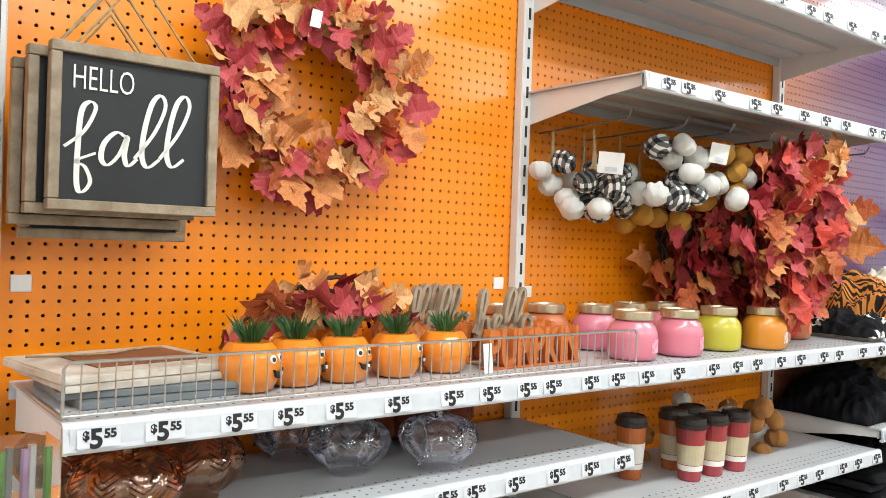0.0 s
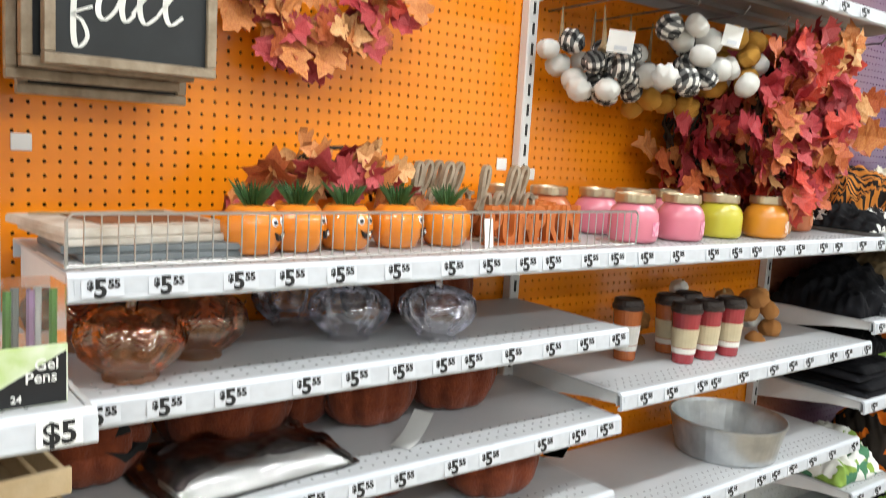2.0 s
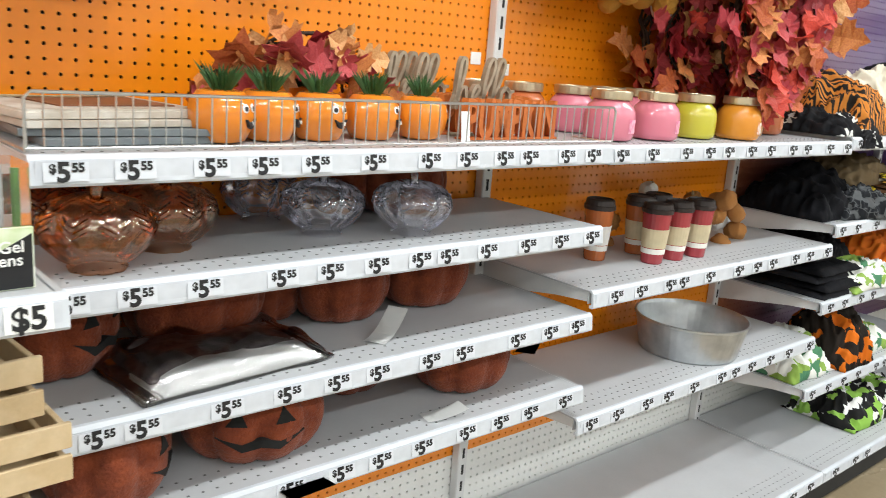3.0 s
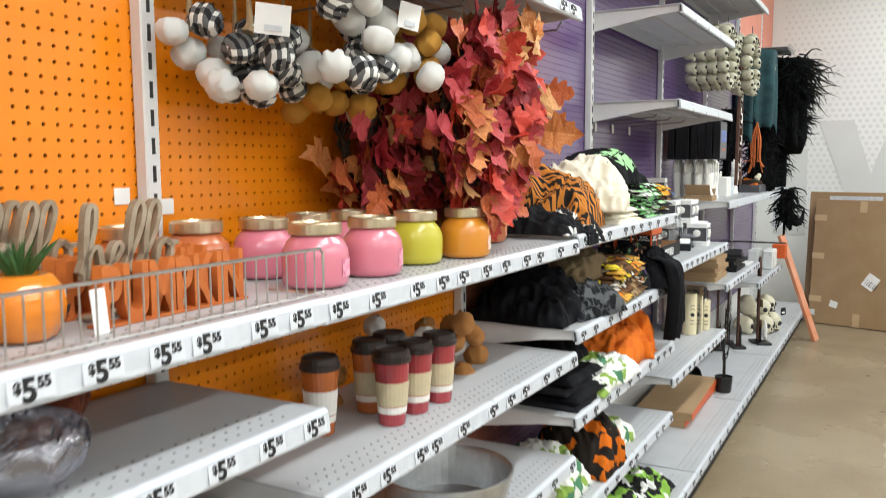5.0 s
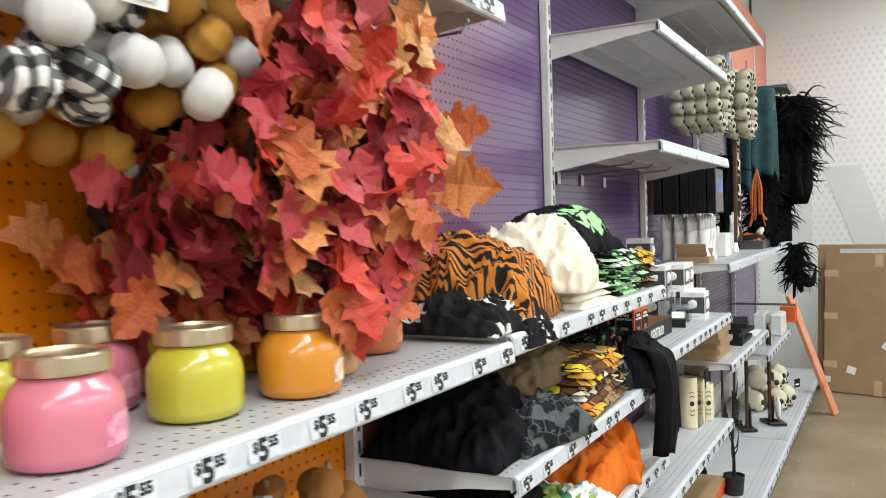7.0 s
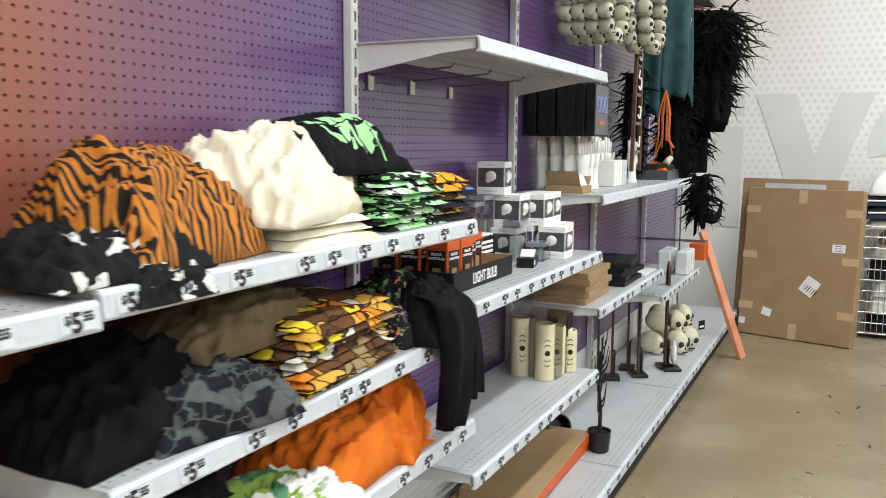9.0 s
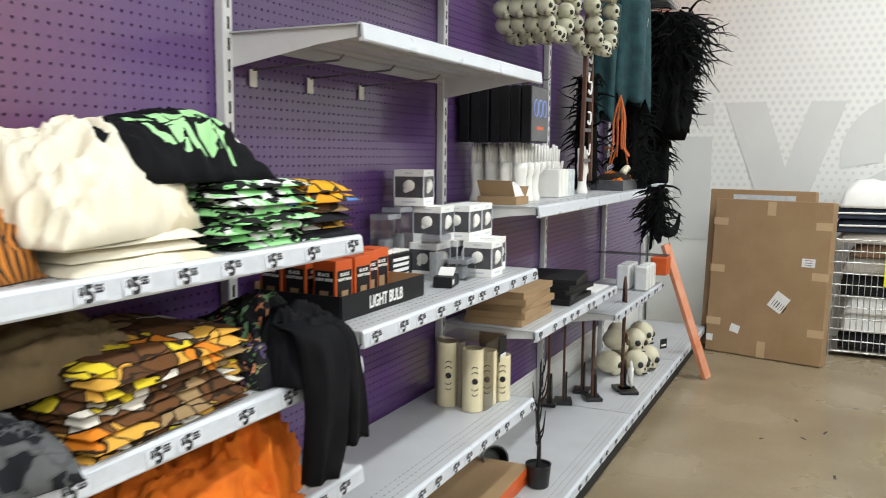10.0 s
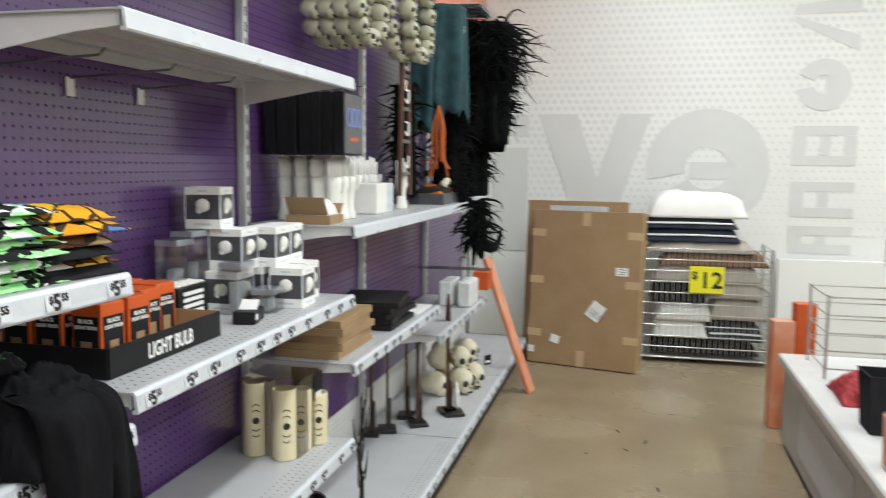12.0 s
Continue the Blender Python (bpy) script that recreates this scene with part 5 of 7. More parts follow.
Z3 = 1.279
rumple("spotted_shirt", 2.54, -0.27, Z3, (0.30, 0.26, 0.085), BLACK_SPOT, "crumpled black shirt with white spots on a shelf", 2)
rumple("spotted_shirt", 2.57, -0.385, 1.245, (0.16, 0.09, 0.06), BLACK_SPOT, "crumpled black shirt with white spots over a shelf edge", 4)
rumple("striped_shirt", 2.68, -0.22, Z3, (0.36, 0.33, 0.215), TIGER, "heap of orange and black striped shirts", 5, 8)
pile("cream_shirts", 3.04, -0.24, Z3, 0.31, 0.30, (0.018, 0.019, 0.018), (CREAM_CLOTH,), "stack of folded cream printed shirts", "clothing", 6)
cream = rumple("cream_shirt", 3.01, -0.22, Z3 + 0.045, (0.40, 0.32, 0.185), CREAM_CLOTH, "unfolded cream printed shirt lying on a stack", 9, 14)
pile("green_print_shirts", 3.38, -0.23, Z3, 0.28, 0.30, (0.016, 0.017, 0.018, 0.015, 0.017, 0.018, 0.016, 0.017), (GREEN_PRINT,), "stack of black shirts with mint green print", "clothing", 11)
t = rumple("black_shirt", 3.20, -0.20, Z3 + 0.13, (0.46, 0.30, 0.14), BLACK_CLOTH, "black shirt with mint green lettering draped over a stack", 13, 0, 0.25)


def drape(t, outlines, material, name, label, lift=0.003):
    """Lays flat print shapes, given as (x, y) outlines, on the cloth below them."""
    cloth = next(o for o in t.children if o.name.startswith("cloth"))
    tree = BVHTree.FromPolygons([v.co.copy() for v in cloth.data.vertices], [tuple(p.vertices) for p in cloth.data.polygons])
    for outline in outlines:
        bm = bmesh.new()
        bm.faces.new([bm.verts.new((x, y, 0)) for x, y in outline])
        bmesh.ops.triangulate(bm, faces=bm.faces)
        bmesh.ops.subdivide_edges(bm, edges=bm.edges[:], cuts=3, use_grid_fill=True)
        for v in bm.verts:
            hit = tree.ray_cast(Vector((v.co.x, v.co.y, 1.0)), Vector((0, 0, -1)))[0]
            v.co.z = (hit.z if hit else 0.0) + lift
        bmesh.ops.recalc_face_normals(bm, faces=bm.faces)
        part(name, bm, material, t, label, smooth=True)


def blob(x, y, w, h, seed, n=9):
    r = random.Random(seed)
    return [(x + w / 2 * math.cos(q) * r.uniform(0.75, 1.15), y + h / 2 * math.sin(q) * r.uniform(0.75, 1.15)) for q in (2 * math.pi * k / n for k in range(n))]




def bar(x, y, w, h, lean):
    return [(x - w / 2, y - h / 2), (x + w / 2, y - h / 2), (x + w / 2 + lean, y + h / 2), (x - w / 2 + lean, y + h / 2)]


drape(cream, [blob(-0.02 + 0.05 * k, -0.10 - 0.012 * (k % 2), 0.016, 0.013, 80 + k) for k in range(4)], INK, "print_patch", "small dark print")
drape(cream, [blob(0.10, -0.118, 0.034, 0.028, 90)], ORANGE_CLOTH, "print_patch", "orange printed pumpkin")
drape(t, [bar(-0.07 + 0.036 * k, -0.035 - 0.004 * k, 0.025, 0.052, 0.010 * (-1) ** k) for k in range(7)] + [bar(-0.04 + 0.036 * k, -0.100 - 0.003 * k, 0.026, 0.050, -0.008 * (-1) ** k) for k in range(5)], GREEN_LETTER, "print_patch", "mint green print")
drape(t, [blob(0.185, -0.085, 0.06, 0.06, 40)], PLASTER, "print_patch", "white printed patch")
pile("cartoon_shirts", 3.56, -0.225, Z3, 0.24, 0.30, (0.018, 0.018, 0.02, 0.022, 0.022, 0.022), (GREY_CLOTH, BROWN_PRINT, GREY_CLOTH, BROWN_PRINT, CARTOON, CARTOON), "stack of yellow and blue printed shirts", "clothing", 15, -6)
N3 = 0.994
rumple("black_shirt", 2.635, -0.20, N3, (0.40, 0.33, 0.168), BLACK_CLOTH, "heap of black shirts with a dull sheen", 17, 0, 0.45)
rumple("black_grey_shirt", 2.73, -0.315, N3, (0.30, 0.20, 0.105), BLACK_GREY_PRINT, "crumpled black shirt with grey line print", 18, -12, 0.45)
pile("brown_print_shirts", 3.08, -0.23, N3, 0.40, 0.32, (0.018, 0.019, 0.018, 0.017, 0.019, 0.018, 0.018, 0.018), (BROWN_PRINT,), "stack of brown, yellow and orange printed shirts", "clothing", 19, 4)
rumple("olive_shirt", 2.92, -0.19, N3 + 0.10, (0.40, 0.28, 0.10), OLIVE_CLOTH, "olive brown shirt unfolded on a stack", 21)
pile("brown_print_shirts", 3.20, -0.20, N3 + 0.001, 0.26, 0.26, (0.018, 0.018, 0.018, 0.018, 0.018), (BROWN_PRINT,), "stack of brown, yellow and orange printed shirts", "clothing", 22, -8)
t = rumple("floral_shirt", 3.46, -0.24, N3, (0.28, 0.30, 0.165), FLORAL, "black shirt with embroidered flowers lying on a shelf", 24, 0, 0.3)

PEACH_PRINT = mat("peach_flower_print", (0.68, 0.26, 0.14), 0.8, color2=(0.74, 0.44, 0.20), scale=60)
LEAF_PRINT = mat("green_leaf_print", (0.13, 0.26, 0.12), 0.8, var=0.3, scale=40)
drape(t, [blob(-0.05, -0.115, 0.055, 0.05, 50), blob(0.06, -0.10, 0.055, 0.05, 51), blob(0.075, -0.02, 0.04, 0.04, 52)], PEACH_PRINT, "flower", "peach printed flower", 0.005)
drape(t, [blob(-0.10 + 0.03 * q, -0.07 + 0.03 * math.sin(q * 2.2), 0.035, 0.011, 60 + q) for q in range(7)], LEAF_PRINT, "leaf_print", "green printed leaf", 0.003)


def hanging_cloth(name, x, y, z_top, width, length, depth, material, label, category, seed, waves=5, taper=1.0, turn=0, ragged=0.0, group=""):
    """A cloth hanging down with vertical folds, closed all round."""
    t = thing(name, label, category, (x, y, z_top - length), turn, group)
    bm = bmesh.new()
    n, m = 40, 22
    rings = []
    for j in range(m + 1):
        v = j / m
        w = width * (1 + (taper - 1) * v) * (1 + 0.08 * noise.noise(Vector((v * 4, seed, 1))))
        ring = []
        for i in range(n):
            a = 2 * math.pi * i / n
            k = 1 + (0.06 + 0.16 * v) * math.sin(waves * a + seed + 1.2 * noise.noise(Vector((math.cos(a), math.sin(a), v * 2 + seed))))
            rag = ragged * max(0, v - 0.8) * 5 * noise.noise(Vector((a * 4, seed, 0)))
            ring.append(bm.verts.new((w / 2 * k * math.cos(a) + 0.02 * noise.noise(Vector((v * 3, seed, 9))), depth / 2 * k * math.sin(a), length * (1 - v) + rag)))
        rings.append(ring)
    for p, q in zip(rings, rings[1:]):
        for i in range(n):
            bm.faces.new((p[i], q[i], q[(i + 1) % n], p[(i + 1) % n]))
    bm.faces.new(rings[0])
    bm.faces.new(rings[-1][::-1])
    bmesh.ops.recalc_face_normals(bm, faces=bm.faces)
    part("cloth", bm, material, t, smooth=True)
    return t




def limp_sleeve(points, widths, depth, seed):
    """A flat cloth tube hanging along points, creased lengthwise."""
    bm = bmesh.new()
    pts = smooth_path(points, 5)
    n, rings = 28, []
    for i, p in enumerate(pts):
        v = i / (len(pts) - 1)
        w = np.interp(v, np.linspace(0, 1, len(widths)), widths)
        ring = []
        for k in range(n):
            a = 2 * math.pi * k / n
            c = 1 + 0.22 * noise.noise(Vector((2.5 * math.cos(a), 2.5 * math.sin(a), v * 2.4 + seed)))
            ring.append(bm.verts.new((p.x + w / 2 * math.cos(a) * c, p.y + depth / 2 * math.sin(a) * c + 0.010 * math.sin(3.2 * a + seed + 3 * v), p.z + 0.012 * noise.noise(Vector((a * 1.5, seed, v * 3))))))
        rings.append(ring)
    for p, q in zip(rings, rings[1:]):
        for k in range(n):
            bm.faces.new((p[k], q[k], q[(k + 1) % n], p[(k + 1) % n]))
    bm.faces.new(rings[0])
    bm.faces.new(rings[-1][::-1])
    bmesh.ops.recalc_face_normals(bm, faces=bm.faces)
    return bm


t = rumple("black_shirt", 3.47, -0.345, N3 + 0.002, (0.23, 0.22, 0.165), BLACK_CLOTH, "black shirt folded over the shelf edge with hanging sleeves", 26, 0, 0.3)
part("sleeve", limp_sleeve([(-0.03, -0.02, 0.12), (-0.035, -0.09, 0.10), (-0.035, -0.115, 0.02), (-0.04, -0.118, -0.10), (-0.055, -0.112, -0.205)], (0.12, 0.13, 0.125, 0.11, 0.075), 0.05, 3), BLACK_CLOTH, t, smooth=True)
part("sleeve", limp_sleeve([(0.04, -0.01, 0.11), (0.05, -0.085, 0.085), (0.06, -0.105, 0.0), (0.075, -0.108, -0.09), (0.085, -0.105, -0.165)], (0.11, 0.115, 0.10, 0.095, 0.085), 0.045, 8), BLACK_CLOTH, t, smooth=True)
O3 = 0.728
rumple("orange_shirt", 3.24, -0.24, O3, (0.44, 0.30, 0.16), ORANGE_CLOTH, "heap of plain orange shirts", 28)
rumple("orange_shirt", 3.38, -0.26, O3, (0.28, 0.26, 0.19), ORANGE_CLOTH, "heap of plain orange shirts", 29, 20)
rumple("white_green_shirt", 2.86, -0.30, O3, (0.38, 0.24, 0.10), GREEN_WHITE, "crumpled white and green printed cloth", 31)
rumple("white_cloth", 2.99, -0.36, O3, (0.20, 0.14, 0.07), FLUFF, "crumpled white cloth at the shelf edge", 32)
pile("charcoal_shirts", 2.62, -0.24, O3, 0.30, 0.30, (0.025, 0.025, 0.025, 0.025), (GREY_CLOTH, BLACK_CLOTH), "stack of charcoal folded shirts", "clothing", 33)
rumple("black_shirt", 2.63, -0.2, 0.845, (0.30, 0.28, 0.10), BLACK_CLOTH, "crumpled black shirt on a stack", 34)
P3 = 0.416
rumple("green_white_shirt", 2.60, -0.22, P3, (0.30, 0.30, 0.14), GREEN_WHITE, "crumpled white and green printed cloth", 35)
rumple("orange_black_shirt", 2.88, -0.27, P3, (0.26, 0.28, 0.22), ORANGE_BLACK, "heap of orange and black printed cloth", 36)
rumple("green_white_shirt", 3.12, -0.24, P3, (0.26, 0.26, 0.12), GREEN_WHITE, "crumpled white and green printed cloth", 37)
rumple("black_white_shirt", 3.30, -0.34, 0.1615, (0.34, 0.28, 0.10), BW_PATCH, "heap of black and white checked cloth near the floor", 38)
rumple("black_white_shirt", 3.02, -0.30, 0.1615, (0.34, 0.30, 0.13), BW_PATCH, "heap of black and white checked cloth near the floor", 39)

# ---- light bulb tray ----
Q4 = 1.0505
tray = thing("display_tray", "kraft lined black cardboard tray lettered for light bulbs", "display tray", (3.95, -0.175, Q4), 0)
part("bottom", box((0.44, 0.26, 0.004), (0, 0, 0.003)), KRAFT, tray)
bm = box((0.44, 0.004, 0.062), (0, -0.132, 0.032))
add_text(bm, "LIGHT BULB", 0.046, (0.0, -0.1345, 0.014), 0.001, turn=Matrix.Diagonal((0.72, 1, 1, 1)))
part("front_wall", bm, BLACK_CARD, tray, "dark front with white lettering", extra=(FACE_WHITE,))
part("front_lining", box((0.432, 0.003, 0.060), (0, -0.1282, 0.032)), KRAFT, tray)
part("side_wall", box((0.004, 0.26, 0.062), (0.222, 0, 0.032)), KRAFT, tray)
part("side_wall", box((0.004, 0.26, 0.062), (-0.222, 0, 0.032)), BLACK_CARD, tray)
part("back_wall", box((0.44, 0.004, 0.08), (0, 0.132, 0.041)), KRAFT, tray)


def bulb_box(x, y):
    t = thing("bulb_box", "black and orange light bulb box with window", "bulb box", (x, y, Q4 + 0.0055), -4, "light bulb boxes")
    t.scale = (1.32, 1.32, 1.32)
    part("carton", box((0.054, 0.054, 0.108), (0, 0, 0.054), 0.001), ORANGE_CARD, t)
    for a in (0, -90):
        bm = box((0.044, 0.001, 0.085), (0, -0.0275, 0.046))
        add_text(bm, "BLACK", 0.009, (0, -0.0284, 0.078), 0.0002)
        add_text(bm, "LIGHT BULB", 0.0075, (0, -0.0284, 0.069), 0.0002)
        part("print_panel", bm, BLACK_CARD, t, extra=(FACE_WHITE,)).rotation_euler.z = radians(a)
        part("window", box((0.02, 0.0008, 0.03), (0, -0.0283, 0.035)), KRAFT, t).rotation_euler.z = radians(a)


for x, y in ((3.78, -0.25), (3.78, -0.16), (3.87, -0.25), (3.87, -0.15), (3.96, -0.22), (3.78, -0.085), (4.05, -0.20), (3.97, -0.12), (4.06, -0.11)):
    bulb_box(x, y)
t = thing("small_carton", "small black and white carton with open flap", "small box", (4.36, -0.29, Q4), 12)
part("carton", box((0.10, 0.06, 0.034), (0, 0, 0.017), 0.001), BLACK_CARD, t)
part("barcode", box((0.022, 0.001, 0.015), (-0.03, -0.0305, 0.018)), PAPER, t)
part("flap", box((0.045, 0.05, 0.001), (0.01, 0.0, 0.045), rot=(0, -28, 0)), PAPER, t, "white raised flap")


def skull_profile(bm, s, at, mi=0):
    ball(s, at, (1.0, 0.5, 0.95), 2, bm=bm, mi=mi)
    ball(s * 0.55, (at[0] - s * 0.5, at[1], at[2] - s * 0.75), (1.0, 0.7, 0.85), 1, bm=bm, mi=mi)
    return bm


def skull_box(x, y, z, turn):
    t = thing("skull_box", "white and dark windowed box with a crystal skull", "packaged decoration", (x, y, z), turn, "skull boxes")
    part("base", box((0.105, 0.105, 0.028), (0, 0, 0.014), 0.001), PAPER, t)
    part("window", box((0.103, 0.103, 0.070), (0, 0, 0.063)), BOX_GREY, t, "dark window section")
    part("top", box((0.105, 0.105, 0.022), (0, 0, 0.109), 0.001), PAPER, t)
    for sx in (-1, 1):
        for sy in (-1, 1):
            part("corner_post", box((0.004, 0.004, 0.07), (sx * 0.0512, sy * 0.0512, 0.063)), STRIP_GREY, t)
    part("skull_picture", skull_profile(bmesh.new(), 0.023, (0.003, -0.052, 0.068)), PLASTER, t, "pale crystal skull")
    part("skull_picture", skull_profile(bmesh.new(), 0.021, (0, -0.052, 0.068)), PLASTER, t, "pale crystal skull").rotation_euler.z = radians(-90)
    for a in (0, -90):
        part("caption", box((0.05, 0.0006, 0.006), (0, -0.0528, 0.014)), STRIP_GREY, t).rotation_euler.z = radians(a)
        part("caption", box((0.03, 0.0006, 0.005), (0, -0.0528, 0.109)), STRIP_GREY, t).rotation_euler.z = radians(a)


for x, y, z, a in ((4.63, -0.30, Q4, 2), (4.76, -0.26, Q4, 0), (4.63, -0.175, Q4, 0), (4.50, -0.16, Q4, 0), (4.77, -0.14, Q4, 0),
                   (4.64, -0.215, Q4 + 0.1205, 0), (4.53, -0.16, Q4 + 0.1205, 0), (4.75, -0.21, Q4 + 0.1205, 3), (4.50, -0.10, Q4 + 0.241, 8)):
    skull_box(x, y, z, a)
for x, y, h, a in ((4.42, -0.08, 0.24, 0), (4.36, -0.07, 0.22, 0), (4.47, -0.20, 0.15, 0), (4.52, -0.27, 0.07, 5)):
    t = thing("clear_pack", "clear plastic decoration pack with pale insert", "packaged decoration", (x, y, Q4), a, "clear packs")
    part("shell", box((0.085, 0.07, h), (0, 0, h / 2), 0.002), FILM, t)
    part("insert", box((0.05, 0.03, h * 0.6), (0, 0, h * 0.32), 0.004), SILVER_PACK, t)
    part("header", box((0.083, 0.068, 0.016), (0, 0, h - 0.009)), STRIP_GREY, t)
t = thing("finger_light_box", "black display box full of small white rings", "display box", (4.30, -0.10, Q4))
part("carton", box((0.15, 0.12, 0.10), (0, 0, 0.05), 0.001), BLACK_CARD, t)
for i in range(5):
    for j in range(4):
        part("ring", tube([(0.011 * math.cos(a), 0.011 * math.sin(a), 0) for a in np.linspace(0, 6.2, 7)], 0.004, 5), PLASTER, t).location = (-0.058 + 0.029 * i, -0.042 + 0.028 * j, 0.106)
for k in range(5):
    part("caption", box((0.10, 0.001, 0.010), (0, -0.0608, 0.016 + 0.017 * k)), PAPER, t)

# ---- moon candles ----
S4 = 0.561


def moon_candle(x, y, h, turn):
    t = thing("moon_candle", "ivory pillar candle with black moon phases", "candle", (x, y, S4), turn, "moon phase candles")
    prof = [(0.0, 0.0), (0.036, 0.0), (0.038, 0.003), (0.0382, h - 0.006), (0.036, h), (0.033, h - 0.002), (0.030, h - 0.016), (0.0, h - 0.018)]
    part("wax", lathe(prof, 28), WAX, t, smooth=False)
    for k, (r, dz) in enumerate(((0.011, 0.0), (0.009, 0.024), (0.009, -0.024), (0.008, 0.044), (0.008, -0.044))):
        if k == 0:
            bm = lathe([(r, 0.0), (r, 0.0012), (0.0, 0.0014)], 16)
            part("moon", bm, INK, t).matrix_basis = pose(0, -0.0382, h * 0.5, 90)
        else:
            s = 1 if dz > 0 else -1
            pts = [(r * 1.3 * math.cos(a), -0.0388, h * 0.5 + dz + s * r * math.sin(a)) for a in np.linspace(0.2, math.pi - 0.2, 8)]
            part("crescent", tube(pts, 0.0016, 5), INK, t)


for x, y, h, a in ((4.66, -0.155, 0.235, -60), (4.645, -0.262, 0.225, -56), (4.735, -0.275, 0.20, -62), (4.73, -0.15, 0.22, -60), (4.81, -0.30, 0.17, -55)):
    moon_candle(x, y, h, a)
t = thing("candle_pack", "clear candle box with black printed corner", "candle pack", (4.765, -0.21, S4), 0)
part("film_cover", box((0.19, 0.20, 0.245), (-0.02, 0, 0.1225)), FILM, t)
part("print_panel", box((0.0015, 0.10, 0.10), (0.0765, -0.04, 0.19)), BLACK_CARD, t)
part("print_panel", box((0.07, 0.0015, 0.09), (0.038, -0.1015, 0.195)), BLACK_CARD, t)
part("caption", box((0.05, 0.001, 0.022), (0.038, -0.103, 0.165)), PAPER, t)

# ---- upper shelf: palm figurines, tins, lit signs ----
H5 = 1.2765


def palm_mesh():
    """A plaster palm on a cuffed round base: a plain decoration in one mesh."""
    bm = lathe([(0.0, 0.0), (0.028, 0.0), (0.030, 0.004), (0.029, 0.020), (0.025, 0.026), (0.022, 0.06), (0.025, 0.095), (0.030, 0.13), (0.028, 0.155), (0.0, 0.16)], 16, squash=(1, 0.62, 1))
    for k, (x, h) in enumerate(((-0.019, 0.222), (-0.007, 0.238), (0.006, 0.232), (0.018, 0.215))):
        tube([(x * 0.9, 0, 0.145), (x * 1.05, 0.0, 0.19), (x * 1.15, 0, h)], 0.0088, 8, bm=bm, taper=0.8)
    tube([(0.024, 0, 0.10), (0.038, -0.002, 0.135), (0.040, -0.002, 0.16)], 0.0075, 8, bm=bm, taper=0.8)
    return bm


proto = None
spots = [(5.10 + 0.075 * i, -0.255 + 0.062 * j) for j in range(4) for i in range(3)] + [(5.98, -0.25), (5.72, -0.12), (5.80, -0.12), (5.88, -0.14), (5.42, -0.12), (5.5, -0.12)]
for k, (x, y) in enumerate(spots):
    if proto is None:
        proto = part("palm_figurine", palm_mesh(), PLASTER, None, smooth=True)
        tagged(proto, "white plaster palm reading figurine with raised fingers", "figurine", "palm figurines")
        proto.matrix_basis = pose(x, y, H5, 0, 0, -50)
    else:
        copy_thing(proto, pose(x, y, H5, 0, 0, -50 + 9 * math.sin(k * 2.3)))
t = thing("open_carton", "open kraft carton with white wadding", "carton", (4.985, -0.23, H5), 0)
part("carton", box((0.13, 0.16, 0.03), (0, 0, 0.015), 0.001), KRAFT, t)
part("flap", box((0.07, 0.14, 0.002), (-0.075, 0, 0.062), rot=(0, 58, 0)), KRAFT, t, "raised cardboard flap")
part("flap", box((0.05, 0.14, 0.002), (0.075, 0, 0.046), rot=(0, -50, 0)), KRAFT, t, "raised cardboard flap")
part("wadding", cushion((0.11, 0.13, 0.05), (0, 0, 0.028), seed=44, bumps=0.4), FLUFF, t, smooth=True)
for k in range(5):
    t = thing("slim_tin", "slim silver white printed pack standing upright", "packaged decoration", (5.53 + 0.048 * k, -0.235, H5), 0, "slim packs")
    part("pack", box((0.040, 0.10, 0.125), (0, 0, 0.0625), 0.004), SILVER_PACK if k > 2 else PLASTER, t)
for k in range(7):
    t = thing("light_box", "black boxed light sign hanging on a hook", "packaged decoration", (5.11, -0.05 - 0.043 * k, 1.512), (0, 2, -2, 1, 0, -1, 0)[k], "boxed light signs")
    part("carton", box((0.20, 0.038, 0.215), (0, 0, 0.1075), 0.002), BLACK_CARD, t)
    part("hang_tab", box((0.06, 0.002, 0.03), (0, 0, 0.23)), BLACK_CARD, t)
    if k == 6:
        part("face", box((0.19, 0.0015, 0.205), (0, -0.0202, 0.108)), BOX_GREY, t, "grey printed face")
        for j in range(3):
            part("glow_letter", tube([(0.022 * math.cos(a) - 0.05 + 0.05 * j, -0.0215, 0.13 + 0.032 * math.sin(a)) for a in np.linspace(0, 6.28, 13)], 0.003, 5), NEON_BLUE, t)
        part("caption", box((0.08, 0.001, 0.012), (0, -0.0215, 0.055)), ORANGE_CARD, t)
t = thing("peg_hook", "steel peg hook holding boxed light signs", "hook", (5.11, 0, 1.752))
part("bar", tube([(0, 0.0, 0), (0, -0.36, 0.0), (0, -0.372, 0.014)], 0.003), HOOK, t)

# ---- skull wreaths and hanging pieces ----


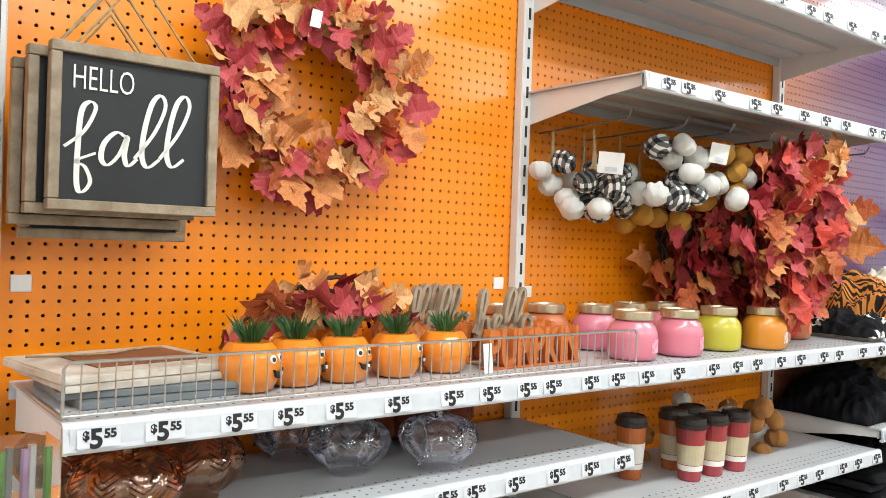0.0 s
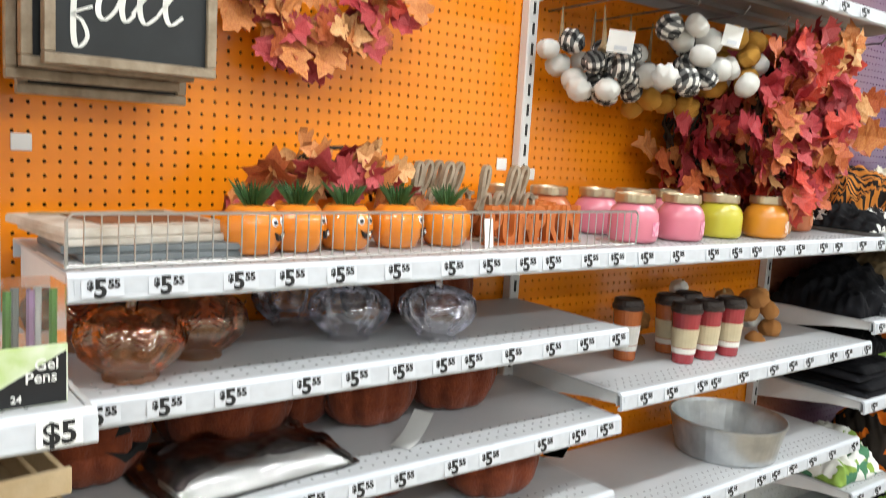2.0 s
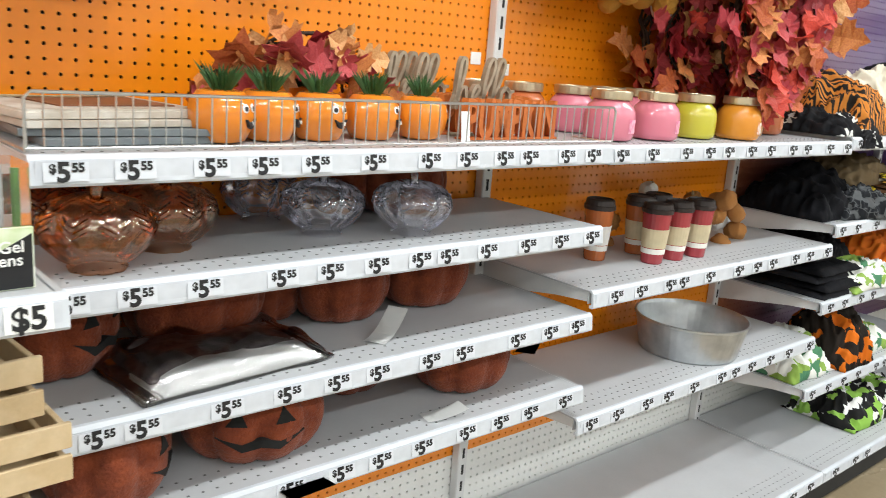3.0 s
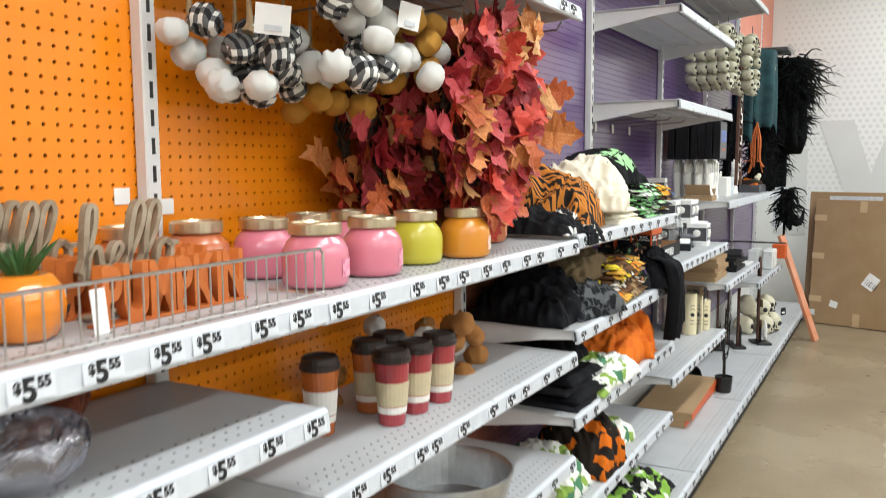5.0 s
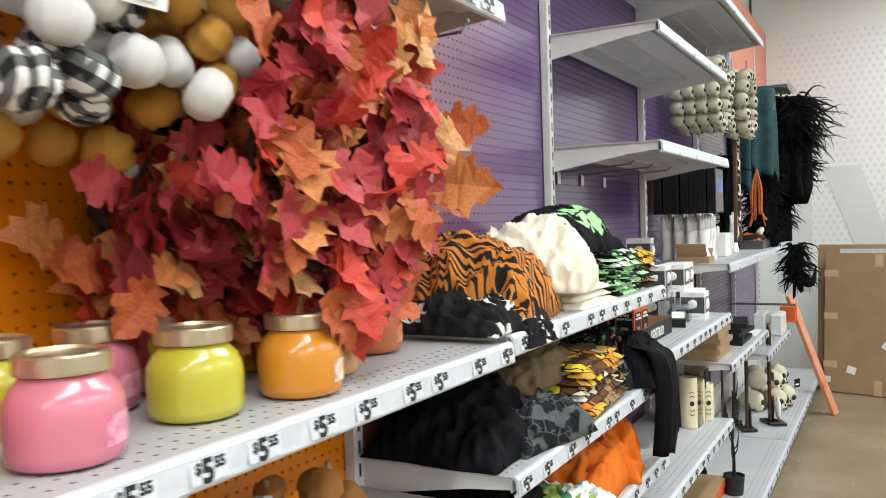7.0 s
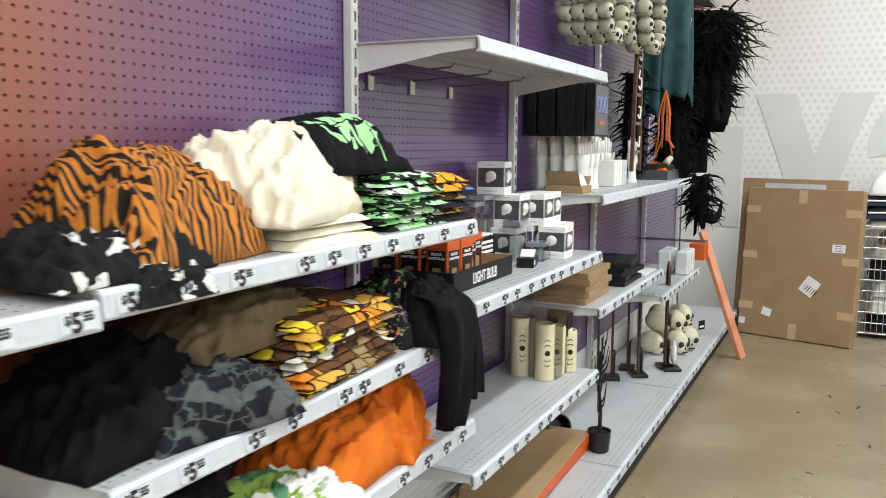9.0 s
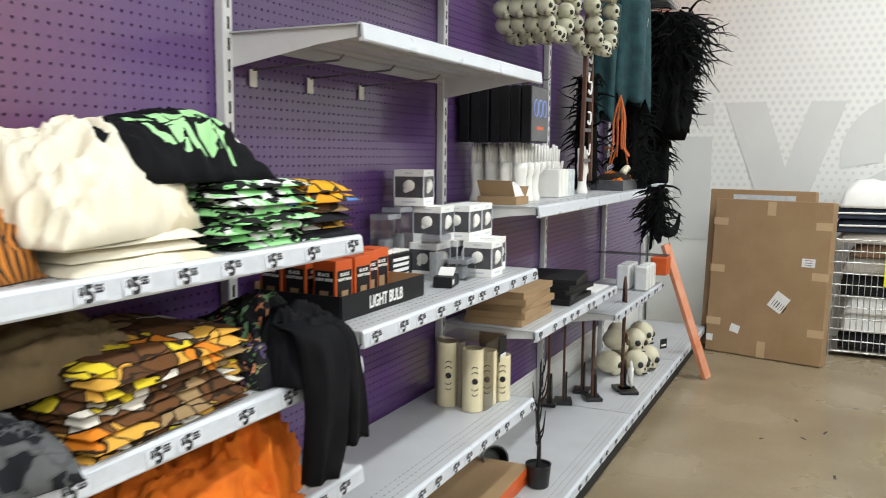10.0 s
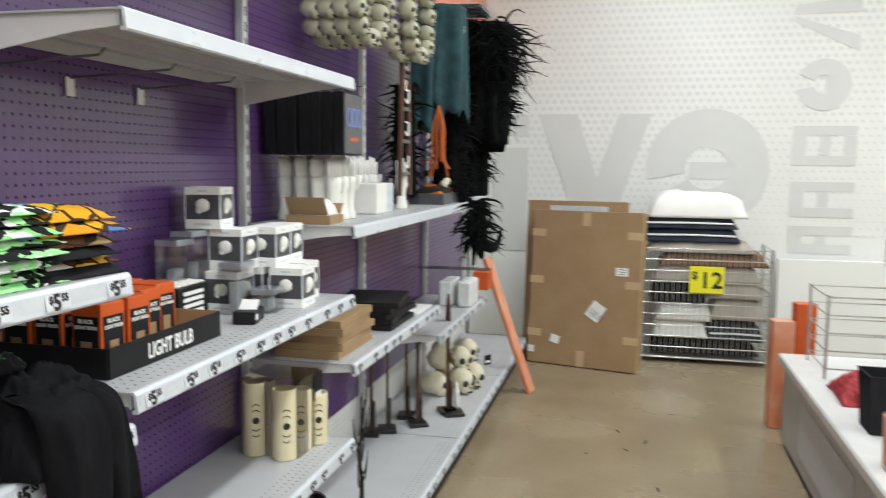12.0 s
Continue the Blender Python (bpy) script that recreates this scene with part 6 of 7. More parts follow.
def skull_mesh(name, material, s=1.0):
    """A simple skull: cranium, cheek, jaw and dark sockets."""
    bm = ball(0.05 * s, (0, 0.006 * s, 0.055 * s), (0.86, 1.08, 0.92), 3)
    ball(0.03 * s, (0, -0.022 * s, 0.024 * s), (0.95, 0.85, 0.9), 2, bm=bm)
    for sx in (-1, 1):
        ball(0.0135 * s, (sx * 0.018 * s, -0.040 * s, 0.048 * s), (1, 0.7, 1), 2, bm=bm, mi=1)
    ball(0.006 * s, (0, -0.047 * s, 0.030 * s), (0.8, 0.6, 1.2), 1, bm=bm, mi=1)
    box((0.024 * s, 0.008 * s, 0.005 * s), (0, -0.046 * s, 0.012 * s), bm=bm, mi=1)
    me = bpy.data.meshes.new(name)
    bm.normal_update()
    bm.to_mesh(me)
    bm.free()
    me.polygons.foreach_set("use_smooth", [True] * len(me.polygons))
    me.materials.append(material)
    me.materials.append(SLOT)
    return me


WREATH_SKULL = skull_mesh("skull", BONE_GREEN, 0.8)
for x, y in ((5.50, -0.10), (5.50, -0.16), (5.50, -0.22), (5.95, -0.27), (5.50, -0.28), (6.02, -0.34)):
    t = thing("skull_wreath", "round wreath of aged bone coloured plastic skulls", "wreath", (x - 0.08, y, 2.12), 0, "skull wreaths")
    n = 13
    for k in range(n):
        a = 2 * math.pi * k / n + 0.2
        ob = new("skull", WREATH_SKULL)
        ob.parent = t
        ob.matrix_basis = pose(0.165 * math.cos(a), 0, 0.165 * math.sin(a) - 0.03, 0, 15 * math.sin(k * 3), -8)
    part("hanger", tube([(0, 0.0, 0.18), (0, 0.0, 0.26)], 0.003), HOOK, t)
for k in range(1):
    t = thing("wooden_ladder_sign", "dark wooden ladder shaped sign with white lettering bars", "hanging sign", (5.93 + 0.06 * k, -0.28 - 0.03 * k, 1.34), 0, "ladder signs")
    for sx in (-1, 1):
        part("rail", box((0.022, 0.018, 0.78), (sx * 0.06, 0, 0.39), 0.002, (0, sx * -3, 0)), WALNUT, t)
    for j in range(5):
        part("rung", box((0.11, 0.014, 0.016), (0, 0, 0.10 + 0.145 * j)), HOOK, t)
    for j in range(4):
        part("letter_bar", ribbon(shift([(-0.25, 0.1), (0.2, 0.0), (0.3, 0.5), (-0.2, 0.55), (-0.1, 0.95), (0.3, 0.9)][: 3 + j], 0, 0.10, 0.13 + 0.145 * j), 0.022, 0.004), PLASTER, t).location = (0, -0.012, 0)
ORANGE_CORD = mat("orange_cord", (0.58, 0.14, 0.03), 0.7, var=0.2, scale=40)
for k in range(1):
    t = thing("orange_garland", "bunch of orange cord garlands hanging on a hook", "garland", (6.42 + 0.1 * k, -0.32, 1.42), 0)
    r = random.Random(k)
    for j in range(9):
        x0, y0 = r.uniform(-0.06, 0.06), r.uniform(-0.05, 0.05)
        part("cord", tube(smooth_path([(0, 0, 0.36), (x0, y0, 0.24), (x0 * 1.3, y0, 0.1), (x0 * 0.6 + 0.02, y0 * 2, 0.04 * (j % 3))]), 0.0045, 6), ORANGE_CORD, t)
hanging_cloth("teal_costume", 6.62, -0.30, 2.30, 0.26, 0.55, 0.22, TEAL, "dark teal gauze costume hanging on a hook", "costume", 2, 6, 1.35, ragged=0.12)
hanging_cloth("teal_costume", 6.48, -0.22, 2.26, 0.18, 0.58, 0.16, TEAL, "dark teal gauze costume hanging on a hook", "costume", 7, 5, 1.3, ragged=0.12)
t = thing("bone_claw", "pale bony claw decoration hanging over a costume", "decoration", (6.66, -0.39, 2.10))
for k in range(6):
    part("finger", tube(smooth_path([(0.0, 0, 0.18), (-0.03 + 0.012 * k, -0.01, 0.10), (-0.045 + 0.018 * k, 0.0, 0.0 + 0.01 * (k % 2))]), 0.008, 6, taper=0.5), BONE, t)


def shreds(name, x, y, z, width, depth, height, count, label, seed, burst=0.0):
    """A hanging body of black shredded strips with stray ends."""
    t = hanging_cloth(name, x, y, z + height, width * 0.55, height * 0.92, depth * 0.55, HAIR, label, "costume", seed, 7, 1.2, ragged=0.15, group="black shredded costumes")
    t.location.z = z
    r = random.Random(seed)
    bm = bmesh.new()
    for _ in range(count):
        a, v = r.uniform(0, 6.28), r.random()
        p = Vector((math.cos(a) * width * 0.26, math.sin(a) * depth * 0.26, height * (0.1 + 0.85 * v)))
        out = Vector((math.cos(a), math.sin(a), r.uniform(-0.9, 0.5)))
        ln = r.uniform(0.05, 0.14) * (1 + burst * (v > 0.5))
        pts = [p]
        for _ in range(4):
            out = (out + Vector((r.uniform(-0.5, 0.5), r.uniform(-0.5, 0.5), r.uniform(-0.6, 0.15)))).normalized()
            pts.append(pts[-1] + out * ln / 4)
        tube(pts, r.uniform(0.004, 0.011), 3, bm=bm, taper=0.2)
    tagged(part("shred", bm, HAIR, t), kind="stuff")
    return t


shreds("black_costume", 7.02, -0.46, 1.62, 0.36, 0.42, 0.72, 620, "black shredded costume hanging on a hook", 1, 1.1)
shreds("black_costume", 6.80, -0.30, 1.28, 0.30, 0.30, 0.62, 380, "black shredded costume hanging on a hook", 2)
shreds("black_costume", 7.15, -0.34, 1.30, 0.30, 0.34, 0.90, 420, "black shredded costume hanging on a hook", 3)
shreds("black_costume", 6.35, -0.16, 1.32, 0.24, 0.18, 0.60, 110, "black shredded costume hanging on a hook", 6)
t = thing("wire_basket_rack", "white wire rack hanging at the top of the wall bay", "wire rack", (6.95, -0.35, 2.33))
for k in range(8):
    part("wire", tube([(-0.2 + 0.057 * k, 0.3, 0), (-0.2 + 0.057 * k, -0.12, 0.0), (-0.2 + 0.057 * k, -0.13, 0.03)], 0.003, 5), METAL, t)
for y in (0.25, 0.05, -0.12):
    part("rail", tube([(-0.21, y, -0.003), (0.21, y, -0.003)], 0.004, 5), METAL, t)
part("plate", box((0.42, 0.4, 0.004), (0, 0.08, 0.012)), SHELF_WHITE, t)
shreds("raven_figure", 6.26, -0.56, 1.07, 0.10, 0.12, 0.26, 160, "black feathered raven figure hanging off the shelf edge", 9)
t = thing("raven_wing", "black feathered wing with curved tip and pale beak", "decoration", (6.28, -0.58, 1.05))
part("wing", tube(smooth_path([(0.0, 0, 0.05), (0.06, -0.04, 0.02), (0.12, -0.06, 0.05), (0.14, -0.07, 0.12)]), 0.035, 8, taper=0.15), HAIR, t, smooth=True)
t = thing("skull_tray", "dark tray of small boxed skull decorations", "display tray", (6.62, -0.26, H5))
part("tray", box((0.42, 0.18, 0.055), (0, 0, 0.0275), 0.002), BOX_GREY, t)
part("contents", cushion((0.38, 0.15, 0.04), (0, 0, 0.05), seed=51, bumps=0.5), ORANGE_BLACK, t, smooth=True)
part("bone", tube(smooth_path([(-0.02, -0.04, 0.09), (0.04, -0.05, 0.12), (0.12, -0.04, 0.10)]), 0.022, 8, taper=0.6), BONE, t, smooth=True)
for k in range(5):
    t = thing("wire_pack", "grey wire-fronted pack leaning at the shelf end", "hanging pack", (6.86 + 0.05 * k, -0.42, 1.00), 0, "grey packs")
    part("pack", box((0.035, 0.05, 0.30), (0, 0, 0.15), 0.002, (0, 6, 0)), STRIP_GREY, t)

# ---- lower shelves of the far bays ----
Q5 = 0.813
for k in range(5):
    t = thing("wooden_board", "flat kraft boxed sign stacked on a shelf", "boxed sign", (5.10 + 0.008 * (k % 3), -0.22, Q5 + 0.0265 * k), (0, 3, -2, 4, 1)[k], "stacked boards")
    part("carton", box((0.36, 0.24, 0.026), (0, 0, 0.013), 0.001), KRAFT, t)
for k in range(5):
    t = thing("black_sign_box", "flat black boxed sign stacked on a shelf", "boxed sign", (5.60, -0.24 + 0.01 * (k % 2), Q5 + 0.0225 * k), (0, 4, -5, 2, 8)[k], "stacked dark boxes")
    part("carton", box((0.34, 0.26, 0.022), (0, 0, 0.011), 0.001), BLACK_CARD, t)
t = thing("black_light_sign", "black boxed sign with pale loops leaning at the back", "boxed sign", (5.22, -0.06, Q5 + 0.135))
part("carton", box((0.26, 0.05, 0.12), (0, 0, 0.06), 0.002), BLACK_CARD, t)
for j in range(3):
    part("loop", tube([(0.012 * math.cos(a) + 0.03 * j, -0.027, 0.06 + 0.026 * math.sin(a)) for a in np.linspace(0, 6.28, 11)], 0.002, 5), NEON_BLUE, t)
t = thing("paper_sheet", "white paper sheet on a shelf", "paper", (5.93, -0.31, Q5))
part("sheet", box((0.24, 0.14, 0.008), (0, 0, 0.004), 0.001), PAPER, t)


def yard_stake(x, y, h, turn):
    t = thing("yard_stake", "dark wooden pointed yard stake on a flat foot", "yard stake", (x, y, 0.1615), turn, "yard stakes")
    part("post", box((0.030, 0.012, h), (0, 0, h / 2 + 0.01), 0.001), WALNUT, t)
    part("point", prism([(-0.03, 0.0), (0.03, 0.0), (0.022, 0.10), (0.0, 0.15), (-0.022, 0.10)], 0.012, (0, -0.006, h * 0.82)), WALNUT, t)
    part("foot", box((0.11, 0.09, 0.018), (0, 0, 0.009), 0.002), BLACK_POT, t)
    part("tombstone", prism([(-0.026, 0), (0.026, 0), (0.024, 0.12), (0.0, 0.15), (-0.024, 0.12)], 0.01, (0.0, -0.018, 0.018)), BLACK_POT, t)


for x, y, h, a in ((6.12, -0.14, 0.58, 20), (6.25, -0.26, 0.55, 30), (6.36, -0.17, 0.62, 10), (6.50, -0.36, 0.60, 30), (6.05, -0.08, 0.6, 10)):
    yard_stake(x, y, h, a)
t = thing("skeleton_stake", "small white skeleton on a dark post with foot", "yard stake", (6.47, -0.40, 0.1615), 25)
part("foot", box((0.12, 0.10, 0.018), (0, 0, 0.009), 0.002), BLACK_POT, t)
part("figure", ball(0.03, (0, -0.015, 0.10), (0.8, 0.5, 2.4), 2, rough=0.5), PLASTER, t, smooth=True)
for k, z in enumerate((0.31, 0.46)):
    t = thing("kraft_tag", "kraft paper tag on a yard stake", "tag", (6.50, -0.375, z), 30)
    part("card", box((0.075, 0.002, 0.055), (0, 0, 0)), KRAFT, t)
FLOOR_SKULL = skull_mesh("skull_figurine", BONE, 1.45)
for k, (x, y, z, a) in enumerate(((6.88, -0.36, 0.161, -35), (7.03, -0.40, 0.161, -60), (6.98, -0.25, 0.161, -20), (6.78, -0.22, 0.161, 10), (6.95, -0.33, 0.275, -40), (7.12, -0.28, 0.161, -30),
                                  (7.02, -0.20, 0.29, -70), (7.14, -0.33, 0.285, -15), (6.86, -0.24, 0.285, 20))):
    ob = new("skull_figurine", FLOOR_SKULL)
    ob.matrix_basis = pose(x, y, z, 0, 0, a)
    tagged(ob, "ivory plastic skull in a heap on the bottom deck", "skull", "loose skulls")
t = thing("black_tag_card", "black price card with white lines on a skull", "tag", (7.15, -0.46, 0.30), -30)
part("card", box((0.06, 0.002, 0.06), (0, 0, 0)), BLACK_CARD, t)
part("caption", box((0.04, 0.001, 0.012), (0, -0.0018, -0.01)), PAPER, t)
for k in range(6):
    t = thing("pearl_pack", "translucent white plastic pack standing on a shelf", "packaged decoration", (6.93 + 0.085 * (k % 3), -0.36 + 0.11 * (k // 3), 0.661), 0, "translucent packs")
    part("pack", box((0.07, 0.08, 0.15), (0, 0, 0.075), 0.010), PEARL, t)
for k in range(3):
    t = thing("orange_pack", "orange hanging pack on a hook", "hanging pack", (7.22 + 0.05 * k, -0.40, 0.72), 0, "orange packs")
    part("pack", box((0.04, 0.10, 0.11), (0, 0, 0.055), 0.004), ORANGE_CARD, t)
    part("hook", tube([(0, 0.4, 0.12), (0, -0.05, 0.12)], 0.003), HOOK, t)
t = thing("wooden_paddle", "tall copper orange board leaning on the shelving", "leaning board", (7.56, -0.675, 0.004), -20)
bm = box((0.075, 0.03, 0.93), (0, 0, 0.465), 0.003)
COPPER = mat("copper_orange_paint", (0.62, 0.20, 0.09), 0.35, color2=(0.70, 0.34, 0.22), scale=6, coat=0.3)
part("board", bm, COPPER, t).rotation_euler = (radians(-16.6), radians(-9), 0)
t = thing("branch_tree", "black bare branch decoration in a black pot", "decoration", (5.02, -0.385, 0.1615))
part("pot", lathe([(0.0, 0.0), (0.040, 0.0), (0.043, 0.004), (0.050, 0.088), (0.052, 0.092), (0.047, 0.092), (0.045, 0.080), (0.0, 0.078)], 24), BLACK_POT, t)
r = random.Random(12)
part("trunk", tube(smooth_path([(0, 0, 0.07), (0.004, 0, 0.18), (-0.006, 0.004, 0.28), (0.004, 0, 0.40), (0.0, 0, 0.5)]), 0.010, 7, taper=0.3), BLACK_POT, t)
for k in range(12):
    z, a = 0.16 + 0.026 * k, r.uniform(0, 6.28)
    d = Vector((math.cos(a), math.sin(a), 0))
    part("twig", tube(smooth_path([(0, 0, z), d * 0.022 + Vector((0, 0, z + 0.03)), d * 0.032 + Vector((0.008, 0, z + 0.10))]), 0.005, 5, taper=0.3), BLACK_POT, t)
t = thing("branch_tree", "black bare branch decoration lying on its side", "decoration", (5.06, -0.16, 0.215), 0)
part("pot", lathe([(0.0, 0.0), (0.044, 0.0), (0.054, 0.10), (0.048, 0.10), (0.042, 0.01), (0.0, 0.01)], 20), BLACK_POT, t).rotation_euler = (radians(35), radians(-62), 0)
for k in range(2):
    t = thing("flat_box", "flat kraft and orange boxed decoration lying on the deck", "boxed sign", (4.62, -0.20 - 0.02 * k, 0.1615 + 0.041 * k), 2 * k)
    part("carton", box((0.78, 0.28, 0.04), (0, 0, 0.02), 0.002), KRAFT, t)
    part("edge_strip", box((0.78, 0.002, 0.034), (0, -0.1415, 0.02)), ORANGE_CARD, t, "orange printed edge")

# ---- end of the aisle ----
slab("wall_panel", (1.98, 0.02, 0.9), (8.32, -0.012, 2.75), SALMON, "salmon painted header panel above the far bays", "wall panel")
t = thing("wall_graphic", "large pale grey printed shapes on the white wall", "wall graphic", (END_X - 0.004, 0, 0))


def wall_shape(outline, name="shape"):
    own = bmesh.new()
    own.faces.new([own.verts.new((0, y, z)) for y, z in outline])
    bmesh.ops.triangulate(own, faces=own.faces)
    bmesh.ops.solidify(own, geom=own.faces[:], thickness=0.002)
    part(name, own, WALL_GREY, t)


wall_shape([(-0.09, 1.91), (-0.40, 1.91), (-0.40, 1.73), (-0.09, 1.73)])
wall_shape([(-0.09, 1.63), (-0.40, 1.63), (-0.40, 0.75), (-0.09, 0.75)])
wall_shape([(-0.49, 1.91), (-0.81, 1.91), (-0.98, 1.38), (-1.15, 1.91), (-1.41, 1.91), (-1.10, 0.95), (-0.84, 0.95)])


def wall_ring(y, z, outer, inner, a0, a1, n=36):
    for a, b in zip(np.linspace(a0, a1, n), np.linspace(a0, a1, n)[1:]):
        wall_shape([(y + outer * math.cos(a), z + outer * math.sin(a)), (y + outer * math.cos(b), z + outer * math.sin(b)), (y + inner * math.cos(b), z + inner * math.sin(b)), (y + inner * math.cos(a), z + inner * math.sin(a))])


wall_ring(-1.86, 1.47, 0.48, 0.17, -0.2, 2 * math.pi - 0.55)
wall_shape([(-2.33, 1.52), (-1.72, 1.52), (-1.72, 1.38), (-2.33, 1.38)])
wall_shape([(-2.47, 2.66), (-2.95, 2.50), (-2.95, 2.38), (-2.47, 2.62)])
wall_shape([(-2.47, 2.74), (-2.95, 2.80), (-2.95, 2.68), (-2.47, 2.67)])
wall_ring(-2.71, 2.13, 0.20, 0.075, 0.4, 2 * math.pi - 0.2, 24)
wall_shape([(-2.72, 2.32), (-2.72, 1.95), (-2.78, 1.95), (-2.78, 2.32)])
for z0, z1, mid in ((1.50, 1.81, True), (1.09, 1.37, False), (0.80, 1.02, False)):
    wall_shape([(-2.50, z0), (-2.60, z0), (-2.60, z1), (-2.50, z1)])
    wall_shape([(-2.604, z0), (-2.97, z0), (-2.97, z0 + 0.075), (-2.604, z0 + 0.075)])
    wall_shape([(-2.604, z1 - 0.075), (-2.97, z1 - 0.075), (-2.97, z1), (-2.604, z1)])
    wall_shape([(-2.70, z0 + 0.079), (-2.78, z0 + 0.079), (-2.78, z1 - 0.079), (-2.70, z1 - 0.079)])
    if mid:
        wall_shape([(-2.88, z0 + 0.079), (-2.97, z0 + 0.079), (-2.97, z1 - 0.079), (-2.88, z1 - 0.079)])
verts, faces = [], []
for i in range(64):
    for j in range(40):
        y, z = -0.15 - 0.062 * i - 0.031 * (j % 2), 0.95 + 0.056 * j
        rr = 0.019 * (0.35 + 0.65 * abs(math.sin(0.9 * z + 0.35 * y)))
        n = len(verts)
        verts += [(END_X - 0.0025, y + rr * math.cos(k * math.pi / 4), z + rr * math.sin(k * math.pi / 4)) for k in range(8)]
        faces.append(tuple(range(n, n + 8)))
DOT = mat("wall_dot_grey", (0.69, 0.70, 0.70), 0.6, var=0.04)
me = bpy.data.meshes.new("wall_dots")
me.from_pydata(verts, [], faces)
me.materials.append(DOT)
tagged(new("wall_dots", me), "field of pale grey printed dots on the wall", "wall graphic", kind="stuff")


def carton(x, y, w, h, d, turn, lean, label, tapes):
    t = thing("cardboard_box", label, "cardboard box", (x, y, 0.001), turn, "cardboard boxes")
    body = part("carton", box((w, d, h), (0, 0, h / 2), 0.004), KRAFT, t)
    t.rotation_euler.x = radians(-lean)
    for px, pz, tw, th in tapes:
        part("tape", box((tw, 0.001, th), (px, -d / 2 - 0.0008, pz)), TAPE, t)
    return t


def edge_tapes(w, h):
    out = []
    for z in (0.2, 0.55, 0.86):
        out += [(-w / 2 + 0.055, z * h, 0.11, 0.055), (w / 2 - 0.055, z * h, 0.11, 0.055)]
    return out + [(0.0, h - 0.05, 0.06, 0.10), (0.0, 0.06, 0.06, 0.12)]


bx = carton(8.36, -0.955, 0.83, 1.15, 0.12, -104, 5, "large flat taped kraft cardboard box leaning upright", edge_tapes(0.84, 1.14))
part("barcode_label", box((0.11, 0.001, 0.13), (0.10, -0.0612, 0.42), rot=(0, 32, 0)), PAPER, bx, "white shipping label")
part("barcode_label", box((0.09, 0.001, 0.06), (0.28, -0.0612, 0.72)), PAPER, bx, "white shipping label")
part("barcode_label", box((0.07, 0.001, 0.06), (-0.20, -0.0612, 0.19), rot=(0, 14, 0)), PAPER, bx, "white shipping label")
part("barcode_label", box((0.05, 0.001, 0.05), (-0.385, -0.0612, 0.10)), PAPER, bx, "white shipping label")
for k in range(6):
    part("barcode", box((0.003 + 0.002 * (k % 3), 0.0006, 0.05), (0.063 + 0.016 * k, -0.0619, 0.42 - 0.01 * k), rot=(0, 32, 0)), INK, bx)
for k in range(3):
    part("caption", box((0.05, 0.0006, 0.004), (0.28, -0.0619, 0.703 + 0.017 * k)), INK, bx)
bx = carton(8.56, -0.86, 0.76, 1.215, 0.10, -100, 5, "kraft cardboard box standing behind another", [])
part("printed_tape", box((0.45, 0.001, 0.055), (0.02, -0.0512, 1.15)), SILVER_PACK, bx, "pale printed tape")

rk = thing("wire_bin", "grey wire bin with yellow price sign", "wire bin", (8.66, -1.84, 0.0), 0)
W2, HT, DP = 0.46, 0.88, 0.50
for sy in (-1, 1):
    for dx in (0.0, DP):
        part("post", tube([(dx, sy * W2, 0.0), (dx, sy * W2, HT)], 0.010, 8), METAL, rk)
me = None
for k in range(23):
    ob = part("wire", tube([(0, 0, 0.03), (0, 0, HT)], 0.003, 5) if me is None else me, METAL, rk)
    me = ob.data
    ob.location = (-0.002, -W2 + 2 * W2 * (k + 0.5) / 23, 0)
for k in range(11):
    z = 0.04 + (HT - 0.05) * k / 10
    part("rail", tube([(DP, W2, z), (0, W2, z), (0, -W2, z), (DP, -W2, z)], 0.0045, 6), METAL, rk)
part("bottom", box((DP, 2 * W2, 0.012), (DP / 2, 0, 0.045)), METAL, rk)
sgn = box((0.006, 0.245, 0.20), (-0.016, 0.0, 0.645))
me = text_mesh("12", 0.17, 0.001, 0.003)
me.transform(Matrix.Rotation(radians(-90), 4, "Z"))
me.transform(Matrix.Translation((-0.0205, -0.03, 0.585)))
n = len(sgn.faces)
sgn.from_mesh(me)
me = text_mesh("$", 0.08, 0.001, 0.002)
me.transform(Matrix.Rotation(radians(-90), 4, "Z"))
me.transform(Matrix.Translation((-0.0205, 0.088, 0.65)))
sgn.from_mesh(me)
sgn.faces.ensure_lookup_table()
for f in sgn.faces[n:]:
    f.material_index = 1
part("price_sign", sgn, YELLOW_SIGN, rk, "yellow sign with black price", extra=(INK,))
layers = [(0.07, 0.13, GREY_CLOTH, 0), (0.19, 0.15, PILLOW_WHITE, 0.18), (0.18, 0.12, NAVY, -0.22), (0.32, 0.15, PILLOW_WHITE, 0.16), (0.34, 0.16, BEIGE, -0.24), (0.46, 0.15, GREY_CLOTH, 0.2), (0.50, 0.16, BEIGE, -0.2), (0.62, 0.14, BEIGE, 0.0), (0.74, 0.11, BROWN_BLANKET, -0.05),
          (0.84, 0.09, BEIGE, 0.05), (0.92, 0.11, NAVY, 0.12), (1.02, 0.09, NAVY, 0.14), (1.10, 0.17, PILLOW_WHITE, 0.08)]
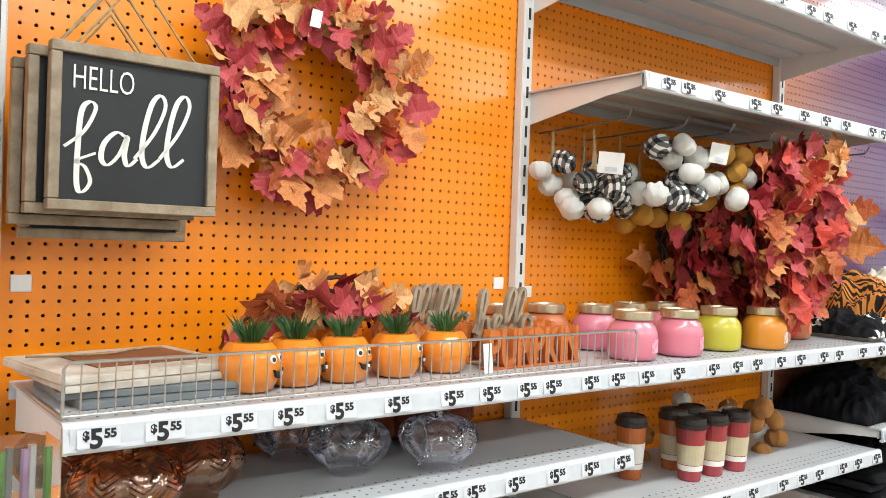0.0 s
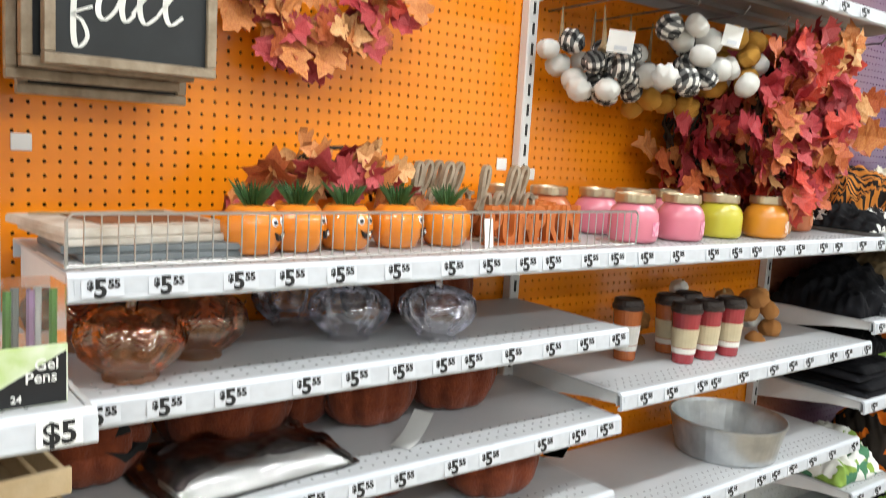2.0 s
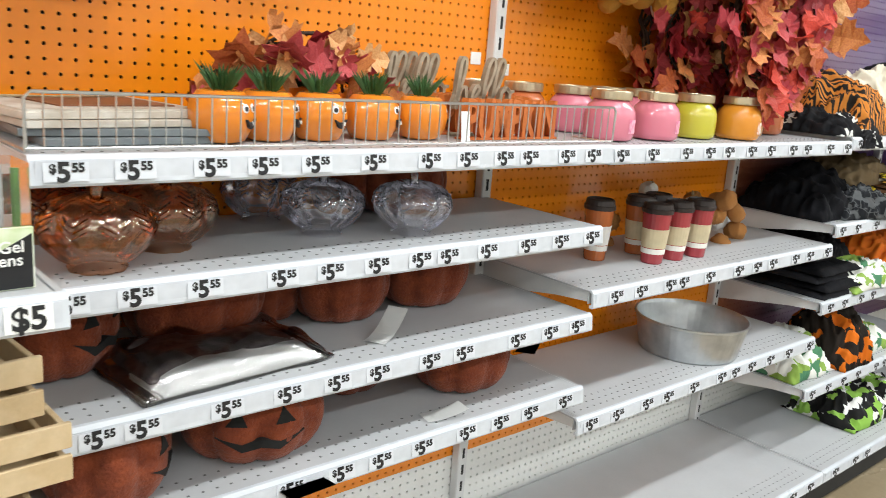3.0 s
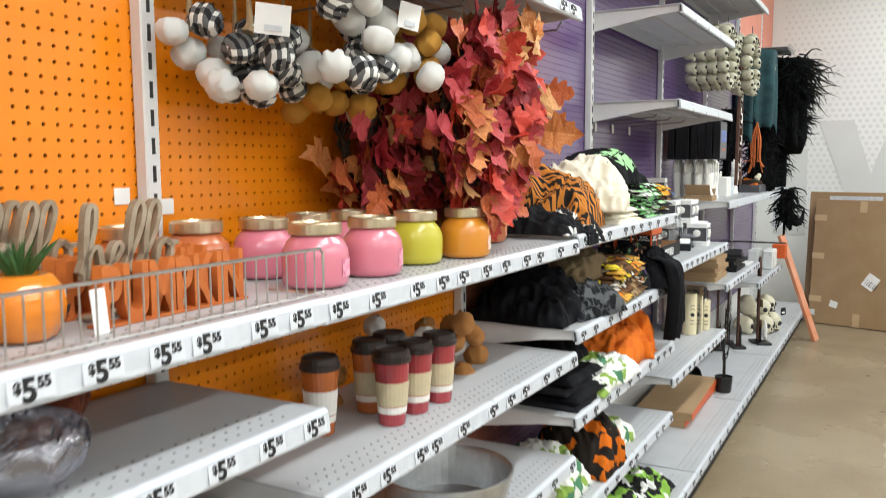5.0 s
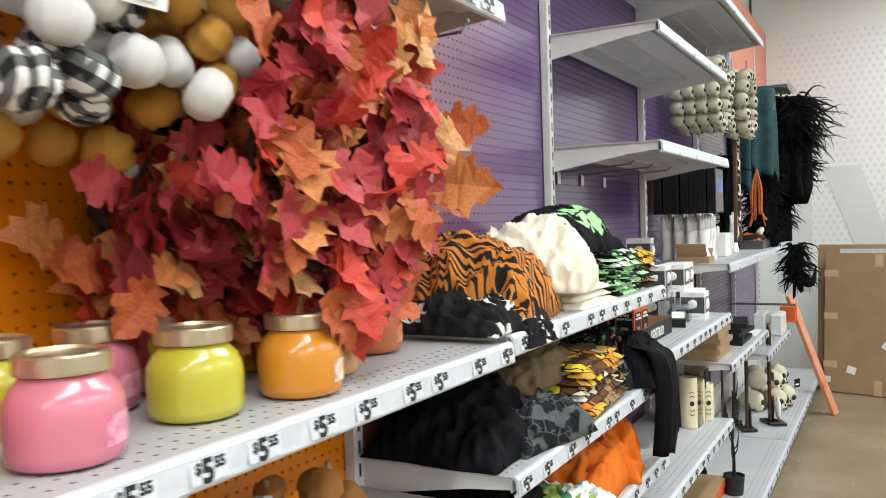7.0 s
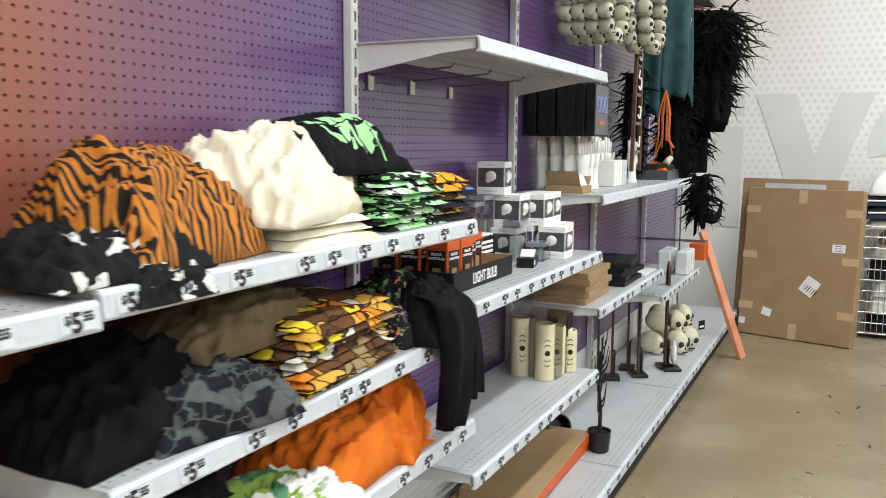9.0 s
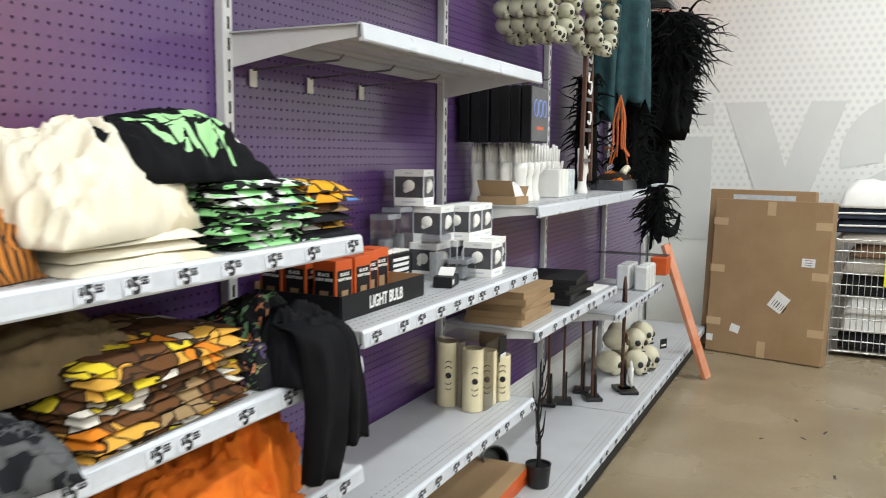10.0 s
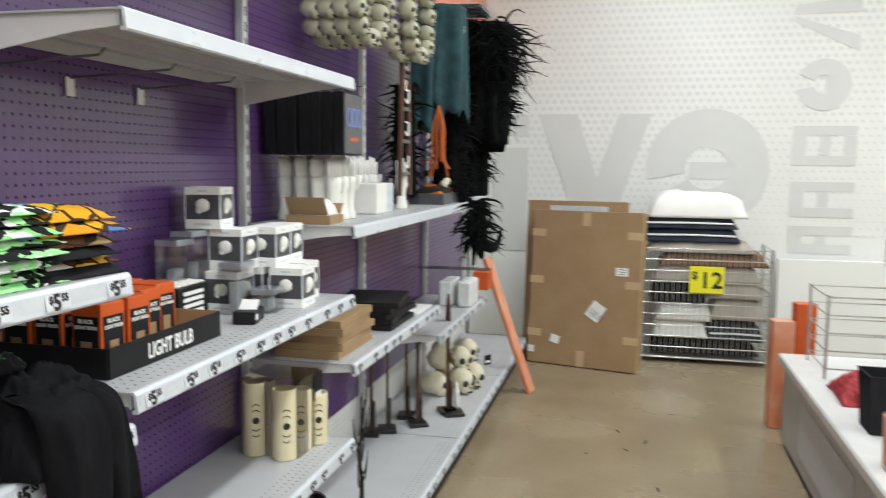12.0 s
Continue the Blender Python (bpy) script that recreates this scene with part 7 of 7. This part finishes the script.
for k, (z, h, m, dy) in enumerate(layers):
    wide = 0.40 if abs(dy) > 0.15 else 0.78 if z < 0.9 else 0.70
    t = thing("pillow", "plump folded pillow or blanket stacked in a wire bin", "pillow", (8.90, -1.84 + dy, z), 0, "pillows in the bin")
    part("cover", cushion((0.42, wide, h * 1.1), (0, 0, 0), 14, 20, 0.2, 60 + k, 0.4), m, t, smooth=True)
    if m is NAVY:
        part("piping", tube([(-0.205, -wide / 2 * 0.9, h * 0.45), (-0.212, 0, h * 0.5), (-0.205, wide / 2 * 0.9, h * 0.45)], 0.008, 6), PILLOW_WHITE, t, "white piping")

t = thing("white_board", "white panel leaning against the end wall", "panel", (9.24, -2.95, 0.0))
part("panel", box((0.05, 1.05, 0.76), (0, 0, 0.38), 0.004), WALL_WHITE, t)

# ---- island fixture across the aisle ----
isl = thing("island_fixture", "low white island display fixture", "display fixture", (5.75, -2.53, 0.0), 0)
part("body", box((2.34, 0.84, 0.41), (0, 0, 0.235), 0.006), SHELF_WHITE, isl)
part("top", box((2.40, 0.90, 0.05), (0, 0, 0.465), 0.008), UPRIGHT, isl)
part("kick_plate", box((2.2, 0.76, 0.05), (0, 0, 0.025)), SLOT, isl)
part("picture_panel", box((1.0, 0.004, 0.26), (0.2, 0.4225, 0.24)), STRIP_GREY, isl, "faint grey printed panel")
t = thing("dark_bin", "dark grey storage bin on the island", "storage bin", (5.66, -2.26, 0.4905))
part("bin", lathe([(0.0, 0.0), (0.105, 0.0), (0.125, 0.22), (0.13, 0.225), (0.118, 0.225), (0.10, 0.01), (0.0, 0.01)], 4), GREY_CLOTH, t).rotation_euler.z = radians(45)
rumple("red_cloth", 6.12, -2.32, 0.4905, (0.34, 0.28, 0.10), LEAF_MATS[0], "crumpled dark red cloth on the island", 71)
t = thing("wire_rack", "small grey wire rack on the island", "wire rack", (6.62, -2.40, 0.4905))
for dx in (-0.2, 0.2):
    for dy in (-0.2, 0.2):
        part("post", tube([(dx, dy, 0), (dx, dy, 0.40)], 0.007, 6), METAL, t)
for k in range(5):
    z = 0.05 + 0.085 * k
    part("rail", tube([(-0.2, -0.2, z), (0.2, -0.2, z), (0.2, 0.2, z), (-0.2, 0.2, z), (-0.2, -0.2, z)], 0.004, 5), METAL, t)
t = thing("dark_carton", "dark display carton with pale bottles", "display tray", (6.30, -2.58, 1.02))
part("carton", box((0.3, 0.22, 0.30), (0, 0, 0.15), 0.003), BLACK_CARD, t)
part("support", box((0.24, 0.2, 0.53), (0, 0, -0.265)), BOX_GREY, t)
for k in range(3):
    part("bottle", lathe([(0.0, 0), (0.03, 0), (0.03, 0.12), (0.012, 0.15), (0.012, 0.18), (0.0, 0.18)], 14), PEARL, t).location = (-0.09 + 0.09 * k, 0.13, 0.02)
t = thing("orange_pot", "copper orange pot on the island edge", "pot", (5.22, -2.20, 0.4905))
part("pot", lathe([(0.0, 0), (0.06, 0), (0.07, 0.02), (0.075, 0.18), (0.07, 0.185), (0.065, 0.02), (0.0, 0.02)], 20), COPPER, t)
t = thing("salmon_carton", "salmon coloured tall carton beside the island", "carton", (7.24, -2.14, 0.0), 8)
part("carton", box((0.10, 0.12, 0.62), (0, 0, 0.31), 0.003), COPPER, t)
part("flap", box((0.09, 0.11, 0.32), (0.0, -0.12, 0.56), 0.003), ORANGE_CARD, t, "bright orange card")
for x, y, a, l in ((6.9, -1.25, 20, 0.05), (6.75, -1.4, -15, 0.06), (6.6, -1.3, 40, 0.04), (6.1, -1.45, 5, 0.05), (7.3, -1.55, 80, 0.04), (5.6, -1.2, 60, 0.035), (6.5, -1.1, -30, 0.03)):
    t = thing("floor_scuff", "dark scuffed mark on the concrete floor", "floor mark", (x, y, 0.0002), a, "floor marks")
    part("mark", box((l, 0.012, 0.0008), (0, 0, 0.0004)), SLOT, t)
